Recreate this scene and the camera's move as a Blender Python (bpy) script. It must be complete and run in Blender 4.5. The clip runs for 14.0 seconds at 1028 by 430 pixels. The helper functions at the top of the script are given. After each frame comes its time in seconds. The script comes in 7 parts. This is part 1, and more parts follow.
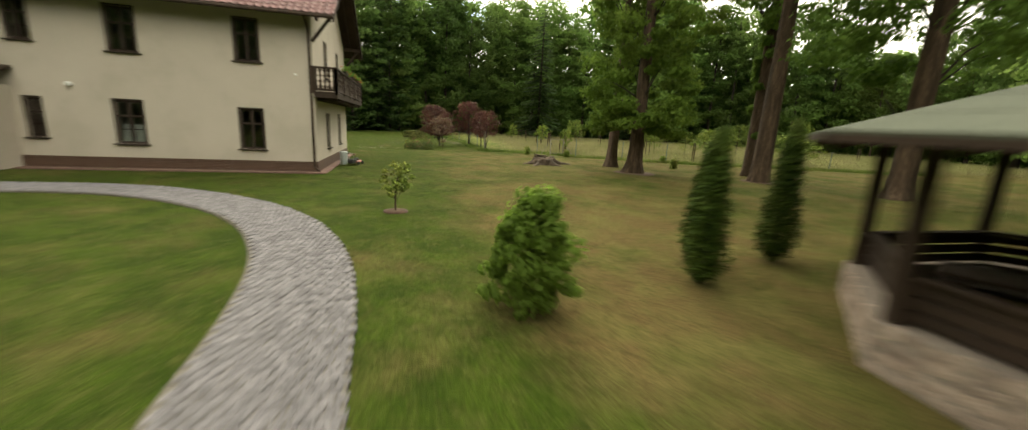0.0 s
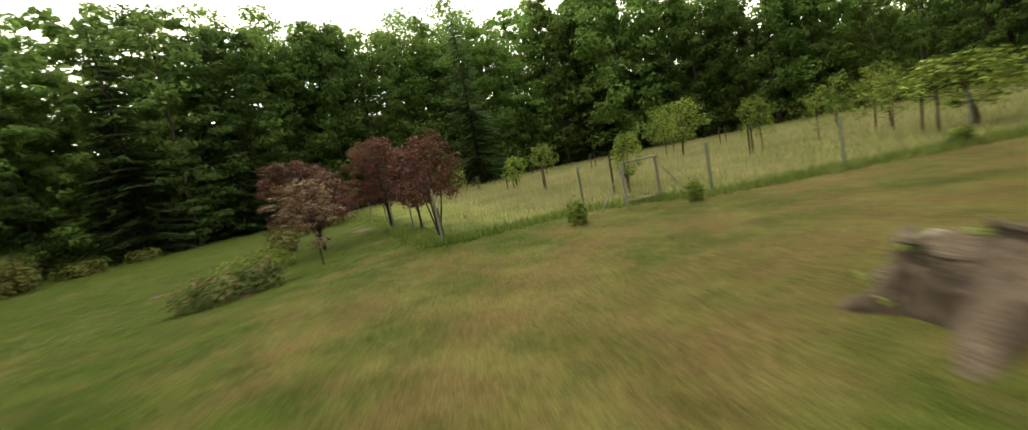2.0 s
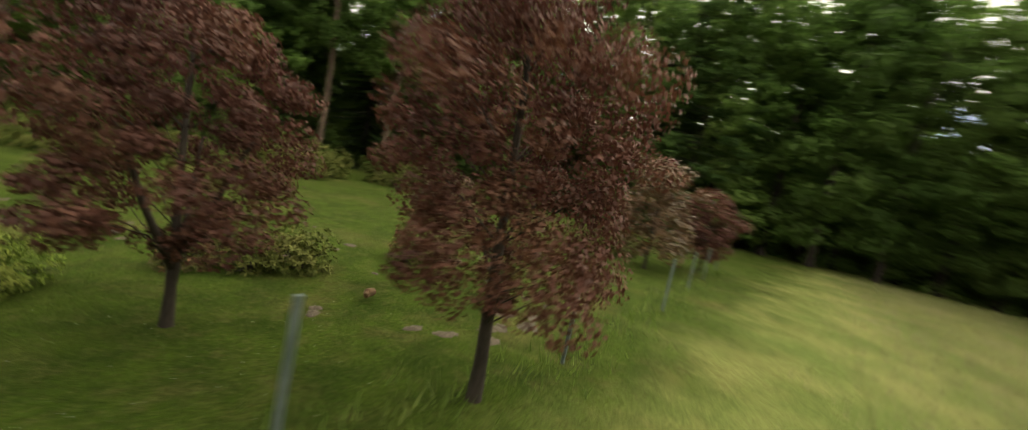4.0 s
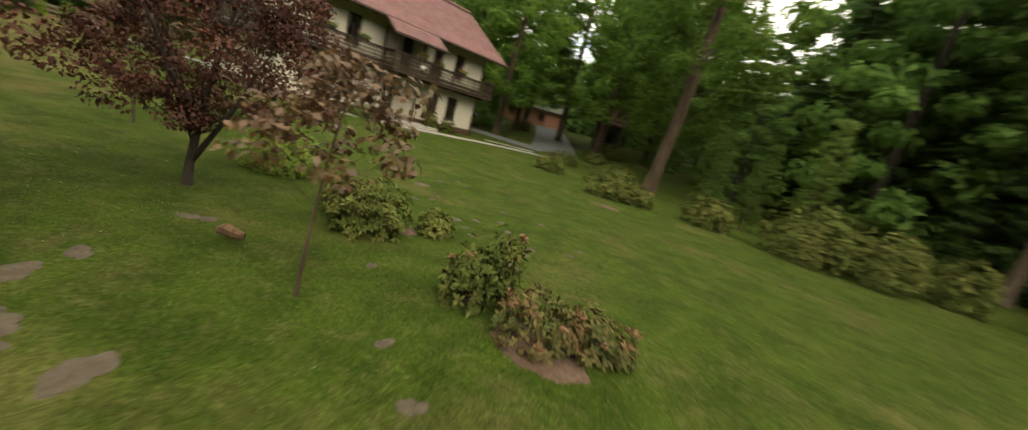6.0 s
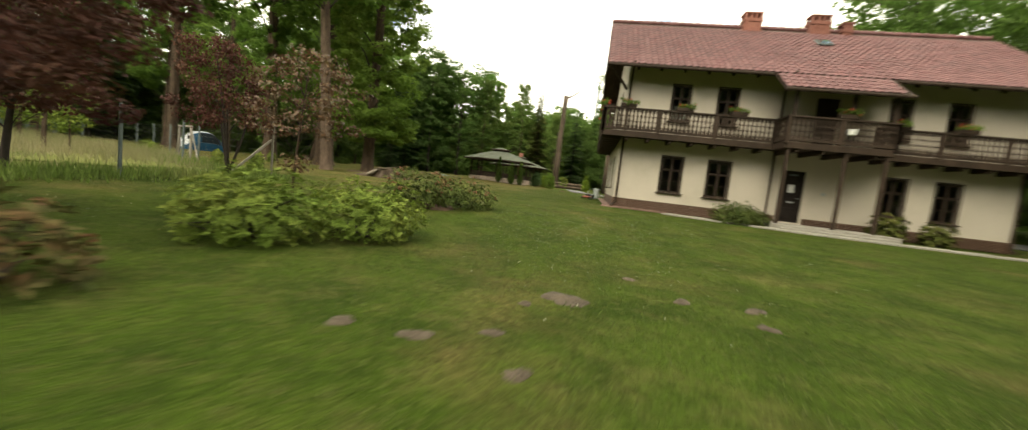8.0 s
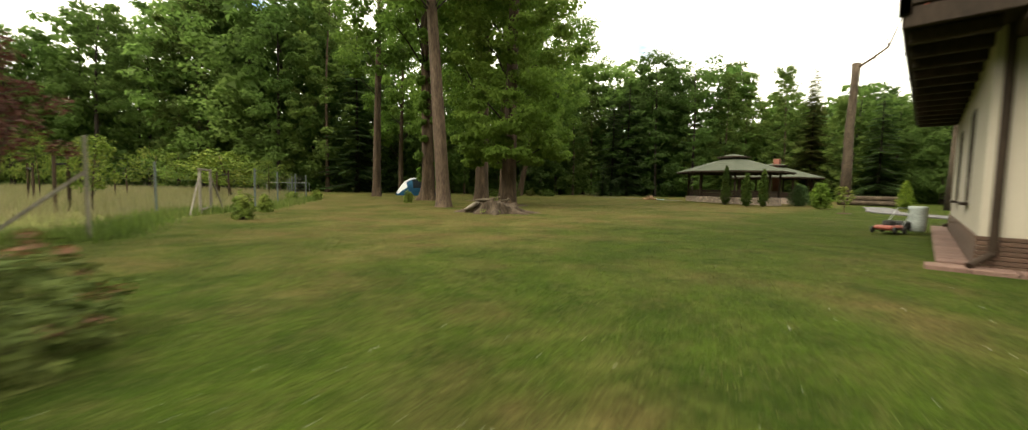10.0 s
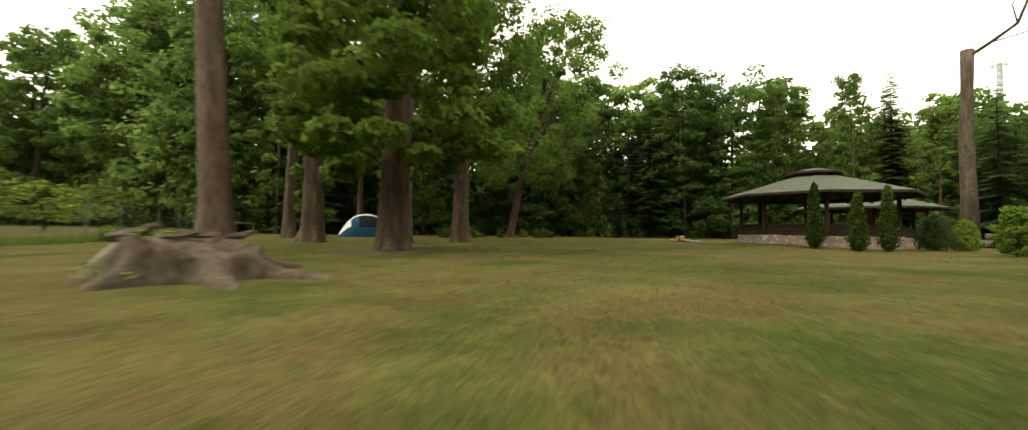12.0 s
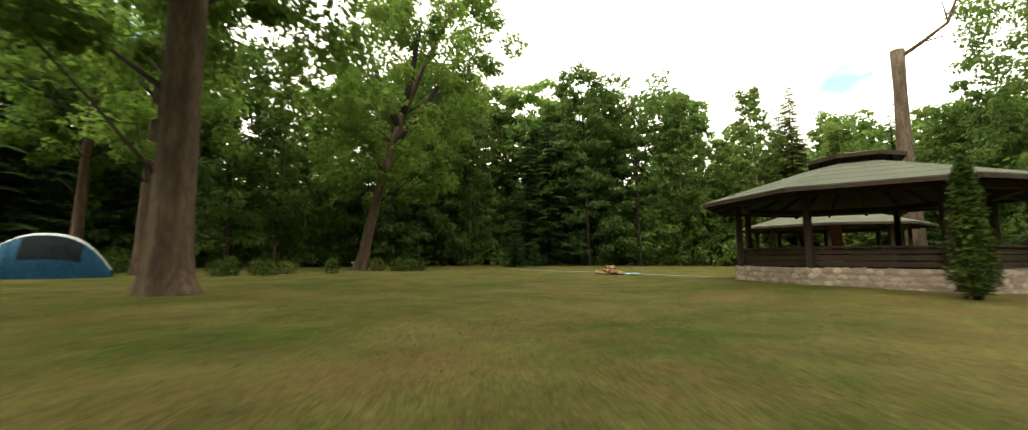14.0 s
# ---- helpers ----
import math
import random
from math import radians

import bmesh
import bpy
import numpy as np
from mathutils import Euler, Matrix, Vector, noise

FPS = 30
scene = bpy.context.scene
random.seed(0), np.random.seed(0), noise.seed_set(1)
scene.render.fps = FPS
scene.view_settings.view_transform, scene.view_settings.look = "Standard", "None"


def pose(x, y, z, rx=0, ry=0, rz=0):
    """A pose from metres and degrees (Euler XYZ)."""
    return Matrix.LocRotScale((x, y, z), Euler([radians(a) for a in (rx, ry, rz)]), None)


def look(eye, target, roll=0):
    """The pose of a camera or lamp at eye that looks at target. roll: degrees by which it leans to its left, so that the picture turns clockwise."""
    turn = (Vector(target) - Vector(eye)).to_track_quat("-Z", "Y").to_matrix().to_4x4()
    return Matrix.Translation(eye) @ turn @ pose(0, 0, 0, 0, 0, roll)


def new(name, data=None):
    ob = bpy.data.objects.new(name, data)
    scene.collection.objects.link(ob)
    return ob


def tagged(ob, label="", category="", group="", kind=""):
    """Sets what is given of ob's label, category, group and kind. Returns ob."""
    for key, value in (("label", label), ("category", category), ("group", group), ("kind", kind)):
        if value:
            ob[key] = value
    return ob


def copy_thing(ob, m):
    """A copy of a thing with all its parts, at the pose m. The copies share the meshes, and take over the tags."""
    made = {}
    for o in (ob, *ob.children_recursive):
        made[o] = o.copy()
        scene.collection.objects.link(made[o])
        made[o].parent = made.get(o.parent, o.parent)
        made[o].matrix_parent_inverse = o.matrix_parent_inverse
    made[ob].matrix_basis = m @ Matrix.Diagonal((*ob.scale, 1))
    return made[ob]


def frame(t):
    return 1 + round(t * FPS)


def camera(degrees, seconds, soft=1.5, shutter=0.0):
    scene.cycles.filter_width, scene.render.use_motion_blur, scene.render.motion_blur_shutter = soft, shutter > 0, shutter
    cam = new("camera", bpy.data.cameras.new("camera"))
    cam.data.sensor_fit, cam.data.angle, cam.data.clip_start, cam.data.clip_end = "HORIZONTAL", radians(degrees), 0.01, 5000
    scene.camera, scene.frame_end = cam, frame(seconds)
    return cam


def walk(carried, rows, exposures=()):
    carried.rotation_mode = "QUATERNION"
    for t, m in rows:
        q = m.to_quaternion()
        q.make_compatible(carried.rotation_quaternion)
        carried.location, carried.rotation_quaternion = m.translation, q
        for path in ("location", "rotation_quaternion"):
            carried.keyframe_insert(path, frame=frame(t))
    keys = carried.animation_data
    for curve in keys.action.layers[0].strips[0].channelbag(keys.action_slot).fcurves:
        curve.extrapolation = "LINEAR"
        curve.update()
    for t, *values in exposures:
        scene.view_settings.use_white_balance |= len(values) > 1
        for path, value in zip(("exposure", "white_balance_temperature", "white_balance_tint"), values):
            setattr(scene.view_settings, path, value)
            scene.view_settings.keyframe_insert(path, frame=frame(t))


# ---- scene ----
cam = camera(102.5, 14.0, soft=1.2, shutter=0.45)
PATH = [
    (0, (-27.291, -3.437, 2.275), (-25.404, -3.946, 1.849), 2.9),
    (0.5, (-20.815, -3.718, 1.086), (-18.942, -4.335, 0.75), -1.7),
    (1, (-14.848, -4.521, 1.355), (-12.996, -5.22, 1.066), -5.0),
    (1.5, (-8.996, -5.695, 1.702), (-7.165, -6.457, 1.443), -8.8),
    (2, (-3.924, -7.071, 1.814), (-2.116, -7.893, 1.58), -11.3),
    (2.5, (0.909, -8.924, 1.793), (2.707, -9.773, 1.58), -11.5),
    (2.7, (2.811, -9.964, 1.928), (4.669, -10.67, 1.703), -10.5),
    (4.8, (19.692, -13.007, 2.681), (20.201, -11.103, 2.337), 20.1),
    (5, (20.657, -12.71, 2.722), (20.866, -10.756, 2.35), 19.4),
    (5.5, (22.684, -11.048, 2.391), (22.17, -9.164, 1.958), 18.4),
    (6, (23.692, -8.814, 2.169), (22.54, -7.239, 1.732), 15.7),
    (6.5, (23.585, -6.334, 1.877), (21.972, -5.22, 1.478), 12.0),
    (7, (22.406, -4.203, 1.566), (20.528, -3.604, 1.23), 10.4),
    (7.5, (20.707, -2.515, 1.177), (18.726, -2.402, 0.931), 7.7),
    (8, (18.475, -1.071, 0.79), (16.512, -1.409, 0.607), 6.5),
    (8.5, (16.059, -0.154, 0.785), (14.202, -0.87, 0.579), 5.2),
    (9, (13.421, 0.243, 0.856), (11.716, -0.786, 0.665), 3.8),
    (9.2, (12.345, 0.197, 0.922), (10.705, -0.931, 0.727), 3.1),
    (11.3, (0.937, -3.377, 0.815), (-0.283, -4.962, 0.803), 0.8),
    (11.5, (0.033, -4.019, 0.686), (-1.213, -5.583, 0.712), 0.8),
    (12, (-2.222, -5.697, 0.55), (-3.545, -7.194, 0.629), 0.8),
    (12.5, (-4.529, -7.387, 0.601), (-5.946, -8.793, 0.724), 0.8),
    (13, (-6.752, -9.212, 0.724), (-8.269, -10.506, 0.881), 0.8),
    (13.5, (-8.925, -10.951, 0.713), (-10.525, -12.136, 0.9), 0.5),
    (14, (-11.069, -12.718, 0.764), (-12.738, -13.801, 0.971), 0.1),
]
walk(cam, [(t, look(eye, target, roll)) for t, eye, target, roll in PATH], [(0, 1.2, 7700, 4), (0.5, 1.32, 7700, 4), (1.0, 1.24, 7700, 4), (2.7, 1.18, 7700, 3), (5, 1.05, 7700, 3), (9, 1.2, 7700, 3), (12, 1.12, 7700, 3), (14, 1.42, 7700, 3)])

# ---- world and light ----
world = bpy.data.worlds.new("world")
scene.world = world
world.use_nodes = True
wn, wl = world.node_tree.nodes, world.node_tree.links
wn.clear()
w_out = wn.new("ShaderNodeOutputWorld")
w_sky = wn.new("ShaderNodeTexSky")
w_sky.sky_type, w_sky.sun_disc = "NISHITA", False
w_sky.sun_elevation, w_sky.sun_rotation = radians(50), radians(109)
w_coord = wn.new("ShaderNodeTexCoord")
w_map = wn.new("ShaderNodeMapping")
w_map.inputs["Scale"].default_value = (1.0, 1.0, 2.4)
w_noise = wn.new("ShaderNodeTexNoise")
w_noise.inputs["Scale"].default_value, w_noise.inputs["Detail"].default_value = 2.6, 7.0
w_ramp = wn.new("ShaderNodeValToRGB")
w_ramp.color_ramp.elements[0].position, w_ramp.color_ramp.elements[1].position = 0.33, 0.43
w_bg_sky, w_bg_cloud, w_mix = wn.new("ShaderNodeBackground"), wn.new("ShaderNodeBackground"), wn.new("ShaderNodeMixShader")
w_bg_sky.inputs["Strength"].default_value = 0.14
w_bg_cloud.inputs["Color"].default_value, w_bg_cloud.inputs["Strength"].default_value = (1.0, 1.0, 0.97, 1), 1.25
wl.new(w_coord.outputs["Generated"], w_map.inputs["Vector"])
wl.new(w_map.outputs["Vector"], w_noise.inputs["Vector"])
wl.new(w_noise.outputs["Fac"], w_ramp.inputs["Fac"])
wl.new(w_sky.outputs["Color"], w_bg_sky.inputs["Color"])
wl.new(w_ramp.outputs["Color"], w_mix.inputs["Fac"])
wl.new(w_bg_sky.outputs["Background"], w_mix.inputs[1])
wl.new(w_bg_cloud.outputs["Background"], w_mix.inputs[2])
wl.new(w_mix.outputs["Shader"], w_out.inputs["Surface"])

sun = new("sun", bpy.data.lights.new("sun", "SUN"))
sun.data.energy, sun.data.angle, sun.data.color = 1.25, radians(35), (1.0, 0.96, 0.88)
sun.matrix_world = look((20, -7, 25), (0, 0, 0))


# ---- materials ----
def mat(name, cols, scale=3.0, rough=0.8, bump=0.0, bscale=30.0, stretch=(1, 1, 1), rnd=0.0, isl=0.0, fine=0.25, metal=0.0, trans=0.0, spec=0.4, detail=6.0):
    """A worn surface: a ramp of colours over noise at two scales, a fine relief, and a shade that differs from piece to piece."""
    m = bpy.data.materials.new(name)
    m.use_nodes = True
    n, l = m.node_tree.nodes, m.node_tree.links
    bsdf = n["Principled BSDF"]
    geo, mp = n.new("ShaderNodeNewGeometry"), n.new("ShaderNodeMapping")
    mp.inputs["Scale"].default_value = stretch
    l.new(geo.outputs["Position"], mp.inputs["Vector"])
    big = n.new("ShaderNodeTexNoise")
    big.inputs["Scale"].default_value, big.inputs["Detail"].default_value, big.inputs["Roughness"].default_value = scale, detail, 0.6
    l.new(mp.outputs["Vector"], big.inputs["Vector"])
    ramp = n.new("ShaderNodeValToRGB")
    el = ramp.color_ramp.elements
    k = len(cols)
    while len(el) < k:
        el.new(0.5)
    for i, c in enumerate(cols):
        el[i].position = 0.32 + 0.36 * i / max(1, k - 1)
        el[i].color = (*c, 1)
    l.new(big.outputs["Fac"], ramp.inputs["Fac"])
    small = n.new("ShaderNodeTexNoise")
    small.inputs["Scale"].default_value, small.inputs["Detail"].default_value = bscale, 4.0
    l.new(mp.outputs["Vector"], small.inputs["Vector"])
    val = n.new("ShaderNodeMapRange")
    val.inputs["From Min"].default_value, val.inputs["From Max"].default_value = 0.3, 0.7
    val.inputs["To Min"].default_value, val.inputs["To Max"].default_value = 1 - fine, 1 + fine
    l.new(small.outputs["Fac"], val.inputs["Value"])
    last = val.outputs["Result"]
    hsv = n.new("ShaderNodeHueSaturation")
    for amount, node, out in ((rnd, "ShaderNodeObjectInfo", "Random"), (isl, "ShaderNodeNewGeometry", "Random Per Island")):
        if amount:
            src, mr, mul = n.new(node), n.new("ShaderNodeMapRange"), n.new("ShaderNodeMath")
            mr.inputs["To Min"].default_value, mr.inputs["To Max"].default_value = 1 - amount, 1 + amount
            mul.operation = "MULTIPLY"
            l.new(src.outputs[out], mr.inputs["Value"])
            l.new(last, mul.inputs[0])
            l.new(mr.outputs["Result"], mul.inputs[1])
            last = mul.outputs["Value"]
    l.new(last, hsv.inputs["Value"])
    l.new(ramp.outputs["Color"], hsv.inputs["Color"])
    l.new(hsv.outputs["Color"], bsdf.inputs["Base Color"])
    bsdf.inputs["Roughness"].default_value, bsdf.inputs["Metallic"].default_value = rough, metal
    bsdf.inputs["Specular IOR Level"].default_value = spec
    if bump:
        bn = n.new("ShaderNodeBump")
        bn.inputs["Strength"].default_value, bn.inputs["Distance"].default_value = min(1.0, bump), 0.02
        l.new(small.outputs["Fac"], bn.inputs["Height"])
        l.new(bn.outputs["Normal"], bsdf.inputs["Normal"])
    if trans:
        tr, mx = n.new("ShaderNodeBsdfTranslucent"), n.new("ShaderNodeMixShader")
        mx.inputs["Fac"].default_value = trans
        l.new(hsv.outputs["Color"], tr.inputs["Color"])
        l.new(bsdf.outputs["BSDF"], mx.inputs[1])
        l.new(tr.outputs["BSDF"], mx.inputs[2])
        l.new(mx.outputs["Shader"], n["Material Output"].inputs["Surface"])
    return m


def glass_mat(name, tint=(0.85, 0.9, 0.88)):
    m = bpy.data.materials.new(name)
    m.use_nodes = True
    b = m.node_tree.nodes["Principled BSDF"]
    b.inputs["Base Color"].default_value = (*tint, 1)
    b.inputs["Transmission Weight"].default_value, b.inputs["Roughness"].default_value, b.inputs["IOR"].default_value = 1.0, 0.02, 1.5
    return m


def lawn_mat():
    """Mown grass: green, with dry straw patches that are widest under the old trees and by the gazebo."""
    m = bpy.data.materials.new("lawn_turf")
    m.use_nodes = True
    n, l = m.node_tree.nodes, m.node_tree.links
    bsdf = n["Principled BSDF"]
    geo = n.new("ShaderNodeNewGeometry")

    def nz(scale, detail=5.0, rough=0.6):
        t = n.new("ShaderNodeTexNoise")
        t.inputs["Scale"].default_value, t.inputs["Detail"].default_value, t.inputs["Roughness"].default_value = scale, detail, rough
        l.new(geo.outputs["Position"], t.inputs["Vector"])
        return t.outputs["Fac"]

    def op(kind, a, b):
        t = n.new("ShaderNodeMath")
        t.operation = kind
        for i, v in enumerate((a, b)):
            if isinstance(v, (int, float)):
                t.inputs[i].default_value = v
            else:
                l.new(v, t.inputs[i])
        return t.outputs["Value"]

    def between(v, a, b, lo=0.0, hi=1.0):
        t = n.new("ShaderNodeMapRange")
        t.interpolation_type = "SMOOTHSTEP"
        for key, x in (("From Min", a), ("From Max", b), ("To Min", lo), ("To Max", hi)):
            t.inputs[key].default_value = x
        l.new(v, t.inputs["Value"])
        return t.outputs["Result"]

    def blend(fac, c1, c2):
        t = n.new("ShaderNodeMix")
        t.data_type = "RGBA"
        l.new(fac, t.inputs["Factor"])
        for key, c in ((6, c1), (7, c2)):
            if isinstance(c, tuple):
                t.inputs[key].default_value = (*c, 1)
            else:
                l.new(c, t.inputs[key])
        return t.outputs[2]

    sep = n.new("ShaderNodeSeparateXYZ")
    l.new(geo.outputs["Position"], sep.inputs["Vector"])
    dry_place = op("MULTIPLY", between(sep.outputs["X"], 12.0, 2.0), between(sep.outputs["Y"], -3.0, -8.5, 0.15, 1.0))
    dry_place = op("MULTIPLY", dry_place, between(sep.outputs["X"], -11.0, -5.0, 0.85, 1.0))
    worn = op("MULTIPLY", op("MULTIPLY", between(sep.outputs["X"], -9.0, -14.0), between(sep.outputs["Y"], -4.0, -6.0)), between(sep.outputs["Y"], -13.0, -9.0))
    dry = op("ADD", op("ADD", nz(0.42, 9.0, 0.72), op("MULTIPLY", worn, 0.1)), op("MULTIPLY", op("SUBTRACT", dry_place, 0.3), 0.197))
    green = blend(between(nz(1.3), 0.35, 0.65), LAWN_DARK, LAWN_LIGHT)
    straw = blend(between(nz(0.9), 0.36, 0.6), LAWN_STRAW, LAWN_RUST)
    col = blend(between(dry, 0.42, 0.76, 0.0, 0.9), green, straw)
    col = blend(between(nz(3.2, 5.0, 0.7), 0.5, 0.72, 0.0, 0.34), col, LAWN_STRAW)
    col = blend(between(nz(13.0, 6.0, 0.75), 0.5, 0.72, 0.0, 0.4), col, LAWN_STRAW)
    col = blend(between(nz(6.0, 6.0, 0.75), 0.54, 0.7, 0.0, 0.55), col, LAWN_DARK)
    # inside the fence and past a ragged belt on the open side the grass is pale hay
    hay = blend(between(nz(0.4), 0.35, 0.65), (0.085, 0.108, 0.028), (0.15, 0.15, 0.05))
    belt = op("MULTIPLY", between(op("ADD", sep.outputs["Y"], op("MULTIPLY", nz(0.45, 8.0), 6.0)), -7.0, -10.6), between(op("SUBTRACT", sep.outputs["X"], op("MULTIPLY", op("ADD", op("MAXIMUM", sep.outputs["Y"], -28.0), 10.4), 0.5)), 7.4, 9.0))
    col = blend(belt, col, hay)
    hsv = n.new("ShaderNodeHueSaturation")
    l.new(op("MULTIPLY", between(nz(46.0, 3.0), 0.25, 0.75, 0.55, 1.45), between(nz(17.0, 4.0, 0.7), 0.3, 0.7, 0.72, 1.28)), hsv.inputs["Value"])
    l.new(col, hsv.inputs["Color"])
    l.new(hsv.outputs["Color"], bsdf.inputs["Base Color"])
    bsdf.inputs["Roughness"].default_value, bsdf.inputs["Specular IOR Level"].default_value = 0.95, 0.05
    bsdf.inputs["Sheen Weight"].default_value, bsdf.inputs["Sheen Roughness"].default_value, bsdf.inputs["Sheen Tint"].default_value = 0.06, 0.4, (0.55, 0.64, 0.2, 1)
    bn = n.new("ShaderNodeBump")
    bn.inputs["Strength"].default_value, bn.inputs["Distance"].default_value = 0.8, 0.03
    l.new(nz(55.0, 3.0), bn.inputs["Height"])
    l.new(bn.outputs["Normal"], bsdf.inputs["Normal"])
    return m


LAWN_DARK, LAWN_LIGHT, LAWN_STRAW, LAWN_RUST = (0.017, 0.032, 0.0036), (0.032, 0.053, 0.0061), (0.108, 0.094, 0.033), (0.096, 0.064, 0.028)
M_LAWN = lawn_mat()
M_GRASS = mat("grass_blade", [(0.048, 0.078, 0.0125), (0.082, 0.11, 0.023), (0.138, 0.133, 0.047)], scale=0.5, rough=0.8, isl=0.35, trans=0.5)
M_MEADOW = mat("meadow_grass", [(0.145, 0.158, 0.062), (0.235, 0.22, 0.11), (0.32, 0.268, 0.165)], scale=0.25, rough=0.85, isl=0.15, trans=0.35)
M_SOIL = mat("molehill_soil", [(0.052, 0.039, 0.026), (0.092, 0.071, 0.049)], scale=6, rough=0.95, bump=0.9, bscale=60)
M_PLASTER = mat("cream_plaster", [(0.43, 0.383, 0.312), (0.475, 0.422, 0.35), (0.495, 0.44, 0.367)], scale=0.7, rough=0.85, bump=0.12, bscale=120, fine=0.035)
M_PLINTH = mat("brown_clinker", [(0.075, 0.042, 0.028), (0.11, 0.062, 0.042)], scale=9, rough=0.6, bump=0.3, bscale=60, rnd=0.15)
M_JOINT = mat("dark_mortar", [(0.05, 0.035, 0.028), (0.08, 0.06, 0.05)], scale=10, rough=0.95)
M_TIMBER = mat("dark_brown_timber", [(0.026, 0.0165, 0.011), (0.046, 0.029, 0.0195)], scale=3, rough=0.7, spec=0.25, bump=0.35, bscale=35, stretch=(1, 1, 0.25), rnd=0.15)
M_DOOR = mat("black_brown_paint", [(0.012, 0.009, 0.008), (0.022, 0.017, 0.014)], scale=4, rough=0.7, spec=0.1, bump=0.1, bscale=50)
M_FRAME = mat("brown_window_paint", [(0.022, 0.014, 0.01), (0.036, 0.023, 0.016)], scale=4, rough=0.6, spec=0.2, bump=0.1, bscale=50)
M_TILE = mat("red_clay_tile", [(0.12, 0.046, 0.046), (0.158, 0.073, 0.072), (0.137, 0.066, 0.065)], scale=1.2, rough=0.7, bump=0.2, bscale=30, rnd=0.16, isl=0.16)
M_BRICK = mat("red_chimney_brick", [(0.2, 0.078, 0.058), (0.28, 0.12, 0.09)], scale=7, rough=0.85, bump=0.4, bscale=50, rnd=0.2)
M_CONCRETE = mat("pale_paving_concrete", [(0.229, 0.211, 0.178), (0.306, 0.287, 0.255)], scale=3, rough=0.9, bump=0.3, bscale=60, rnd=0.1)
M_COBBLE = mat("grey_granite_sett", [(0.098, 0.093, 0.1), (0.172, 0.164, 0.172)], scale=14, rough=0.85, bump=0.5, bscale=80, rnd=0.22, isl=0.22)
M_SAND = mat("sandy_joint", [(0.085, 0.076, 0.062), (0.135, 0.122, 0.1)], scale=12, rough=0.95, bump=0.4, bscale=70)
M_FELT = mat("green_roof_felt", [(0.052, 0.061, 0.041), (0.072, 0.08, 0.055)], scale=1.5, rough=0.9, bump=0.3, bscale=90, rnd=0.08)
M_STONE = mat("field_stone", [(0.24, 0.175, 0.14), (0.36, 0.285, 0.235)], scale=6, rough=0.85, bump=0.5, bscale=40, rnd=0.3, isl=0.3)
M_MORTAR = mat("pale_stone_mortar", [(0.2, 0.165, 0.135), (0.27, 0.225, 0.19)], scale=6, rough=0.95, bump=0.5, bscale=50)
M_BARK = mat("grey_brown_bark", [(0.031, 0.019, 0.011), (0.058, 0.037, 0.022), (0.1, 0.067, 0.043)], scale=5.0, rough=0.95, bump=1.0, bscale=22, stretch=(1, 1, 0.16), fine=0.4)
M_BARK_PALE = mat("pale_brown_bark", [(0.057, 0.036, 0.025), (0.091, 0.061, 0.042), (0.129, 0.090, 0.063)], scale=5.0, rough=0.95, bump=0.9, bscale=22, stretch=(1, 1, 0.22), fine=0.35)
M_BARK_DARK = mat("dark_branch_bark", [(0.02, 0.015, 0.012), (0.046, 0.034, 0.026)], scale=4, rough=0.95, bump=0.7, bscale=30, stretch=(1, 1, 0.3))
M_DEADWOOD = mat("weathered_stump_wood", [(0.032, 0.022, 0.013), (0.064, 0.045, 0.03), (0.105, 0.077, 0.054)], scale=3, rough=0.95, bump=1.0, bscale=24, stretch=(1, 1, 0.3), fine=0.4)
LEAF = dict(rough=0.65, trans=0.66, isl=0.2, fine=0.1, spec=0.12)
M_OAK = mat("oak_leaf", [(0.072, 0.138, 0.022), (0.118, 0.198, 0.038), (0.158, 0.236, 0.048)], scale=0.12, rnd=0.2, **LEAF)
M_MAPLE = mat("maple_leaf", [(0.095, 0.165, 0.024), (0.145, 0.228, 0.04), (0.185, 0.262, 0.05)], scale=0.3, rnd=0.12, **LEAF)
M_FOREST = mat("forest_leaf", [(0.068, 0.13, 0.03), (0.118, 0.195, 0.049), (0.172, 0.248, 0.069)], scale=0.06, rnd=0.34, **LEAF)
# leaf green darkened to carry the deep shade of the dense wood
M_PAINTED_SHADE = mat("painted_shade_leaf", [(0.051, 0.096, 0.027), (0.079, 0.133, 0.037), (0.11, 0.168, 0.048)], scale=0.1, rnd=0.3, **LEAF)
M_BIRCH = mat("birch_leaf", [(0.07, 0.118, 0.026), (0.115, 0.17, 0.042), (0.16, 0.21, 0.06)], scale=0.15, rnd=0.3, **LEAF)
# near-black green paints the shade between the trees onto the far ridge
M_DEEP_SHADE = mat("deep_wood_painted_shade", [(0.018, 0.035, 0.010), (0.040, 0.068, 0.017), (0.068, 0.108, 0.023)], scale=0.5, rough=0.8, fine=0.3, bscale=3, bump=0.6)
M_NEEDLE = mat("spruce_needle", [(0.05, 0.092, 0.034), (0.09, 0.142, 0.052)], scale=0.2, rnd=0.25, **LEAF)
M_LARCH = mat("larch_needle", [(0.090, 0.114, 0.030), (0.144, 0.156, 0.048)], scale=0.2, rnd=0.1, **LEAF)
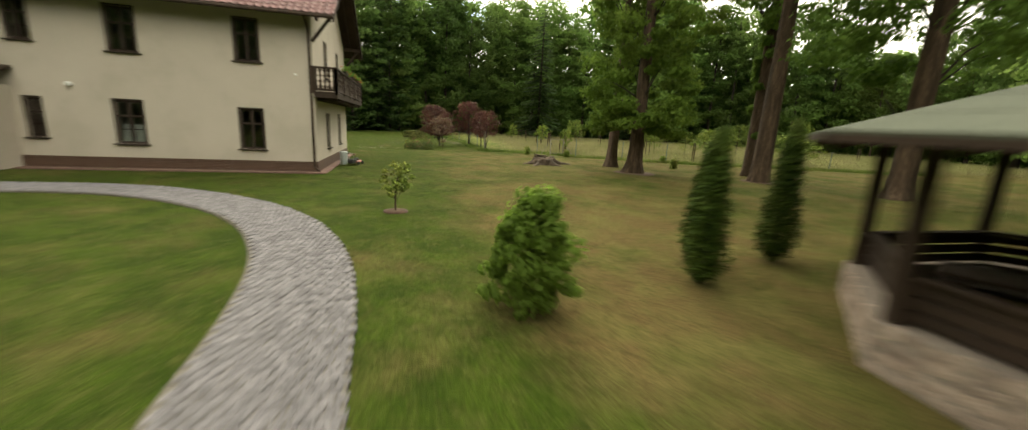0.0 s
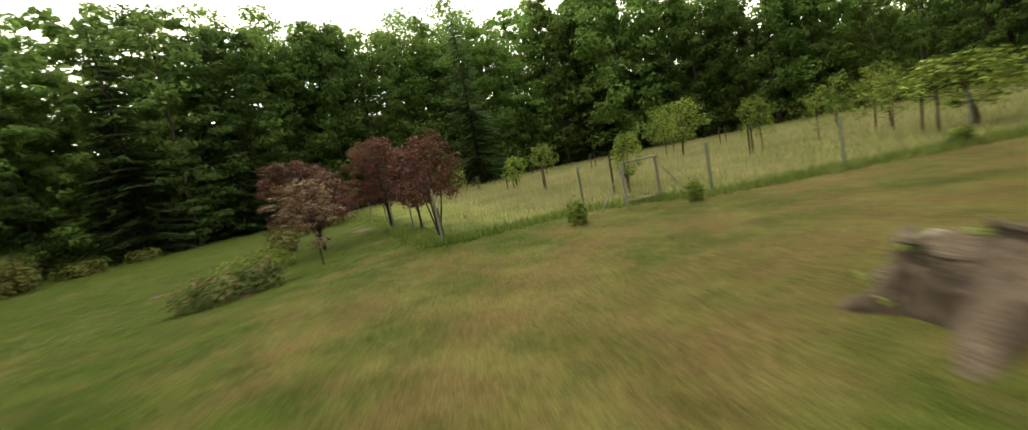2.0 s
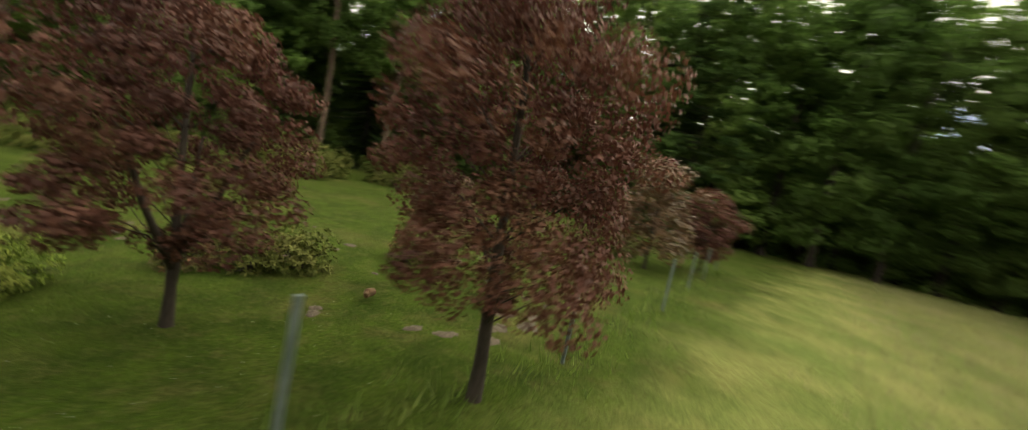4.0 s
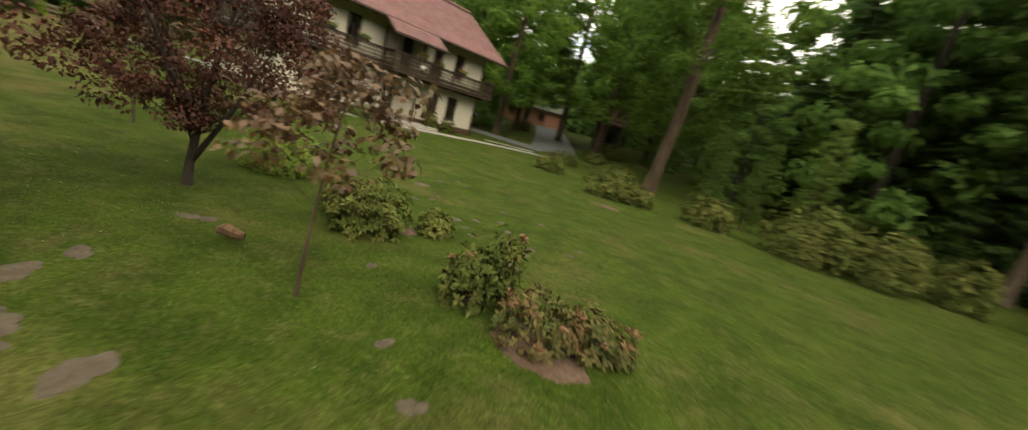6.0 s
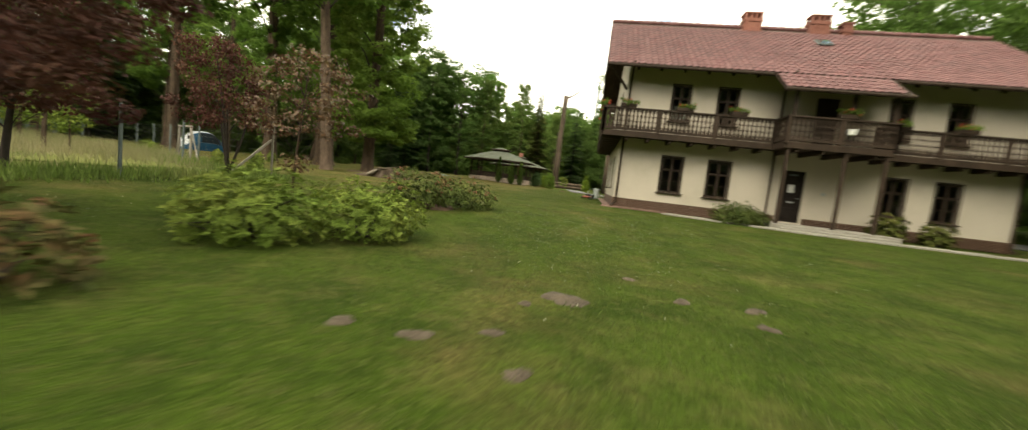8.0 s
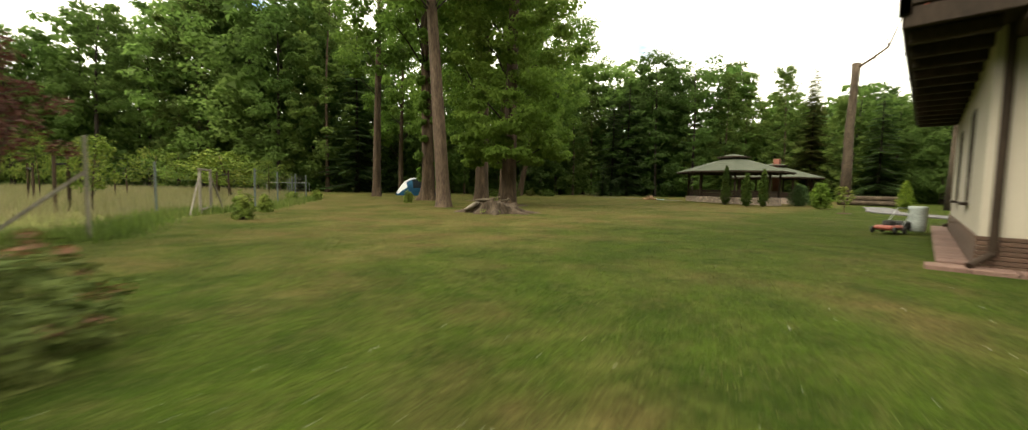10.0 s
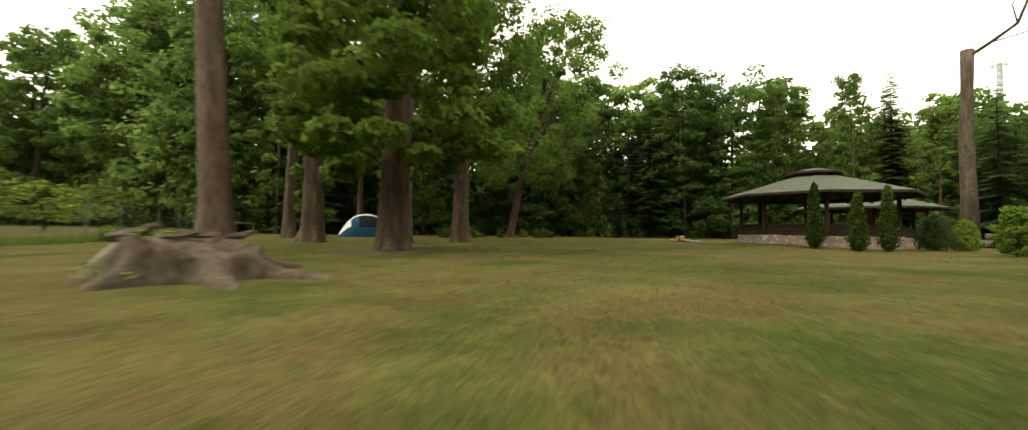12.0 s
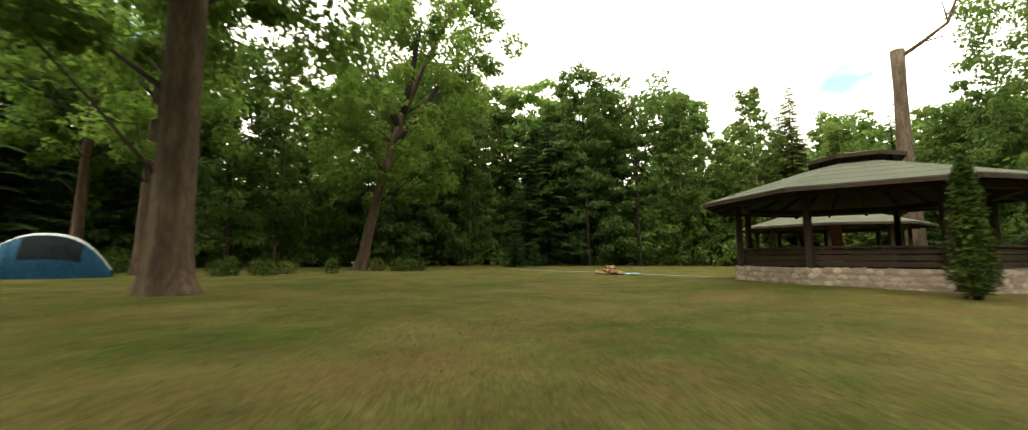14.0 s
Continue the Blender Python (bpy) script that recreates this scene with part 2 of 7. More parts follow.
M_RED = mat("purple_plum_leaf", [(0.05, 0.019, 0.015), (0.086, 0.033, 0.024), (0.132, 0.063, 0.039)], scale=0.8, rnd=0.12, rough=0.6, spec=0.15, trans=0.25, isl=0.25, fine=0.1)
M_BRONZE = mat("bronze_maple_leaf", [(0.08, 0.042, 0.022), (0.12, 0.065, 0.032), (0.09, 0.08, 0.03)], scale=1.5, rough=0.5, trans=0.25, isl=0.4, fine=0.1)
M_RHODO = mat("rhododendron_leaf", [(0.052, 0.068, 0.015), (0.098, 0.11, 0.028), (0.155, 0.147, 0.047)], scale=1.6, rnd=0.15, rough=0.65, trans=0.2, isl=0.32, fine=0.1, spec=0.08)
M_RHODO_DARK = mat("dark_rhododendron_leaf", [(0.042, 0.066, 0.015), (0.08, 0.106, 0.027), (0.13, 0.145, 0.042)], scale=1.6, rnd=0.15, rough=0.6, trans=0.18, isl=0.35, fine=0.1, spec=0.1)
M_RHODO_RED = mat("rhododendron_faded_bloom", [(0.19, 0.075, 0.045), (0.27, 0.125, 0.075)], scale=2, rough=0.6, trans=0.2, isl=0.35)
M_RHODO_WILT = mat("wilted_rhododendron_leaf", [(0.05, 0.066, 0.018), (0.09, 0.078, 0.028), (0.125, 0.064, 0.032)], scale=2.5, rough=0.65, spec=0.1, trans=0.15, isl=0.4, fine=0.1)
M_AZALEA = mat("azalea_leaf", [(0.085, 0.138, 0.022), (0.145, 0.2, 0.038), (0.215, 0.238, 0.056)], scale=1.2, rnd=0.12, rough=0.65, spec=0.08, trans=0.2, isl=0.35, fine=0.1)
M_THUJA = mat("thuja_scale", [(0.022, 0.042, 0.007), (0.04, 0.068, 0.011), (0.063, 0.085, 0.016)], scale=2.5, rnd=0.15, rough=0.8, spec=0.1, trans=0.15, isl=0.35)
M_GOLD = mat("golden_thuja_scale", [(0.1, 0.16, 0.02), (0.17, 0.23, 0.03)], scale=2.5, rough=0.8, spec=0.1, trans=0.2, isl=0.3)
M_GLASS = glass_mat("window_glass")
M_WIRE = mat("dull_fence_wire", [(0.07, 0.075, 0.07), (0.12, 0.125, 0.12)], scale=5, rough=0.7, metal=0.3)
M_METAL = mat("galvanised_metal", [(0.3, 0.32, 0.32), (0.42, 0.44, 0.44)], scale=5, rough=0.5, metal=0.6, fine=0.15)
M_POST = mat("blue_grey_post_paint", [(0.078, 0.102, 0.102), (0.120, 0.144, 0.141)], scale=5, rough=0.6, fine=0.2)
M_WEATHERED = mat("weathered_fence_wood", [(0.170, 0.149, 0.123), (0.281, 0.255, 0.221)], scale=4, rough=0.9, bump=0.5, bscale=40, stretch=(1, 1, 0.25), rnd=0.2)
M_TENT_BLUE = mat("blue_tent_fabric", [(0.009, 0.045, 0.090), (0.014, 0.061, 0.115)], scale=2, rough=0.8, spec=0.1, bump=0.2, bscale=12)
M_TENT_GREY = mat("pale_grey_tent_fabric", [(0.4, 0.42, 0.45), (0.5, 0.52, 0.54)], scale=2, rough=0.6, bump=0.2, bscale=12)
M_TENT_NET = mat("dark_tent_mesh", [(0.007, 0.011, 0.013), (0.015, 0.019, 0.023)], scale=3, rough=0.9, spec=0.05)
M_WHITE = mat("white_plastic", [(0.7, 0.7, 0.67), (0.8, 0.8, 0.78)], scale=5, rough=0.5)
M_GREYBOX = mat("grey_plastic", [(0.33, 0.37, 0.36), (0.42, 0.46, 0.45)], scale=3, rough=0.5)
M_REDPAINT = mat("red_enamel", [(0.24, 0.06, 0.045), (0.32, 0.09, 0.065)], scale=4, rough=0.35)
M_RUBBER = mat("black_rubber", [(0.02, 0.02, 0.02), (0.035, 0.035, 0.033)], scale=10, rough=0.8)
M_FLOWER = mat("red_geranium_petal", [(0.5, 0.05, 0.03), (0.65, 0.12, 0.08)], scale=10, rough=0.6, trans=0.2, isl=0.3)
M_CLOVER = mat("white_clover_head", [(0.350, 0.350, 0.280), (0.455, 0.448, 0.385)], scale=10, rough=0.8, isl=0.2)
M_ASPHALT = mat("grey_asphalt", [(0.075, 0.075, 0.078), (0.11, 0.11, 0.112)], scale=2, rough=0.9, bump=0.3, bscale=80)
M_INNER = mat("room_plaster", [(0.3, 0.28, 0.24), (0.38, 0.35, 0.3)], scale=2, rough=0.9)
M_CURTAIN = mat("white_curtain", [(0.6, 0.6, 0.58), (0.7, 0.7, 0.68)], scale=6, rough=0.9, trans=0.3)
M_CAR = mat("silver_blue_car_paint", [(0.16, 0.19, 0.24), (0.2, 0.23, 0.29)], scale=3, rough=0.25, metal=0.5, fine=0.03)
M_TERRACE = mat("red_brown_paver", [(0.131, 0.076, 0.063), (0.184, 0.113, 0.092)], scale=8, rough=0.9, bump=0.3, bscale=50, rnd=0.15)
M_GRIT = mat("bark_mulch", [(0.055, 0.031, 0.02), (0.1, 0.06, 0.04)], scale=9, rough=0.95, bump=1.0, bscale=40)


# ---- mesh tools ----
class Shape:
    """Collects vertices and faces, and becomes one mesh."""

    def __init__(self):
        self.v, self.f = [], []

    def add(self, verts, faces):
        k = len(self.v)
        self.v.extend([tuple(p) for p in verts])
        self.f.extend([tuple(i + k for i in q) for q in faces])
        return self

    def box(self, a, b, c=0.0, m=None):
        """A box from corner a to corner b, its edges cut by c."""
        lo, hi = [min(p, q) for p, q in zip(a, b)], [max(p, q) for p, q in zip(a, b)]
        if c <= 0:
            vs = [(x, y, z) for x in (lo[0], hi[0]) for y in (lo[1], hi[1]) for z in (lo[2], hi[2])]
            fs = [(0, 1, 3, 2), (4, 6, 7, 5), (0, 4, 5, 1), (2, 3, 7, 6), (0, 2, 6, 4), (1, 5, 7, 3)]
        else:
            vs, idx = [], {}
            for i in (0, 1):
                for j in (0, 1):
                    for k in (0, 1):
                        p = [(lo, hi)[s][d] for d, s in enumerate((i, j, k))]
                        s = [1 - 2 * i, 1 - 2 * j, 1 - 2 * k]
                        for d in range(3):
                            q = [p[e] + (0 if e == d else s[e] * c) for e in range(3)]
                            idx[i, j, k, d] = len(vs)
                            vs.append(q)
            fs = []
            for d in range(3):
                e, g = (d + 1) % 3, (d + 2) % 3
                for s in (0, 1):
                    ring = []
                    for u, w in ((0, 0), (1, 0), (1, 1), (0, 1)):
                        key = [0, 0, 0]
                        key[d], key[e], key[g] = s, u, w
                        ring.append(idx[(*key, d)])
                    fs.append(tuple(ring) if s else tuple(reversed(ring)))
                for u in (0, 1):
                    for w in (0, 1):
                        k0, k1 = [0, 0, 0], [0, 0, 0]
                        k0[d], k1[d] = 0, 1
                        k0[e] = k1[e] = u
                        k0[g] = k1[g] = w
                        q = (idx[(*k0, e)], idx[(*k1, e)], idx[(*k1, g)], idx[(*k0, g)])
                        fs.append(q if (u + w) % 2 else tuple(reversed(q)))
            for i in (0, 1):
                for j in (0, 1):
                    for k in (0, 1):
                        t = (idx[i, j, k, 0], idx[i, j, k, 1], idx[i, j, k, 2])
                        fs.append(t if (i + j + k) % 2 else tuple(reversed(t)))
        if m is not None:
            vs = [m @ Vector(p) for p in vs]
        return self.add(vs, fs)

    def beam(self, p, q, w, h, c=0.0):
        """A straight timber from p to q, w wide and h high."""
        p, q = Vector(p), Vector(q)
        d = q - p
        up = Vector((0, 0, 1)) if abs(d.normalized().z) < 0.95 else Vector((1, 0, 0))
        x = d.normalized()
        y = up.cross(x).normalized()
        z = x.cross(y)
        m = Matrix(((x.x, y.x, z.x, p.x), (x.y, y.y, z.y, p.y), (x.z, y.z, z.z, p.z), (0, 0, 0, 1)))
        return self.box((0, -w / 2, -h / 2), (d.length, w / 2, h / 2), c, m)

    def tube(self, pts, radii, n=8, cap=True, wob=0.0, rng=None):
        pts = [Vector(p) for p in pts]
        k0 = len(self.v)
        side = Vector((1, 0, 0))
        for i, p in enumerate(pts):
            d = (pts[min(i + 1, len(pts) - 1)] - pts[max(i - 1, 0)]).normalized()
            side = (side - d * side.dot(d))
            side = side.normalized() if side.length > 1e-4 else d.orthogonal().normalized()
            other = d.cross(side)
            for j in range(n):
                a = 2 * math.pi * j / n
                r = radii[i] * (1 + (wob * rng.uniform(-1, 1) if rng else 0))
                self.v.append(tuple(p + (side * math.cos(a) + other * math.sin(a)) * r))
        for i in range(len(pts) - 1):
            for j in range(n):
                a, b = k0 + i * n + j, k0 + i * n + (j + 1) % n
                self.f.append((a, b, b + n, a + n))
        if cap:
            self.f.append(tuple(k0 + j for j in reversed(range(n))))
            self.f.append(tuple(k0 + (len(pts) - 1) * n + j for j in range(n)))
        return self

    def lathe(self, profile, n=12, at=(0, 0, 0), m=None):
        """A turned form: profile of (radius, height)."""
        k0 = len(self.v)
        for r, z in profile:
            for j in range(n):
                a = 2 * math.pi * j / n
                p = Vector((at[0] + r * math.cos(a), at[1] + r * math.sin(a), at[2] + z))
                self.v.append(tuple(m @ p if m is not None else p))
        for i in range(len(profile) - 1):
            for j in range(n):
                a, b = k0 + i * n + j, k0 + i * n + (j + 1) % n
                self.f.append((a, b, b + n, a + n))
        self.f.append(tuple(k0 + j for j in reversed(range(n))))
        self.f.append(tuple(k0 + (len(profile) - 1) * n + j for j in range(n)))
        return self

    def prism(self, outline, lift):
        """An outline of points, swept by the vector lift."""
        n, lift = len(outline), Vector(lift)
        lo = [Vector(p) for p in outline]
        vs = lo + [p + lift for p in lo]
        return self.add(vs, [tuple(reversed(range(n))), tuple(range(n, 2 * n))] + [(i, (i + 1) % n, n + (i + 1) % n, n + i) for i in range(n)])

    def mesh(self, name, material, smooth=False):
        me = bpy.data.meshes.new(name)
        me.from_pydata(self.v, [], self.f)
        if smooth:
            me.polygons.foreach_set("use_smooth", [True] * len(me.polygons))
        me.materials.append(material)
        me.update()
        return me


def part(name, shape, material, parent=None, label="", smooth=False, at=None):
    """One mesh object, under its thing or part. The shape is in the world's metres unless a pose is given."""
    me = shape if isinstance(shape, bpy.types.Mesh) else shape.mesh(name, material, smooth)
    ob = new(name, me)
    if parent is not None:
        ob.parent = parent
    if at is not None:
        ob.matrix_basis = at
    return tagged(ob, label)


def thing(name, label, category, group="", kind="", at=None):
    ob = new(name)
    ob.empty_display_size = 0.2
    if at is not None:
        ob.matrix_basis = at
    return tagged(ob, label, category, group, kind)


def leaf_mesh(name, material, centres, radii, per, size, rng, flat=0.75, wide=0.6, up=0.5, shell=0.55, droop=0.15, out=0.7, corners=4, loose=0.36):
    """Many single leaves, scattered in clumps."""
    c = np.repeat(np.asarray(centres, float), per, axis=0)
    r = np.repeat(np.asarray(radii, float), per)
    k = len(c)
    d = rng.normal(size=(k, 3))
    d /= np.linalg.norm(d, axis=1)[:, None]
    p = c + d * (r * (shell + (1 - shell) * rng.random(k)))[:, None] * np.array([1, 1, flat])
    nrm = d * out + rng.normal(size=(k, 3)) * loose + np.array([0, 0, up])
    nrm /= np.linalg.norm(nrm, axis=1)[:, None]
    t = np.cross(nrm, rng.normal(size=(k, 3)))
    t /= np.linalg.norm(t, axis=1)[:, None] + 1e-9
    b = np.cross(nrm, t)
    s = (size * (0.65 + 0.7 * rng.random(k)))[:, None]
    fall = np.array([0, 0, -1.0]) * s * droop
    if corners == 3:
        v = np.stack([p - t * s * 0.4 - b * s * 0.5 * wide, p - t * s * 0.2 + b * s * 0.5 * wide, p + t * s * 0.6 + fall], axis=1).reshape(-1, 3)
        return quads(name, v, material, 3)
    v = np.stack([p - t * s * 0.5, p + b * s * 0.5 * wide + nrm * s * 0.08, p + t * s * 0.5 + fall, p - b * s * 0.5 * wide + nrm * s * 0.08], axis=1).reshape(-1, 3)
    return quads(name, v, material)


def rosette_mesh(name, material, centres, axes, leaf, wide, count, rng, open_angle=0.45):
    """Whorls of leaves, as on rhododendrons: each whorl spreads round its twig's direction."""
    c, ax = np.asarray(centres, float), np.asarray(axes, float)
    ax = ax / np.linalg.norm(ax, axis=1)[:, None]
    k = len(c)
    c, ax = np.repeat(c, count, axis=0), np.repeat(ax, count, axis=0)
    ref = np.repeat(rng.normal(size=(k, 3)), count, axis=0)
    u = np.cross(ax, ref)
    u /= np.linalg.norm(u, axis=1)[:, None] + 1e-9
    w = np.cross(ax, u)
    a = np.tile(np.arange(count) * 2.399, k) + rng.normal(size=k * count) * 0.2
    rad = u * np.cos(a)[:, None] + w * np.sin(a)[:, None]
    lift = (open_angle + rng.normal(size=k * count) * 0.28)[:, None]
    d = rad * np.cos(lift) + ax * np.sin(lift)
    side = np.cross(d, ax)
    side /= np.linalg.norm(side, axis=1)[:, None] + 1e-9
    s = (leaf * (0.6 + 0.6 * rng.random(k * count)))[:, None]
    mid, tip = c + d * s * 0.55 + ax * s * 0.05, c + d * s - ax * s * 0.12
    v = np.stack([c, mid + side * s * wide * 0.5, tip, mid - side * s * wide * 0.5], axis=1).reshape(-1, 3)
    return quads(name, v, material)


def quads(name, v, material, corners=4):
    k = len(v) // corners
    me = bpy.data.meshes.new(name)
    me.vertices.add(len(v))
    me.vertices.foreach_set("co", v.astype(np.float32).ravel())
    me.loops.add(k * corners)
    me.loops.foreach_set("vertex_index", np.arange(k * corners, dtype=np.int32))
    me.polygons.add(k)
    me.polygons.foreach_set("loop_start", np.arange(0, k * corners, corners, dtype=np.int32))
    me.materials.append(material)
    me.update(calc_edges=True)
    return me


# ---- ground ----
def land(x, y):
    """Height of the lawn: faint unevenness, level round the house, and a shallow hollow east of it."""
    h = 0.05 * noise.noise((x * 0.09, y * 0.09, 0.3)) + 0.025 * noise.noise((x * 0.31, y * 0.31, 4.0))
    near_house = max(0.0, 1 - max(abs(x + 4.4) - 5.5, abs(y - 7.4) - 8.5, 0) / 3)
    hollow = 0.3 * math.exp(-((x - 13.2) ** 2 / 19 + (y + 2.6) ** 2 / 30))
    rise = 0.083 * min(32.0, max(0.0, y - 19)) * max(0.0, min(1.0, (x + 26) / 8, (34 - x) / 10)) if y > 19 else 0.0
    mound = 0.15 * math.exp(-(math.hypot(x + 25.85, y + 10.9) / 4.6) ** 4) * max(0.2, min(1.9, 1 - 0.24 * (y + 10.9) + 0.13 * (x + 25.85)))
    return mound + rise + h * (1 - near_house) * (1 if max(abs(x), abs(y)) < 100 else 0) - 0.02 - hollow


GRID = np.array([[land(x, y) for x in np.linspace(-80, 80, 81)] for y in np.linspace(-90, 90, 91)])


def lay(x, y):
    """Height of the ground sheet under points, as it lies between its corners."""
    u, v = np.clip((np.asarray(x, float) + 80) / 2, 0, 79.99), np.clip((np.asarray(y, float) + 90) / 2, 0, 89.99)
    i, j = u.astype(int), v.astype(int)
    fu, fv = u - i, v - j
    return (GRID[j, i] * (1 - fu) + GRID[j, i + 1] * fu) * (1 - fv) + (GRID[j + 1, i] * (1 - fu) + GRID[j + 1, i + 1] * fu) * fv


def ground_sheet():
    """One sheet out to the horizon, finer where the camera flies."""
    xs = sorted(set([-900, -400, -200, -120] + list(np.linspace(-80, 80, 81)) + [120, 200, 400, 900]))
    ys = sorted(set([-900, -400, -200, -120] + list(np.linspace(-90, 90, 91)) + [120, 200, 400, 900]))
    vs = [(x, y, land(x, y)) for y in ys for x in xs]
    w = len(xs)
    fs = [(j * w + i, j * w + i + 1, (j + 1) * w + i + 1, (j + 1) * w + i) for j in range(len(ys) - 1) for i in range(w - 1)]
    s = Shape().add(vs, fs)
    return tagged(part("ground", s, M_LAWN, smooth=True), "mown park lawn, green with dry straw-coloured patches", "ground", kind="structure")


ground_sheet()


def strip(points, width):
    """Left and right edge points of a strip along a line of points."""
    pts = [Vector((*p, 0)) for p in points]
    left, right = [], []
    for i, p in enumerate(pts):
        d = (pts[min(i + 1, len(pts) - 1)] - pts[max(i - 1, 0)]).normalized()
        s = Vector((-d.y, d.x, 0)) * width / 2
        left.append(p + s)
        right.append(p - s)
    return left, right


def along(points, step):
    """Evenly spaced points on a smooth line through the given ones."""
    pts = [Vector((*p, 0)) for p in points]
    fine = []
    for i in range(len(pts) - 1):
        a, b, c, d = pts[max(i - 1, 0)], pts[i], pts[i + 1], pts[min(i + 2, len(pts) - 1)]
        for k in range(24):
            t = k / 24
            fine.append(0.5 * ((2 * b) + (c - a) * t + (2 * a - 5 * b + 4 * c - d) * t * t + (3 * b - a - 3 * c + d) * t ** 3))
    fine.append(pts[-1])
    out, left = [fine[0]], step
    for p, q in zip(fine, fine[1:]):
        seg = (q - p).length
        while seg >= left:
            p = p + (q - p).normalized() * left
            out.append(p)
            seg -= left
            left = step
        left -= seg
    return [(p.x, p.y) for p in out]


def flat_strip(name, points, width, z, material, label, category, thick=0.05):
    left, right = strip(points, width)
    s = Shape()
    n = len(left)
    hz = [float(lay(p.x, p.y)) + 0.02 + z for p in left + right]
    s.add([(p.x, p.y, h) for p, h in zip(left + right, hz)] + [(p.x, p.y, h - thick) for p, h in zip(left + right, hz)],
          [(i, n + i, n + i + 1, i + 1) for i in range(n - 1)] + [(i, i + 1, 2 * n + i + 1, 2 * n + i) for i in range(n - 1)]
          + [(n + i + 1, n + i, 3 * n + i, 3 * n + i + 1) for i in range(n - 1)])
    return tagged(part(name, s, material), label, category, kind="structure")


# ---- house ----
HX, HL, EAVE_X, EAVE_Z, PITCH = -9.0, 14.75, 0.85, 5.92, 0.665
RIDGE_X = HX / 2
RIDGE_Z = EAVE_Z + PITCH * (EAVE_X - RIDGE_X)
WALL_T = 0.36
house = thing("house", "cream plastered two-storey house with red tiled roof and dark wooden balcony", "house")


def wall_shape(axis, outer, inner, u0, u1, z0, z1, holes):
    """A wall with real openings through it, as one closed skin."""
    us = sorted({u0, u1, *[h[0] for h in holes], *[h[1] for h in holes]})
    zs = sorted({z0, z1, *[h[2] for h in holes], *[h[3] for h in holes]})
    n, m = len(us), len(zs)
    def solid(i, k):
        if not (0 <= i < n - 1 and 0 <= k < m - 1):
            return False
        a, c = (us[i] + us[i + 1]) / 2, (zs[k] + zs[k + 1]) / 2
        return not any(h[0] < a < h[1] and h[2] < c < h[3] for h in holes)
    def at(side, i, k):
        return side * n * m + i * m + k
    vs = [((w, u, z) if axis == "x" else (u, w, z)) for w in (outer, inner) for u in us for z in zs]
    fs = []
    for i in range(n - 1):
        for k in range(m - 1):
            if not solid(i, k):
                continue
            for side in (0, 1):
                fs.append((at(side, i, k), at(side, i + 1, k), at(side, i + 1, k + 1), at(side, i, k + 1)))
            for di, dk, p, q in ((-1, 0, (i, k), (i, k + 1)), (1, 0, (i + 1, k), (i + 1, k + 1)), (0, -1, (i, k), (i + 1, k)), (0, 1, (i, k + 1), (i + 1, k + 1))):
                if not solid(i + di, k + dk):
                    fs.append((at(0, *p), at(0, *q), at(1, *q), at(1, *p)))
    used = sorted({v for f in fs for v in f})
    order = {v: r for r, v in enumerate(used)}
    return Shape().add([vs[v] for v in used], [tuple(order[v] for v in f) for f in fs])


WALL_TOP = 6.28
front_holes = [(1.83, 2.68, 0.86, 2.37), (3.7, 4.56, 0.86, 2.37), (10.12, 10.98, 0.86, 2.37), (11.96, 12.8, 0.86, 2.37), (6.55, 7.4, 0.22, 2.3),
               (1.88, 2.58, 3.85, 5.35), (3.68, 4.44, 3.85, 5.35), (7.35, 8.2, 3.1, 5.25), (9.95, 10.65, 3.85, 5.35), (11.9, 12.62, 3.85, 5.35)]
back_holes = [(1.87, 2.66, 0.86, 2.37), (5.75, 6.6, 0.92, 2.45), (8.68, 9.12, 1.05, 2.4), (1.85, 2.62, 4.1, 5.6), (5.68, 6.5, 4.1, 5.6), (8.65, 9.25, 4.25, 5.6)]
end_holes = [(-6.55, -5.8, 0.82, 2.32), (-3.12, -2.42, 0.82, 2.32), (-6.5, -5.85, 3.9, 5.4), (-3.1, -2.45, 3.9, 5.4)]
part("wall", wall_shape("x", 0, -WALL_T, 0, HL, 0, WALL_TOP, front_holes), M_PLASTER, house, "cream plaster front wall")
part("wall", wall_shape("x", HX, HX + WALL_T, 0, HL, 0, WALL_TOP, back_holes), M_PLASTER, house, "cream plaster rear wall")
for y_out, y_in, holes in ((0, WALL_T, end_holes), (HL, HL - WALL_T, [])):
    s = wall_shape("y", y_out, y_in, HX + WALL_T, -WALL_T, 0, WALL_TOP, holes)
    s.prism([(HX + WALL_T, y_out, WALL_TOP), (-WALL_T, y_out, WALL_TOP), (RIDGE_X, y_out, RIDGE_Z - 0.24)], (0, y_in - y_out, 0))
    part("wall", s, M_PLASTER, house, "cream plaster gable wall")
inner = Shape().box((RIDGE_X - 0.1, WALL_T, 0.1), (RIDGE_X + 0.1, HL - WALL_T, 5.9))
inner.box((HX + WALL_T, WALL_T, 2.82), (RIDGE_X - 0.1, HL - WALL_T, 3.0)).box((RIDGE_X + 0.1, WALL_T, 2.82), (-WALL_T, HL - WALL_T, 3.0))
inner.box((HX + WALL_T, WALL_T, 5.9), (-WALL_T, HL - WALL_T, 6.1)).box((HX + WALL_T, WALL_T, 0.0), (-WALL_T, HL - WALL_T, 0.1))
part("partition", inner, M_INNER, house)

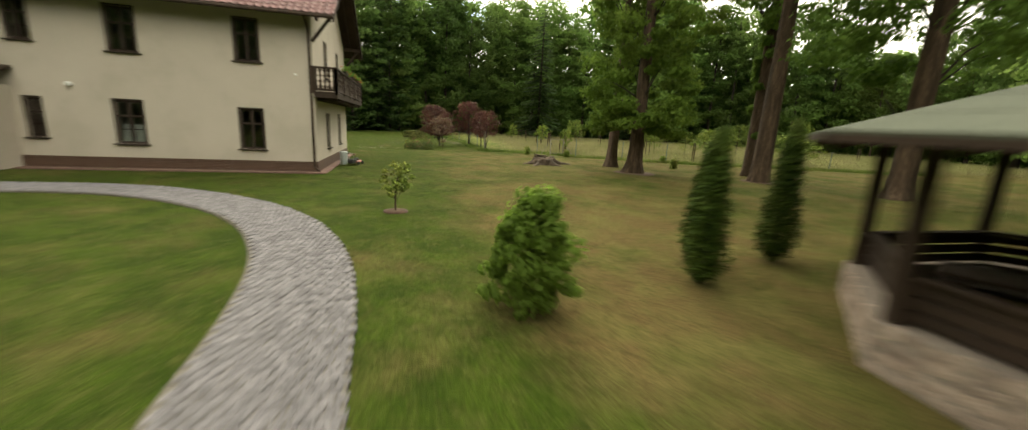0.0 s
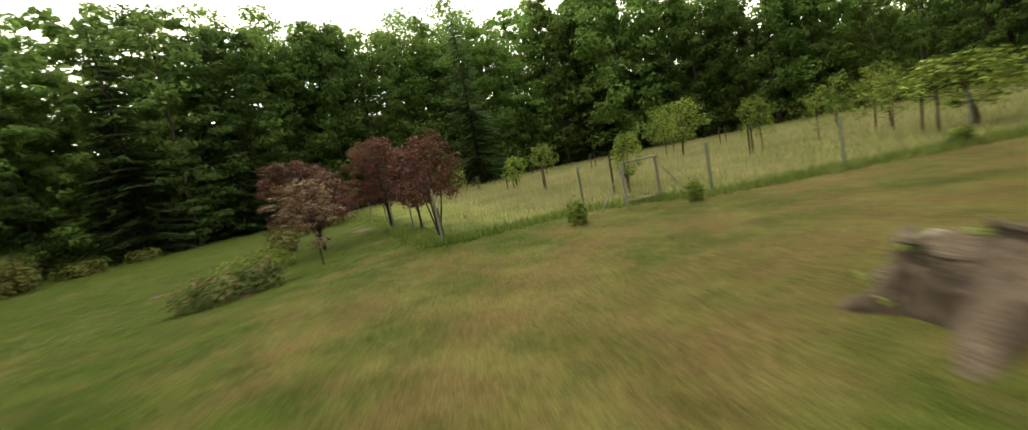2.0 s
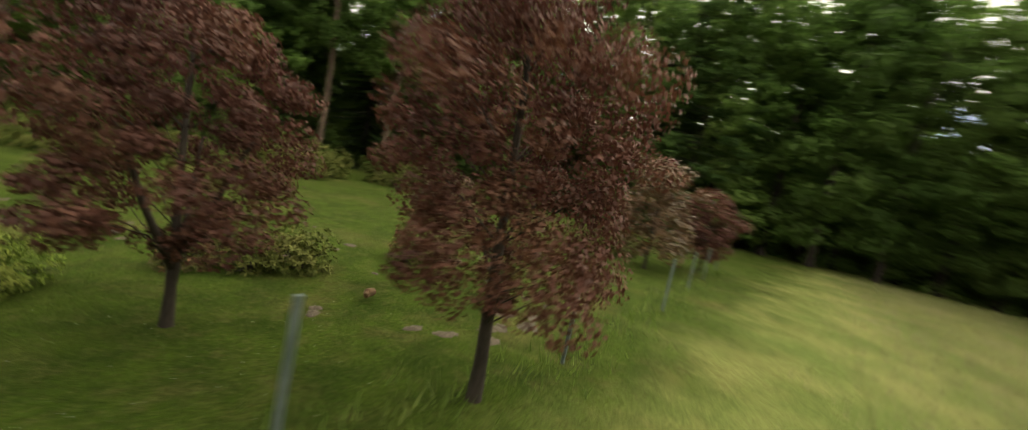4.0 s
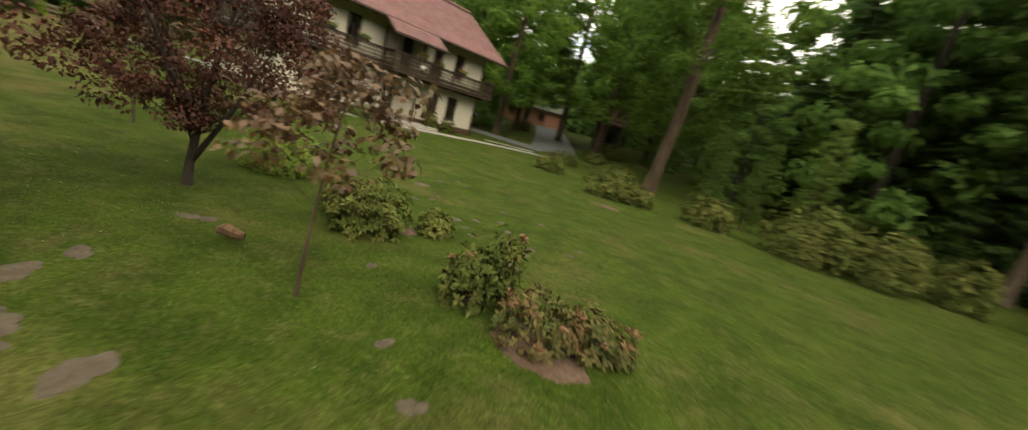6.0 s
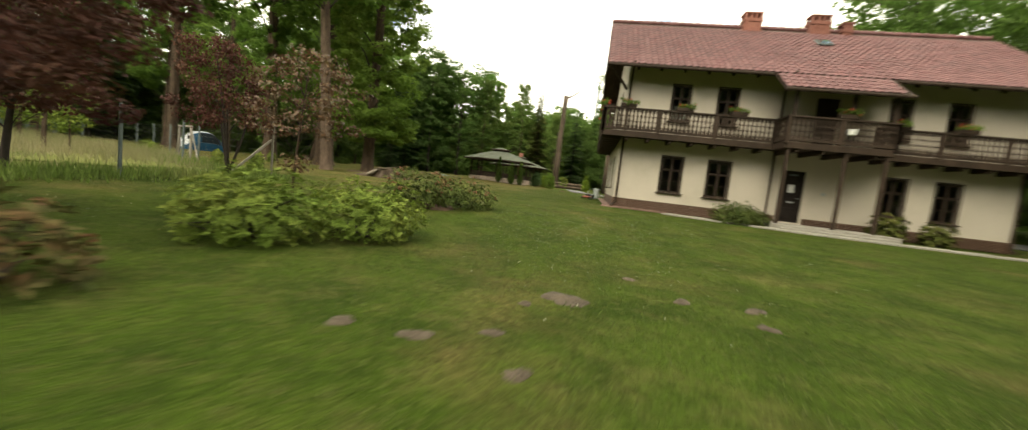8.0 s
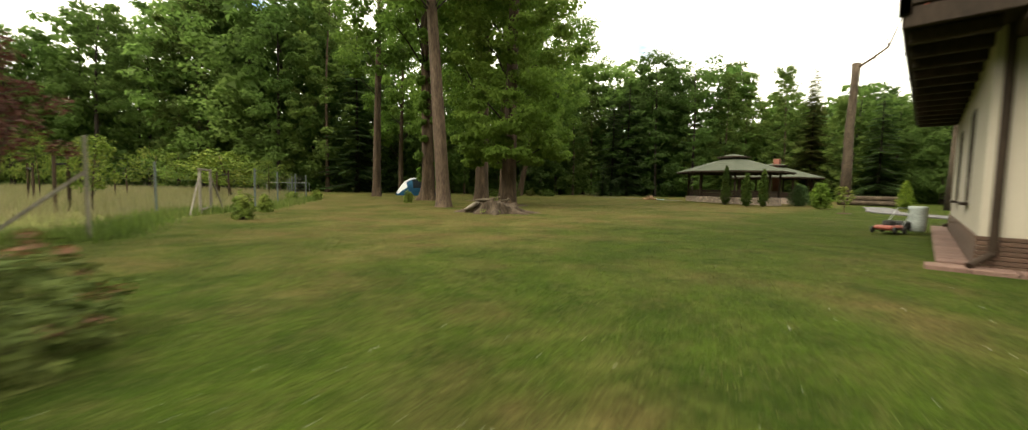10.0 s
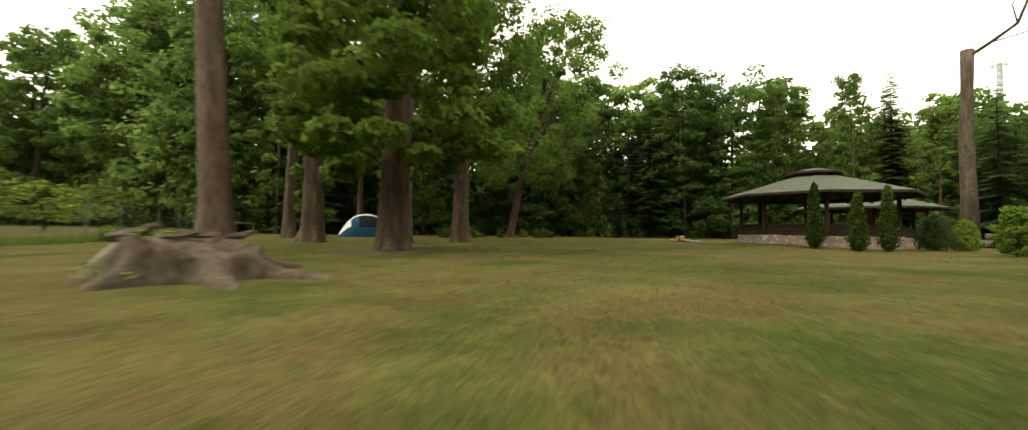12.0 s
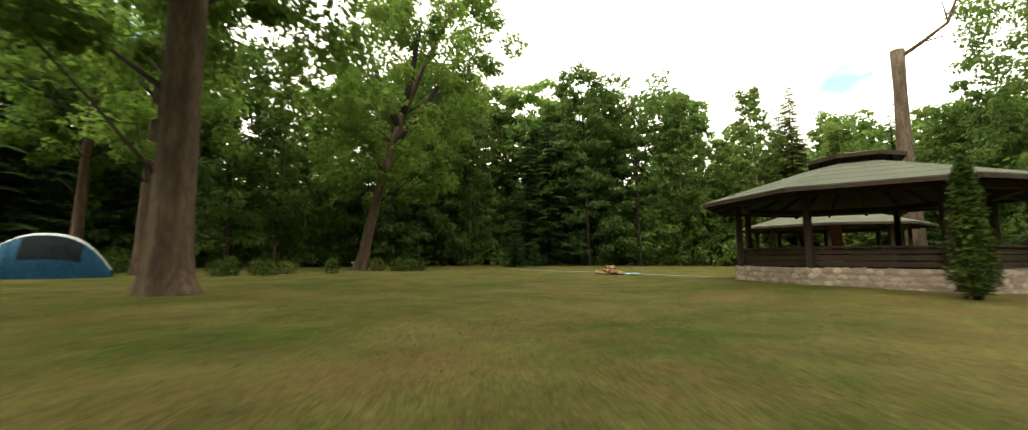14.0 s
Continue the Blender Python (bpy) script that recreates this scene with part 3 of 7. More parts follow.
for k in range(7):
    z = 0.005 + k * 0.06
    for a, b in (((0.0, -0.03, z), (0.03, 6.45, z + 0.054)), ((0.0, 7.5, z), (0.03, HL + 0.03, z + 0.054)), ((HX - 0.03, -0.03, z), (HX, HL + 0.03, z + 0.054)),
                 ((HX, -0.03, z), (0.0, 0.0, z + 0.054)), ((HX, HL, z), (0.0, HL + 0.03, z + 0.054))):
        part("clinker_course", Shape().box(a, b, 0.006), M_PLINTH, house, "dark brown clinker course")


def window_unit(axis, plane, sign, u0, u1, z0, z1, curtain=False):
    """A timber casement set back in its opening, with a sill: the outer frame, a cross of bars, and its panes."""
    def P(u, d, z):
        return (plane + sign * d, u, z) if axis == "x" else (u, plane + sign * d, z)
    s, w, mid, trans = Shape(), 0.075, (u0 + u1) / 2, z0 + (z1 - z0) * 0.64
    for a, b in ((P(u0, -0.14, z0), P(u0 + w, -0.06, z1)), (P(u1 - w, -0.14, z0), P(u1, -0.06, z1)), (P(u0 + w, -0.14, z1 - w), P(u1 - w, -0.06, z1)),
                 (P(u0 + w, -0.14, z0), P(u1 - w, -0.06, z0 + w)), (P(mid - 0.05, -0.13, z0 + w), P(mid + 0.05, -0.05, z1 - w)),
                 (P(u0 + w, -0.13, trans - 0.035), P(mid - 0.05, -0.055, trans + 0.035)), (P(mid + 0.05, -0.13, trans - 0.035), P(u1 - w, -0.055, trans + 0.035))):
        s.box(a, b, 0.008)
    for a, b in ((u0 + w, mid - 0.05), (mid + 0.05, u1 - w)):
        zz = z0 + w + (trans - z0 - w) * 0.48
        s.box(P(a, -0.12, zz - 0.012), P(b, -0.07, zz + 0.012))
    win = part("window", s, M_FRAME, house, "dark brown timber casement window")
    trim = Shape()
    for a, b in ((P(u0 - 0.05, -0.02, z0), P(u0, 0.012, z1 + 0.05)), (P(u1, -0.02, z0), P(u1 + 0.05, 0.012, z1 + 0.05)), (P(u0, -0.02, z1), P(u1, 0.012, z1 + 0.05))):
        trim.box(a, b, 0.005)
    part("surround", trim, M_FRAME, win)
    part("sill", Shape().box(P(u0 - 0.12, -0.08, z0 - 0.055), P(u1 + 0.12, 0.1, z0 - 0.003), 0.012), M_FRAME, win, "brown tiled sill")
    for a, b in ((u0 + w, mid - 0.05), (mid + 0.05, u1 - w)):
        for c, d in ((z0 + w, trans - 0.035), (trans + 0.035, z1 - w)):
            part("pane", Shape().box(P(a - 0.005, -0.105, c - 0.005), P(b + 0.005, -0.095, d + 0.005)), M_GLASS, win)
    if curtain:
        c = Shape()
        n = 24
        vs = []
        for i in range(n + 1):
            u = u0 + w + (u1 - u0 - 2 * w) * i / n
            d = -0.22 + 0.02 * math.sin(i * 1.9)
            vs += [P(u, d, z0 + 0.05), P(u, d, z0 + (z1 - z0) * 0.45)]
        c.add(vs, [(2 * i, 2 * i + 2, 2 * i + 3, 2 * i + 1) for i in range(n)])
        part("curtain", c, M_CURTAIN, win, "short white curtain")


for i, h in enumerate(front_holes):
    if h[2] not in (0.22, 3.1):
        window_unit("x", 0, 1, *h, curtain=i == 5)
for i, h in enumerate(back_holes):
    window_unit("x", HX, -1, *h, curtain=i == 1)
for h in end_holes:
    window_unit("y", 0, -1, *h)

# entrance door with glazed strip and notices, and the balcony door
door = part("door", Shape().box((-0.14, 6.55, 0.22), (-0.07, 7.4, 2.3), 0.01), M_DOOR, house, "nearly black panelled entrance door")
for z0, z1 in ((0.35, 0.8), (0.9, 1.25), (2.02, 2.24)):
    part("door_panel", Shape().box((-0.07, 6.68, z0), (-0.045, 7.27, z1), 0.012), M_DOOR, door)
part("notice", Shape().box((-0.068, 6.84, 1.42), (-0.06, 7.08, 1.74)), M_WHITE, door, "white paper notice")
part("letter_slot", Shape().box((-0.068, 6.86, 1.0), (-0.03, 7.12, 1.06), 0.005), M_METAL, door)
part("door_handle", Shape().tube([(-0.07, 7.3, 1.2), (-0.01, 7.3, 1.2), (-0.01, 7.2, 1.2)], [0.012] * 3, 6), M_METAL, door)
part("sign", Shape().box((-0.045, 6.82, 2.1), (-0.03, 7.12, 2.17)), M_POST, door, "small green sign")
bdoor = part("balcony_door", Shape().box((-0.16, 7.35, 3.1), (-0.1, 8.2, 5.25), 0.01), M_FRAME, house, "dark brown balcony door")
part("door_panel", Shape().box((-0.1, 7.48, 3.25), (-0.08, 8.07, 3.9), 0.012), M_TIMBER, bdoor)
part("doorbell_plate", Shape().box((0.0, 8.05, 1.42), (0.02, 8.2, 1.54), 0.004), M_METAL, house)


# roof: two boarded slopes, a lower apron over the projecting balcony, tiles, ridge, boards and gutters
def roof_z(x):
    return RIDGE_Z - PITCH * abs(x - RIDGE_X)


Y0, Y1, BACK_X = -0.95, 16.2, 2 * RIDGE_X - EAVE_X
deck = Shape()
for xa, xb, ya, yb in ((RIDGE_X, EAVE_X, Y0, Y1), (RIDGE_X, BACK_X, Y0, Y1), (EAVE_X, 2.05, 5.35, 9.3)):
    deck.prism([(xa, ya, roof_z(xa) - 0.18), (xb, ya, roof_z(xb) - 0.18), (xb, ya, roof_z(xb) - 0.05), (xa, ya, roof_z(xa) - 0.05)], (0, yb - ya, 0))
roof = part("roof", deck, M_TIMBER, house, "steep roof of red clay pantiles over dark boards")


def tile_mesh():
    """An S-shaped pantile, lying along -x from its upper edge."""
    w, ln, t = 0.262, 0.37, 0.014
    prof = [(0.0, 0.0), (0.07, -0.012), (0.14, 0.0), (0.185, 0.034), (0.225, 0.038), (w, 0.004)]
    vs = [(0, y, z) for y, z in prof] + [(ln, y, z + 0.035) for y, z in prof] + [(ln, y, z + 0.035 - t) for y, z in prof]
    k = len(prof)
    fs = [(i, i + 1, k + i + 1, k + i) for i in range(k - 1)] + [(k + i, k + i + 1, 2 * k + i + 1, 2 * k + i) for i in range(k - 1)]
    return Shape().add(vs, fs)


tile = tile_mesh()
tile_data = tile.mesh("roof_tile", M_TILE)
slope = math.atan(PITCH)
rest = Shape()
tile_rng = random.Random(4)


def tile_rows(x_low, y_a, y_b, rows, facing, single):
    cols = int((y_b - y_a) / 0.25)
    for r in range(rows):
        along_slope = 0.06 + r * 0.335
        for c in range(cols):
            x = x_low - facing * (along_slope + 0.25) * math.cos(slope)
            z = roof_z(x) - 0.035 + tile_rng.uniform(-0.004, 0.006)
            y = y_a + c * 0.25 if facing > 0 else y_a + (c + 1) * 0.25
            m = pose(x, y, z) @ pose(0, 0, 0, 0, 0, 0 if facing > 0 else 180) @ pose(0, 0, 0, 0, math.degrees(slope), 0)
            m = m @ pose(0, 0, 0, tile_rng.uniform(-0.6, 0.6), 0, tile_rng.uniform(-0.6, 0.6))
            if single and r < single:
                part("roof_tile", tile_data, M_TILE, roof, at=m)
            else:
                rest.add([m @ Vector(p) for p in tile.v], tile.f)


tile_rows(EAVE_X, Y0, Y1, 18, 1, 4)
tile_rows(2.05, 5.35, 9.3, 4, 1, 0)
tile_rows(BACK_X, Y0, Y1, 18, -1, 0)
tagged(part("tile_field", rest, M_TILE, roof), kind="stuff")
for k in range(int((Y1 - Y0) / 0.36)):
    y = Y0 + k * 0.36
    cap = Shape().tube([(RIDGE_X, y, RIDGE_Z - 0.02), (RIDGE_X, y + 0.2, RIDGE_Z - 0.005), (RIDGE_X, y + 0.39, RIDGE_Z + 0.005)], [0.105, 0.11, 0.12], 9)
    part("ridge_tile", cap, M_TILE, roof)
for y in (Y0, Y1 - 0.05):
    for x_end in (EAVE_X, BACK_X):
        x = (RIDGE_X, x_end)
        part("verge_board", Shape().prism([(x[0], y, roof_z(x[0]) - 0.3), (x[1], y, roof_z(x[1]) - 0.3), (x[1], y, roof_z(x[1]) - 0.02), (x[0], y, roof_z(x[0]) - 0.02)], (0, 0.05, 0)), M_TIMBER, roof)
for x, ya, yb in ((EAVE_X + 0.06, Y0, 5.3), (EAVE_X + 0.06, 9.35, Y1), (2.11, 5.3, 9.35), (BACK_X - 0.06, Y0, Y1)):
    zz = roof_z(x) - 0.1
    part("gutter", Shape().tube([(x, ya, zz), (x, yb, zz)], [0.065, 0.065], 8), M_TIMBER, roof, "dark brown rain gutter")
for y in np.arange(0.3, 16.0, 0.9):
    part("rafter_tail", Shape().beam((-0.02, y, roof_z(-0.02) - 0.26), (EAVE_X - 0.05, y, roof_z(EAVE_X - 0.05) - 0.25), 0.1, 0.13, 0.01), M_TIMBER, roof)
for y in (Y0 + 0.15, Y0 + 0.6):
    for x_end in (EAVE_X - 0.03, BACK_X + 0.03):
        part("rafter", Shape().beam((RIDGE_X, y, RIDGE_Z - 0.27), (x_end, y, roof_z(x_end) - 0.27), 0.09, 0.13), M_TIMBER, roof)
for x in (0.02, HX - 0.02, RIDGE_X):
    part("purlin", Shape().beam((x, Y0 + 0.06, roof_z(x) - 0.4), (x, 0.0, roof_z(x) - 0.4), 0.16, 0.18, 0.015), M_TIMBER, roof)
for x in (0.05, HX - 0.05):
    part("eave_brace", Shape().beam((x, -0.02, 5.0), (x, -0.75, roof_z(x) - 0.48), 0.11, 0.11, 0.01), M_TIMBER, roof)
m_sky = pose(-2.6, 8.35, roof_z(-2.6) + 0.03) @ pose(0, 0, 0, 0, math.degrees(slope), 0)
skylight = part("roof_window", Shape().box((-0.35, -0.3, 0), (0.35, 0.3, 0.07), 0.02), M_POST, roof, "small grey roof window", at=m_sky)
part("pane", Shape().box((-0.29, -0.24, 0.07), (0.29, 0.24, 0.085)), M_GLASS, skylight)


def chimney(y, tall, wide):
    x, zb = RIDGE_X + 0.15, RIDGE_Z - 0.6
    s = Shape()
    n = int((tall + 0.6) / 0.075)
    for k in range(n):
        g = 0.03 if k in (n - 6, n - 5) or k == n - 1 else (0.0 if k % 2 else 0.004)
        if n - 4 <= k <= n - 2:
            for dx in (-0.24, 0.24):
                for dy in np.linspace(-wide / 2 + 0.06, wide / 2 - 0.06, 4):
                    s.box((x + dx - 0.06, y + dy - 0.06, zb + k * 0.075), (x + dx + 0.06, y + dy + 0.06, zb + k * 0.075 + 0.073))
        else:
            s.box((x - 0.3 - g, y - wide / 2 - g, zb + k * 0.075), (x + 0.3 + g, y + wide / 2 + g, zb + k * 0.075 + 0.072), 0.004)
    part("chimney", s, M_BRICK, roof, "red brick chimney with open vents under its cap")


chimney(5.75, 0.62, 0.8)
chimney(8.75, 0.66, 0.85)
chimney(9.95, 0.35, 0.4)

# balcony: boarded floor on joists, posts, rails and sawn baluster boards
B_X, B_Y, B_END, P_X, P_Y0, P_Y1 = 0.82, -0.82, 15.4, 1.85, 5.7, 9.2
floor_parts = Shape().box((0.0, B_Y, 3.0), (B_X, P_Y0, 3.1), 0.01).box((0.0, P_Y0, 3.0), (P_X, P_Y1, 3.1), 0.01).box((0.0, P_Y1, 3.0), (B_X, B_END, 3.1), 0.01)
floor_parts.box((HX, B_Y, 3.0), (0.0, 0.0, 3.1), 0.01)
balcony = part("balcony", floor_parts, M_TIMBER, house, "dark stained timber balcony running round the upper floor")
edge = [((B_X, B_Y), (B_X, P_Y0)), ((B_X, P_Y0), (P_X, P_Y0)), ((P_X, P_Y0), (P_X, P_Y1)), ((P_X, P_Y1), (B_X, P_Y1)), ((B_X, P_Y1), (B_X, B_END)), ((B_X, B_END), (0.0, B_END)), ((B_X, B_Y), (HX, B_Y)), ((HX, B_Y), (HX, 0.0))]
gap = [(0.0, 0.012), (0.09, 0.012), (0.14, 0.044), (0.22, 0.05), (0.27, 0.014), (0.33, 0.05), (0.43, 0.052), (0.48, 0.014), (0.54, 0.048), (0.62, 0.046), (0.67, 0.012), (0.74, 0.012)]
half = 0.076
board = Shape()
outline = [(half - g, z) for z, g in gap] + [(-(half - g), z) for z, g in reversed(gap)]
board.prism([(x, -0.0125, z) for x, z in outline], (0, 0.025, 0))
board_data = board.mesh("baluster", M_TIMBER)
for (ax, ay), (bx, by) in edge:
    p, q = Vector((ax, ay, 0)), Vector((bx, by, 0))
    d = (q - p)
    ang = math.degrees(math.atan2(d.y, d.x))
    n = d.normalized()
    part("handrail", Shape().beam(p + Vector((0, 0, 4.09)) - n * 0.04, q + Vector((0, 0, 4.09)) + n * 0.04, 0.13, 0.07, 0.012), M_TIMBER, balcony)
    part("bottom_rail", Shape().beam(p + Vector((0, 0, 3.26)), q + Vector((0, 0, 3.26)), 0.08, 0.09, 0.01), M_TIMBER, balcony)
    part("fascia", Shape().beam(p + Vector((0, 0, 3.07)), q + Vector((0, 0, 3.07)), 0.05, 0.24, 0.01), M_TIMBER, balcony)
    posts = max(1, round(d.length / 1.9))
    for k in range(posts + 1):
        c = p + d * (k / posts)
        part("post", Shape().box((c.x - 0.06, c.y - 0.06, 3.1), (c.x + 0.06, c.y + 0.06, 4.13), 0.01), M_TIMBER, balcony)
    count = int(d.length / 0.155)
    for k in range(count):
        c = p + d * ((k + 0.5) / count)
        part("baluster", board_data, M_TIMBER, balcony, at=pose(c.x, c.y, 3.305, 0, 0, ang))
for y in np.arange(0.2, 15.3, 0.85):
    x = P_X if P_Y0 < y < P_Y1 else B_X
    part("joist", Shape().beam((0.0, y, 2.91), (x - 0.05, y, 2.91), 0.13, 0.17, 0.02), M_TIMBER, balcony)
for x in np.arange(-8.5, 0.7, 0.75):
    part("joist", Shape().beam((x, 0.0, 2.91), (x, B_Y + 0.04, 2.91), 0.13, 0.17, 0.02), M_TIMBER, balcony)
for y in (5.85, 7.75, 9.05):
    part("porch_post", Shape().box((1.7, y - 0.06, 0.18), (1.82, y + 0.06, 3.0), 0.012), M_TIMBER, balcony)
    part("upper_post", Shape().box((1.7, y - 0.06, 4.1), (1.82, y + 0.06, 5.1), 0.012), M_TIMBER, balcony)
for x, y in ((0.06, 0.12), (HX - 0.06, 0.1), (0.07, 6.1), (0.06, HL - 0.1)):
    top = 5.75 if x < 1 else 5.0
    kick = Vector((0.25 if x > -4 else -0.2, -0.2 if y < 1 else 0.0, 0))
    s = Shape().tube([Vector((x, y, top + 0.2)) + Vector((EAVE_X - 0.05 if x > -4 else -EAVE_X + 0.05, 0, 0)), (x, y, top - 0.35), (x, y, 1.5), (x, y, 0.22), Vector((x, y, 0.06)) + kick], [0.045] * 5, 8)
    part("downpipe", s, M_TIMBER, house, "dark brown downpipe")


def flower_box(x, y, turn, seed, name="flower_box"):
    """A planter on the handrail with hanging geraniums."""
    rng = np.random.default_rng(seed)
    t = thing(name, "planter of red geraniums and green leaves on the balcony rail", "flower box", "balcony flower boxes", at=pose(x, y, 4.13, 0, 0, turn))
    part("trough", Shape().box((-0.32, -0.09, 0), (0.32, 0.09, 0.15), 0.015), M_TIMBER, t)
    c = np.column_stack([rng.uniform(-0.34, 0.34, 12), rng.uniform(-0.13, 0.13, 12), rng.uniform(0.15, 0.3, 12)])
    part("foliage", leaf_mesh("foliage", M_OAK, c, np.full(12, 0.12), 26, 0.07, rng), M_OAK, t)
    c = np.column_stack([rng.uniform(-0.36, 0.36, 9), rng.uniform(-0.16, 0.16, 9), rng.uniform(0.12, 0.36, 9)])
    tagged(part("bloom", leaf_mesh("bloom", M_FLOWER, c, np.full(9, 0.045), 14, 0.04, rng), M_FLOWER, t), "red geranium blooms", kind="stuff")


for k, (x, y, turn) in enumerate(((B_X, 0.1, 90), (B_X, 2.3, 90), (B_X, 4.3, 90), (P_X, 7.6, 90), (B_X, 9.9, 90), (B_X, 12.0, 90), (B_X, 14.8, 90), (-1.2, B_Y, 0), (-3.4, B_Y, 0), (-6.0, B_Y, 0), (0.2, B_Y, 0))):
    flower_box(x, y, turn, 50 + k)
bucket = thing("hanging_pot", "pale round flower pot hanging on the balcony rail", "flower pot", at=pose(P_X + 0.13, 7.7, 3.55))
part("pot", Shape().lathe([(0.09, 0), (0.13, 0.02), (0.16, 0.2), (0.17, 0.21), (0.15, 0.19)], 14), M_WHITE, bucket)

# small lamp and vents on the rear wall, porch at the far corner
for name, y, z, label in (("wall_lamp", 7.78, 2.9, "white wall lamp on the rear plaster wall"), ("wall_vent", 0.62, 3.75, "small white vent on the rear wall")):
    t = thing(name, label, "lamp" if "lamp" in name else "vent", at=pose(HX, y, z))
    part("housing", Shape().lathe([(0.03, -0.06), (0.1, -0.04), (0.1, 0.05), (0.05, 0.08)], 12, m=pose(-0.05, 0, 0, 0, 0, 0) @ Matrix.Scale(1.0 if "lamp" in name else 0.5, 4)), M_WHITE, t)
part("porch_wall", wall_shape("x", -10.4, -10.1, 9.75, 12.6, 0, 2.75, [(10.3, 10.9, 1.0, 2.2)]).box((-10.4, 9.45, 0), (HX, 9.75, 2.75)).box((-10.4, 12.6, 0), (HX, 12.9, 2.75)), M_PLASTER, house, "cream plaster rear porch")
part("porch_roof", Shape().prism([(-10.65, 9.25, 2.78), (HX - 0.04, 9.25, 3.3), (HX - 0.04, 9.25, 3.4), (-10.65, 9.25, 2.88)], (0, 3.9, 0)), M_TIMBER, house, "dark lean-to porch roof")

# paved apron, door platform and the flagged path along the front
apron = tagged(thing("pavement", "red-brown paver strip round the foot of the house", "pavement"), kind="structure")
for k in range(23):
    part("paver", Shape().box((HX - 0.4 + k * 0.4, -0.36, -0.06), (HX - 0.012 + k * 0.4, -0.04, 0.035), 0.01), M_TERRACE, apron)
for k in range(7):
    part("paver", Shape().box((0.045, -0.47 + k * 0.4, -0.06), (0.42, -0.085 + k * 0.4, 0.035), 0.01), M_TERRACE, apron)
for k in range(35):
    part("paver", Shape().box((HX - 0.45, -0.03 + k * 0.4, -0.06), (HX - 0.04, 0.358 + k * 0.4, 0.03), 0.01), M_TERRACE, apron)
platform = tagged(thing("door_platform", "pale concrete slab platform before the entrance", "platform"), kind="structure")
for i in range(4):
    for j in range(9):
        part("slab", Shape().box((0.06 + i * 0.48, 5.55 + j * 0.48, 0.0), (0.53 + i * 0.48, 6.02 + j * 0.48, 0.17), 0.008), M_CONCRETE, platform)
for j in range(8):
    part("step", Shape().box((1.99, 5.8 + j * 0.48, -0.02), (2.34, 6.27 + j * 0.48, 0.085), 0.008), M_CONCRETE, platform)
front_path = tagged(thing("front_path", "pale concrete flag path curving along the house front", "path"), kind="structure")
line = along([(0.9, 2.1), (1.9, 3.9), (2.75, 5.9), (3.15, 8.0), (3.3, 10.5), (3.6, 13.0), (4.3, 16.0), (5.3, 18.9)], 0.5)
left, right = strip(line, 1.0)
for i in range(len(line) - 1):
    for a, b in ((0.01, 0.49), (0.51, 0.99)):
        q = [left[i].lerp(right[i], a), left[i].lerp(right[i], b), left[i + 1].lerp(right[i + 1], b), left[i + 1].lerp(right[i + 1], a)]
        cen = sum(q, Vector()) / 4
        q = [cen + (p - cen) * 0.98 for p in q]
        part("flagstone", Shape().prism([(p.x, p.y, -0.03 + float(lay(p.x, p.y))) for p in q], (0, 0, 0.075 + 0.006 * math.sin(i * 3.7 + a * 9))), M_CONCRETE, front_path)


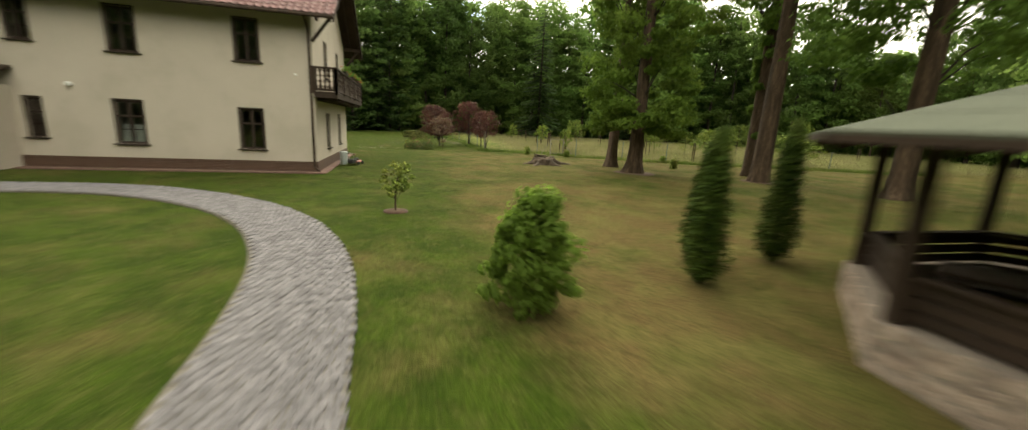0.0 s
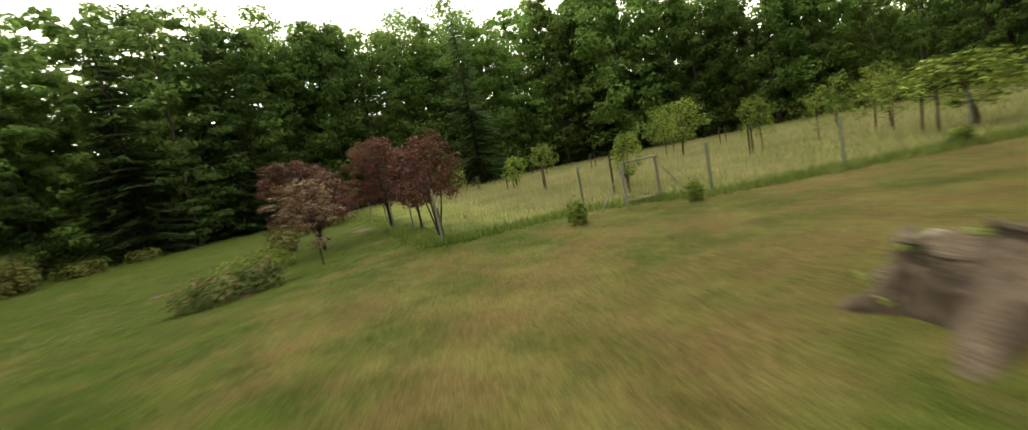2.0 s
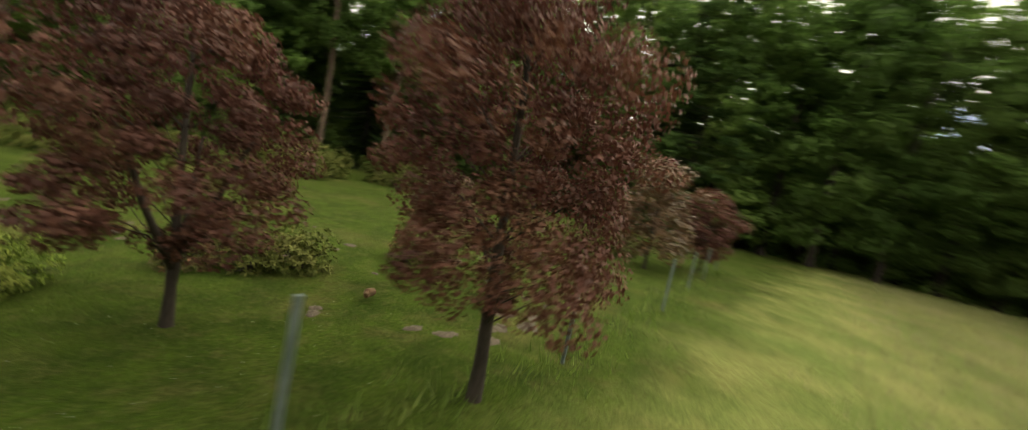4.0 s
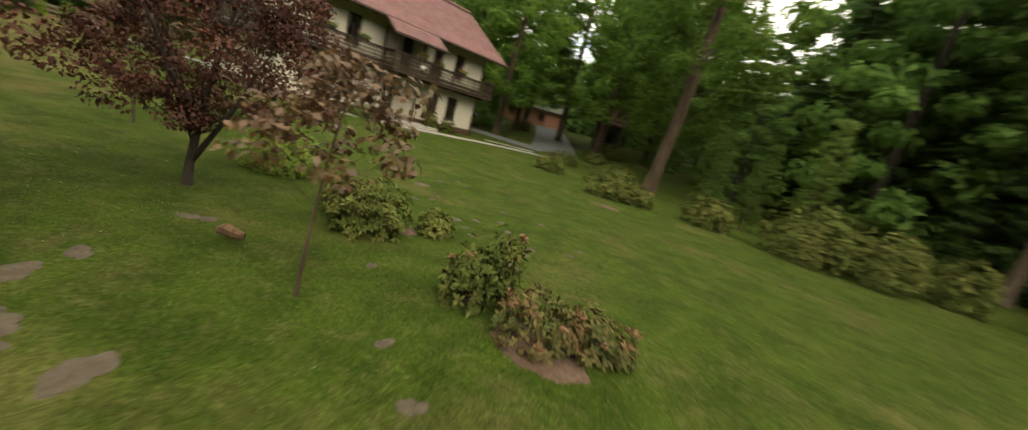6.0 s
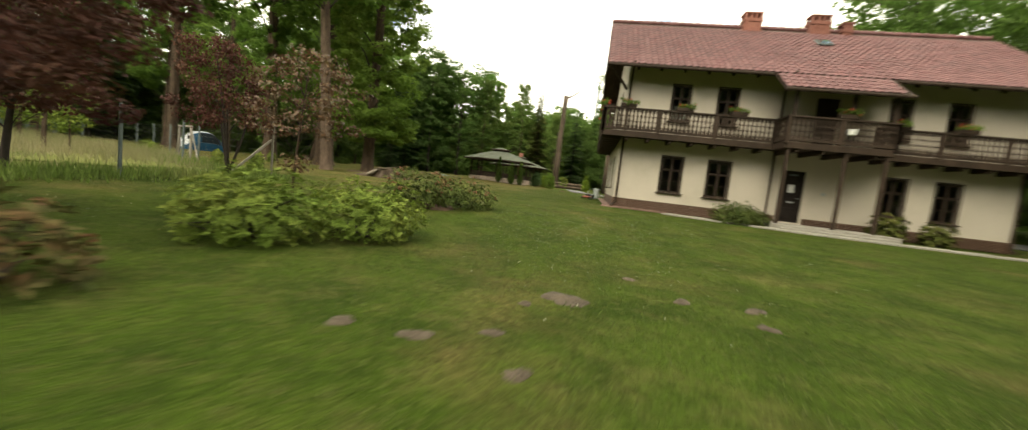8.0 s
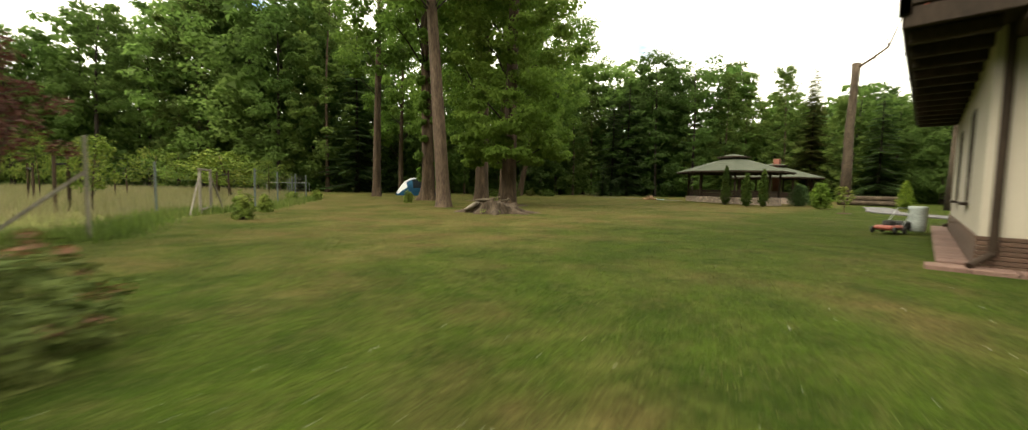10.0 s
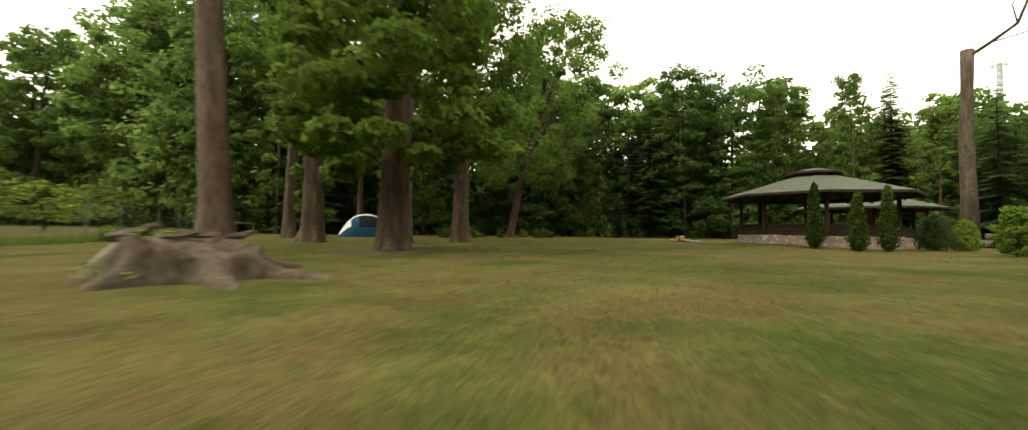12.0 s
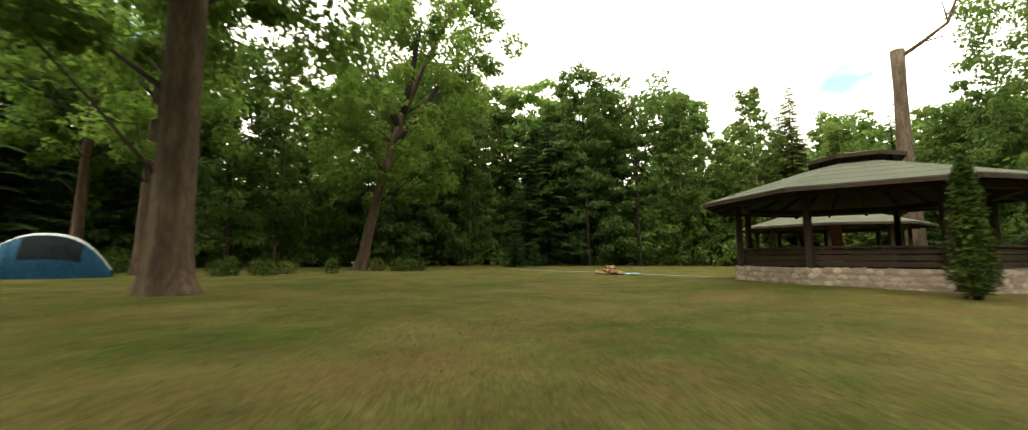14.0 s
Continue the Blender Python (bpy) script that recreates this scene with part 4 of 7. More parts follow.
# ---- gazebo ----
def gazebo(at):
    g = thing("gazebo", "octagonal dark timber gazebo with green felt roof on a fieldstone plinth", "gazebo", "park gazebos", at=at)
    R, RB, RE, RC, ZE, ZT = 3.2, 3.04, 4.0, 0.95, 2.34, 3.28
    ang = [radians(-70 + 45 * k) for k in range(8)]
    def P(r, k, z):
        return Vector((r * math.cos(ang[k % 8]), r * math.sin(ang[k % 8]), z))
    base = Shape()
    base.prism([P(R - 0.05, k, -0.05) for k in range(8)], (0, 0, 0.2))
    part("floor_slab", base, M_JOINT, g)
    rng = random.Random(7)
    stone_meshes = []
    for k in range(6):
        s = Shape()
        n, wide, tall = 8, rng.uniform(0.075, 0.125), rng.uniform(0.062, 0.082)
        ring = [(wide * (1 + rng.uniform(-0.22, 0.16)) * math.cos(2 * math.pi * j / n), tall * (1 + rng.uniform(-0.22, 0.16)) * math.sin(2 * math.pi * j / n)) for j in range(n)]
        vs = [(x, 0.06, z) for x, z in ring] + [(x * 0.94, -0.004, z * 0.94) for x, z in ring] + [(0, -0.012, 0)]
        s.add(vs, [(j, (j + 1) % n, n + (j + 1) % n, n + j) for j in range(n)] + [(n + j, n + (j + 1) % n, 2 * n) for j in range(n)])
        stone_meshes.append(s.mesh("stone", M_STONE))
    for k in range(8):
        a, b = P(R, k, 0), P(R, k + 1, 0)
        d = (b - a)
        t = math.degrees(math.atan2(d.y, d.x))
        inn = -a.lerp(b, 0.5).normalized() * 0.32
        a2, b2 = a + inn, b + inn
        entry = k == 5
        if not entry:
            core = part("plinth", Shape().prism([(p.x, p.y, -0.08) for p in (a, b, b2, a2)], (0, 0, 0.6)), M_MORTAR, g, "fieldstone plinth wall")
            for row in range(4):
                n = 13
                for j in range(n):
                    c = a.lerp(b, (j + 0.5 + (0.5 if row % 2 else 0)) / (n + 0.5)) - inn.normalized() * 0.005
                    m = pose(c.x, c.y, 0.045 + row * 0.135 + rng.uniform(-0.025, 0.025), 0, rng.choice((0, 180)) + rng.uniform(-20, 20), t)
                    part("stone", stone_meshes[rng.randrange(6)], M_STONE, core, at=m)
            for z in (0.615, 0.76, 0.905):
                i2 = inn * 0.75
                part("rail_board", Shape().beam(a + i2 + Vector((0, 0, z)), b + i2 + Vector((0, 0, z)), 0.03, 0.122, 0.008), M_TIMBER, g)
            part("hand_rail", Shape().beam(a + inn * 0.75 + Vector((0, 0, 1.0)), b + inn * 0.75 + Vector((0, 0, 1.0)), 0.14, 0.045, 0.01), M_TIMBER, g)
        c = P(RB, k, 0)
        part("post", Shape().box((-0.072, -0.072, -0.05), (0.072, 0.072, ZE - 0.05), 0.015), M_TIMBER, g, at=pose(c.x, c.y, 0, 0, 0, math.degrees(ang[k])))
        part("ring_beam", Shape().beam(P(RB, k, ZE - 0.02), P(RB, k + 1, ZE - 0.02), 0.14, 0.16, 0.012), M_TIMBER, g)
        part("rafter", Shape().beam(P(RE - 0.1, k, ZE - 0.1), P(0.25, k, ZT + 0.12), 0.09, 0.13, 0.01), M_TIMBER, g)
        for u in (0.33, 0.67):
            e0, e1 = P(RE - 0.1, k, ZE - 0.1).lerp(P(RE - 0.1, k + 1, ZE - 0.1), u), P(RC, k, ZT - 0.1).lerp(P(RC, k + 1, ZT - 0.1), u)
            part("rafter", Shape().beam(e0, e1, 0.07, 0.11, 0.01), M_TIMBER, g)
        rows = 5
        for j in range(rows):
            f0, f1 = j / rows, (j + 1) / rows + (0.012 if j < rows - 1 else 0)
            def Q(kk, f, lift):
                return P(RE + (RC - RE) * f, kk, ZE + (ZT - ZE) * f + lift)
            lift = 0.012
            q = [Q(k, f0, lift + 0.006), Q(k + 1, f0, lift + 0.006), Q(k + 1, f1, lift), Q(k, f1, lift)]
            part("felt_strip", Shape().prism([tuple(p) for p in q], (0, 0, -0.03)), M_FELT, g, "weathered green roofing felt")
        part("eave_board", Shape().beam(P(RE - 0.02, k, ZE - 0.035), P(RE - 0.02, k + 1, ZE - 0.035), 0.03, 0.11), M_TIMBER, g)
        part("cupola_post", Shape().beam(P(0.8, k, ZT - 0.05), P(0.8, k, ZT + 0.22), 0.08, 0.08), M_TIMBER, g)
        c0, c1, top = P(1.12, k, ZT + 0.2), P(1.12, k + 1, ZT + 0.2), Vector((0, 0, ZT + 0.43))
        part("cupola_panel", Shape().prism([tuple(c0), tuple(c1), tuple(top)], (0, 0, 0.03)), M_FELT, g, "weathered green roofing felt")
        part("cupola_board", Shape().beam(c0 + Vector((0, 0, -0.02)), c1 + Vector((0, 0, -0.02)), 0.03, 0.1), M_TIMBER, g)
    return g


GAZ = (-25.85, -10.9)
g1 = gazebo(pose(*GAZ, 0.02))
g2 = copy_thing(g1, pose(-37.0, -10.8, -0.05, 0, 0, 22))
tagged(g2, "second octagonal timber gazebo with green felt roof standing behind the first")


def picnic_table(x, y, turn):
    t = thing("picnic_table", "dark stained timber table with fixed benches under the gazebo roof", "table", "gazebo tables", at=pose(x, y, 0.17, 0, 0, turn))
    for k in range(4):
        part("plank", Shape().box((-0.95, -0.38 + k * 0.19, 0.71), (0.95, -0.2 + k * 0.19, 0.755), 0.008), M_TIMBER, t)
    for s in (-1, 1):
        part("bench_plank", Shape().box((-0.95, s * 0.72 - 0.14, 0.41), (0.95, s * 0.72 + 0.14, 0.455), 0.008), M_TIMBER, t)
        part("trestle", Shape().beam((s * 0.7, -0.75, 0.38), (s * 0.7, 0.75, 0.38), 0.06, 0.09).beam((s * 0.7, -0.6, 0.0), (s * 0.7, -0.25, 0.71), 0.06, 0.1).beam((s * 0.7, 0.6, 0.0), (s * 0.7, 0.25, 0.71), 0.06, 0.1), M_TIMBER, t)


picnic_table(GAZ[0] + 0.9, GAZ[1] + 1.0, 25)
picnic_table(GAZ[0] - 1.0, GAZ[1] - 0.9, 25)
stack = thing("grill_chimney", "red brick grill chimney rising through the second gazebo", "chimney", at=pose(-36.6, -10.5, 0))
s = Shape()
for k in range(54):
    g = 0.02 if k in (50, 51) else (0.0 if k % 2 else 0.004)
    s.box((-0.24 - g, -0.24 - g, k * 0.075), (0.24 + g, 0.24 + g, k * 0.075 + 0.072), 0.004)
part("shaft", s, M_BRICK, stack)


# ---- trees ----
def spine(rng, h, bend, steps=9):
    a = rng.uniform(0, 6.28)
    pts = []
    for i in range(steps + 1):
        f = i / steps
        pts.append(Vector((math.cos(a) * bend * f * f + 0.12 * bend * math.sin(f * 5 + a), math.sin(a) * bend * f * f + 0.12 * bend * math.cos(f * 4 + a), h * f)))
    return pts


def trunk_shape(pts, r0, taper=0.25, flare=1.5, n=12, rng=None):
    k = len(pts)
    s = Shape()
    fine, rad = [], []
    base = pts[0] - Vector((0, 0, 0.15))
    for f, m in ((0.0, flare * 1.15), (0.02, flare), (0.05, 1 + (flare - 1) * 0.4)):
        fine.append(base.lerp(pts[-1], f * 0.6) if f else base)
        rad.append(r0 * m)
    for i in range(1, k):
        fine.append(pts[i])
        rad.append(r0 * (1 - (1 - taper) * (i / (k - 1)) ** 0.9))
    fine = sorted(zip(fine, rad), key=lambda q: q[0].z)
    s.tube([q[0] for q in fine], [q[1] for q in fine], n, wob=0.05, rng=rng)
    return s


def old_trunk(pts, r0, taper, flare, rng):
    """A thick old trunk: fluted, ridged with bark and spreading into roots at its foot."""
    n, top = 30, pts[-1].z
    ph = [rng.uniform(0, 6.28) for _ in range(5)]
    roots = [(rng.uniform(0, 6.28), rng.uniform(0.6, 1.0)) for _ in range(6)]
    vs, zs = [], [-0.15, 0.02, 0.1, 0.2, 0.34, 0.55, 0.85, 1.3, 1.9, 2.6, 3.5, 4.6, 6.0, 8.0, 10.5, 13.5, top]
    for z in zs:
        f = max(0.0, min(1.0, z / top))
        u = f * (len(pts) - 1)
        i = min(len(pts) - 2, int(u))
        c = pts[i].lerp(pts[i + 1], u - i)
        low = math.exp(-max(z, 0) / 0.42)
        for j in range(n):
            a = 6.2832 * j / n
            r = r0 * (1 - (1 - taper) * f ** 0.9)
            r *= 1 + 0.05 * math.sin(4 * a + ph[0] + 0.25 * z) + 0.035 * math.sin(7 * a + ph[1] - 0.2 * z) + 0.03 * math.sin(15 * a + ph[2] + 0.5 * math.sin(z)) + rng.uniform(-0.018, 0.018)
            spread = sum(w * math.exp(-(math.atan2(math.sin(a - b), math.cos(a - b)) / 0.3) ** 2) for b, w in roots)
            r += r0 * (flare - 1) * low * (0.45 + 0.8 * spread)
            vs.append((c.x + r * math.cos(a), c.y + r * math.sin(a), z))
    s = Shape()
    s.add(vs, [(i * n + j, i * n + (j + 1) % n, (i + 1) * n + (j + 1) % n, (i + 1) * n + j) for i in range(len(zs) - 1) for j in range(n)] + [tuple(range((len(zs) - 1) * n, len(zs) * n))])
    return s


def limb(s, rng, start, end, r, n=6):
    mid = start.lerp(end, 0.5) + Vector((rng.uniform(-0.2, 0.2), rng.uniform(-0.2, 0.2), rng.uniform(0.05, 0.25))) * (end - start).length * 0.5
    pts = [start, start.lerp(mid, 0.5), mid, mid.lerp(end, 0.55), end]
    s.tube(pts, [r, r * 0.8, r * 0.6, r * 0.42, r * 0.2], n)


def rooted(m):
    """A place on the ground, set to the lawn's height."""
    m = m.copy()
    m.translation.z += float(lay(m.translation.x, m.translation.y))
    return m


def broadleaf(name, label, seed, h, r0, base, rad, clumps, per, leaf, material, bark, bend=0.5, clump_r=0.3, category="tree", group="", limbs=16, low=0, full=0.55, flare=1.5, taper=0.25, wide=0.62, at=None, shape=0.42, split=True, sides=12, flat=0.75, shell=0.55, corners=4, lean=(0.0, 0.0), skirt=0, forks=()):
    """A broad-leaved tree: a tapered trunk with limbs out to the clumps of its crown, and single leaves on every clump."""
    rng, nrg = random.Random(seed), np.random.default_rng(seed)
    t = thing(name, label, category, group, at=rooted(at))
    pts = [p + Vector((lean[0] * p.z, lean[1] * p.z, 0)) for p in spine(rng, h * 0.92, bend)]
    tr = old_trunk(pts, r0, taper, flare, rng) if h > 18 and split else trunk_shape(pts, r0, taper, flare, sides, rng)
    boughs = []
    cen, rr = [], []
    for i in range(clumps):
        f = (i + rng.random()) / clumps
        z = base + (h - base) * f
        env = rad * max(0.12, 1 - abs((f - shape) / (0.62 if f > shape else 0.75)) ** 2.2) ** 0.5
        a = i * 2.399 + rng.uniform(-0.5, 0.5)
        q = env * (full + (1 - full) * rng.random() ** 0.6) * rng.uniform(0.7, 1.12)
        ax = pts[min(len(pts) - 1, int(z / (h * 0.92) * (len(pts) - 1)))]
        cen.append((ax.x + math.cos(a) * q, ax.y + math.sin(a) * q, z))
        rr.append(rad * clump_r * rng.uniform(0.65, 1.25))
    for i in range(low):
        z = rng.uniform(0.6, base)
        a = rng.uniform(0, 6.28)
        cen.append((math.cos(a) * r0 * 1.2, math.sin(a) * r0 * 1.2, z))
        rr.append(rng.uniform(0.2, 0.45))
    for i in range(skirt):
        a, q = i * 2.399 + rng.uniform(-0.3, 0.3), rad * (0.3 + 0.5 * rng.random() ** 0.7)
        cen.append((math.cos(a) * q, math.sin(a) * q, base - 0.25 - 0.45 * q / rad + rng.uniform(0.0, 1.6)))
        rr.append(rad * clump_r * rng.uniform(0.55, 0.95))
    step = max(1, clumps // max(1, limbs))
    for i in range(0, clumps, step):
        c = Vector(cen[i])
        zz = max(base * 0.75, c.z - 0.35 * math.hypot(c.x, c.y) - 0.2)
        k = min(len(pts) - 1, max(1, int(zz / (h * 0.92) * (len(pts) - 1))))
        s = Shape() if split else tr
        limb(s, rng, pts[k], c, r0 * rng.uniform(0.12, 0.24) * (1 - 0.5 * c.z / h) * (0.45 if zz < 4 and h > 12 else 1), 6 if split else 4)
        boughs.append(s)
        if h > 18 and split:
            for u in (0.72,) if clumps > 100 else (0.5, 0.78):
                q = pts[k].lerp(c, u)
                cen.append((q.x + rng.uniform(-0.3, 0.3), q.y + rng.uniform(-0.3, 0.3), q.z + rng.uniform(0.0, 0.6)))
                rr.append(rad * clump_r * rng.uniform(0.5, 0.8))
    for a, z0, out, z1 in forks:
        j = max(1, next((i for i, p in enumerate(pts) if p.z >= z0), len(pts) - 1))
        foot = pts[j - 1].lerp(pts[j], (z0 - pts[j - 1].z) / (pts[j].z - pts[j - 1].z))
        mid = foot + Vector((math.cos(a) * out * 0.55, math.sin(a) * out * 0.55, (z1 - z0) * 0.5))
        top = foot + Vector((math.cos(a) * out, math.sin(a) * out, z1 - z0))
        boughs.append(Shape().tube([foot, foot.lerp(mid, 0.5), mid, mid.lerp(top, 0.6) + Vector((0, 0, 0.06)), top], [r0 * 0.72, r0 * 0.62, r0 * 0.5, r0 * 0.35, r0 * 0.16], 8, wob=0.05, rng=rng))
    part("trunk", tr, bark, t, smooth=True)
    if split:
        for s in boughs:
            part("limb", s, M_BARK_DARK, t, smooth=True)
    part("crown", leaf_mesh("crown", material, cen, rr, per, leaf, nrg, wide=wide, flat=flat, shell=shell, corners=corners), material, t)
    return t


def conifer(name, label, seed, h, r0, base, rad, whorls, material, bark, group="", density=1.0, at=None):
    """A spruce: whorls of drooping boughs, each a fan of needle sprays."""
    rng = random.Random(seed)
    t = thing(name, label, "tree", group, at=at)
    tr = trunk_shape(spine(rng, h, 0.1), r0, 0.06, 1.35, 10, rng)
    verts = []
    for w in range(whorls):
        f = w / (whorls - 1)
        z = base + (h * 0.985 - base) * f
        ln = rad * (1 - f) ** 0.85 * rng.uniform(0.75, 1.1) + 0.34
        for b in range(rng.choice((5, 6, 7))):
            a = rng.uniform(0, 6.28)
            d = Vector((math.cos(a), math.sin(a), 0))
            end = Vector((0, 0, z)) + d * ln + Vector((0, 0, -0.28 * ln + 0.12 * ln * f))
            if ln > 0.8 and b % 2 == 0:
                tr.tube([(0, 0, z), Vector((0, 0, z)).lerp(end, 0.6), end], [0.035, 0.02, 0.006], 4)
            side = d.cross(Vector((0, 0, 1)))
            n = max(3, int(ln * 6 * density))
            for k in range(n):
                u = (k + 0.6) / n
                p = Vector((0, 0, z)).lerp(end, u) + Vector((0, 0, -0.05 * math.sin(u * 3.1)))
                wd = 0.28 * ln * (1 - 0.55 * u) + 0.08
                for sg in (-1, 1):
                    tip = p + side * sg * wd * rng.uniform(0.7, 1.2) + d * wd * 0.55 + Vector((0, 0, -wd * rng.uniform(0.15, 0.6)))
                    b2 = d * 0.11 * (0.5 + ln * 0.3)
                    verts += [p - b2 * 0.4, p + b2 * 0.9, tip + b2 * 0.25, tip - b2 * 0.2]
    part("trunk", tr, bark, t, smooth=True)
    part("crown", quads("crown", np.array([tuple(v) for v in verts]), material), material, t)
    return t


# old trees that stand on the lawn
OLD = dict(group="old lawn trees")
broadleaf("tall_tree", "tall park tree with a bare pale brown trunk beside the stump", 11, 21, 0.3, 9.5, 3.6, 46, 90, 0.3, M_OAK, M_BARK_PALE, bend=0.2, lean=(0.062, -0.05), flare=1.6, taper=0.5, at=pose(-3.3, -16.1, 0), **OLD)
broadleaf("maple_tree", "old maple with thick dark trunk and low leafy boughs", 12, 19, 0.36, 2.7, 3.3, 170, 220, 0.2, M_MAPLE, M_BARK, bend=0.3, flare=1.7, clump_r=0.24, limbs=26, full=0.3, shape=0.35, flat=0.5, taper=0.45, skirt=30, at=pose(-6.9, -15.6, 0), **OLD)
broadleaf("lime_tree", "old lime tree with broad ridged trunk on dry grass", 13, 21, 0.42, 9.5, 4.6, 90, 105, 0.28, M_OAK, M_BARK, bend=0.4, flare=1.5, clump_r=0.22, taper=0.45, limbs=20, at=pose(-9.9, -21.2, 0), **OLD)
broadleaf("oak_tree", "large oak with furrowed brown trunk at the lawn's edge", 14, 21, 0.4, 5.4, 5.1, 130, 190, 0.25, M_OAK, M_BARK, bend=0.2, flare=1.6, clump_r=0.26, taper=0.7, limbs=26, flat=0.5, shape=0.35, at=pose(-14.55, -23.9, 0), **OLD)
broadleaf("lime_tree", "slim lime tree with dark trunk in the row", 15, 20, 0.42, 10.5, 3.8, 60, 100, 0.26, M_OAK, M_BARK, bend=0.5, low=30, clump_r=0.24, taper=0.4, at=pose(-7.1, -23.3, 0), **OLD)
broadleaf("lime_tree", "slim lime tree with dark trunk in the row", 16, 20, 0.34, 10.5, 3.8, 60, 95, 0.3, M_OAK, M_BARK, bend=0.3, clump_r=0.24, taper=0.4, at=pose(-8.5, -33.0, 0), **OLD)
broadleaf("lime_tree", "slim lime tree with straight trunk beside the tent", 17, 20, 0.3, 6.0, 4.0, 60, 95, 0.3, M_OAK, M_BARK, bend=0.3, clump_r=0.25, taper=0.4, at=pose(-17.7, -37.4, 0), **OLD)
broadleaf("lime_tree", "slim lime tree with straight trunk behind the tent", 18, 19, 0.27, 6.5, 3.6, 55, 95, 0.32, M_OAK, M_BARK, bend=0.9, clump_r=0.25, taper=0.4, at=pose(-16.8, -43.5, 0), **OLD)
broadleaf("leaning_tree", "leaning tree with forked dark limbs and an open crown", 19, 20.5, 0.36, 5.0, 5.9, 120, 200, 0.28, M_OAK, M_BARK, bend=2.0, lean=(-0.05, -0.2), clump_r=0.2, taper=0.35, full=0.4, limbs=22, forks=((-1.99, 8.0, 4.2, 14.5), (1.3, 9.6, 2.4, 15.5), (3.3, 10.5, 2.6, 16.0)), at=pose(-28.0, -35.6, 0, 0, 0, 241), **OLD)
EDGE_TREES = dict(group="wood edge trees")
broadleaf("leaning_tree", "tall leaning tree with bare lower trunk at the wood's edge", 20, 20, 0.4, 7.0, 5.2, 70, 105, 0.34, M_OAK, M_BARK, bend=1.6, clump_r=0.25, taper=0.4, at=pose(14.3, 17.4, 0), **EDGE_TREES)
for k, (x, y) in enumerate(((30.9, 20.4), (36.0, 19.0))):
    broadleaf("pine_tree", "slim bare-trunked tree leaning at the dark wood's edge", 21 + k, 20, 0.24, 8.5, 3.4, 48, 90, 0.36, M_FOREST, M_BARK_PALE, bend=1.2, clump_r=0.3, taper=0.4, at=pose(x, y, 0, 0, 0, 40), **EDGE_TREES)

# dead trunk with one bare limb
dead = thing("dead_tree", "tall dead trunk with a broken top and one bare branch", "tree", at=pose(-44.3, -6.22, 0))
rng = random.Random(3)
s = Shape().tube([(0.5, 0, -0.2), (0.35, 0.05, 3), (0.15, 0, 7), (-0.1, 0.1, 11), (-0.2, 0.15, 13.6)], [0.55, 0.44, 0.38, 0.33, 0.34], 12, wob=0.06, rng=rng)
part("trunk", s, M_DEADWOOD, dead, smooth=True)
s = Shape().tube([(-0.1, 0.2, 13.1), (0.1, 1.2, 13.7), (0.1, 2.4, 14.6), (0.2, 3.0, 16.4), (0.3, 3.4, 17.6)], [0.13, 0.11, 0.09, 0.05, 0.02], 7)
s.tube([(0.1, 1.2, 13.7), (0.0, 2.6, 13.9), (0.0, 4.0, 14.3)], [0.05, 0.035, 0.012], 5).tube([(0.1, 2.4, 14.6), (0.3, 2.2, 15.8), (0.4, 2.6, 17.0)], [0.05, 0.03, 0.01], 5)
part("branch", s, M_BARK, dead, "bare broken branch")

snag = thing("dead_tree", "dark dead trunk with a splintered forked top beside the house", "tree", at=pose(-31.0, 0.85, 0))
s = Shape().tube([(0, 0, -0.2), (0.05, 0.0, 3), (0.1, 0.02, 7), (0.3, 0.06, 11), (0.38, 0.1, 13.2)], [0.52, 0.42, 0.37, 0.33, 0.36], 12, wob=0.07, rng=rng)
part("trunk", s, M_DEADWOOD, snag, smooth=True)
s = Shape().tube([(0.38, 0.1, 13.0), (0.4, 0.35, 13.9), (0.42, 0.4, 14.6)], [0.22, 0.15, 0.04], 7).tube([(0.36, 0.1, 13.0), (0.3, -0.3, 14.0), (0.3, -0.6, 14.9)], [0.2, 0.12, 0.03], 7)
part("splinter", s, M_BARK, snag, "jagged splinters of the broken top")

# the wood all round: several builds of tree, repeated along its edge
kinds = []
WOOD = dict(corners=3, group="wood trees", split=False, sides=7, limbs=10)
for k in range(4):
    h = (17, 19, 15, 20)[k]
    kinds.append(broadleaf("forest_tree", "tall broad-leaved tree at the edge of the dense wood", 30 + k, h, 0.22, 0.9 + k * 0.3, 4.2 + 0.3 * k, 104, 84, 0.35, M_FOREST, M_BARK_DARK, bend=0.7, clump_r=0.25 + 0.03 * (k % 2), full=0.3, wide=0.8, flat=0.5, shell=0.4, shape=(0.42, 0.55, 0.36, 0.6)[k], at=pose(34 + 4.5 * k, 28 + k, 0), **WOOD))
for k in range(2):
    kinds.append(broadleaf("forest_tree", "slender light green tree in the wood", 36 + k, 18 + k, 0.15, 1.6, 3.3, 130, 54, 0.32, M_BIRCH, M_BARK_PALE, bend=0.6, clump_r=0.22, full=0.2, wide=0.75, flat=0.7, shell=0.25, shape=0.3, at=pose(-28 - 6 * k, -46, 0), **WOOD))
kinds.append(conifer("spruce_tree", "dark green spruce with drooping boughs in the wood", 40, 17, 0.2, 0.8, 2.7, 42, M_NEEDLE, M_BARK_DARK, "wood trees", at=pose(-48, -35, 0)))
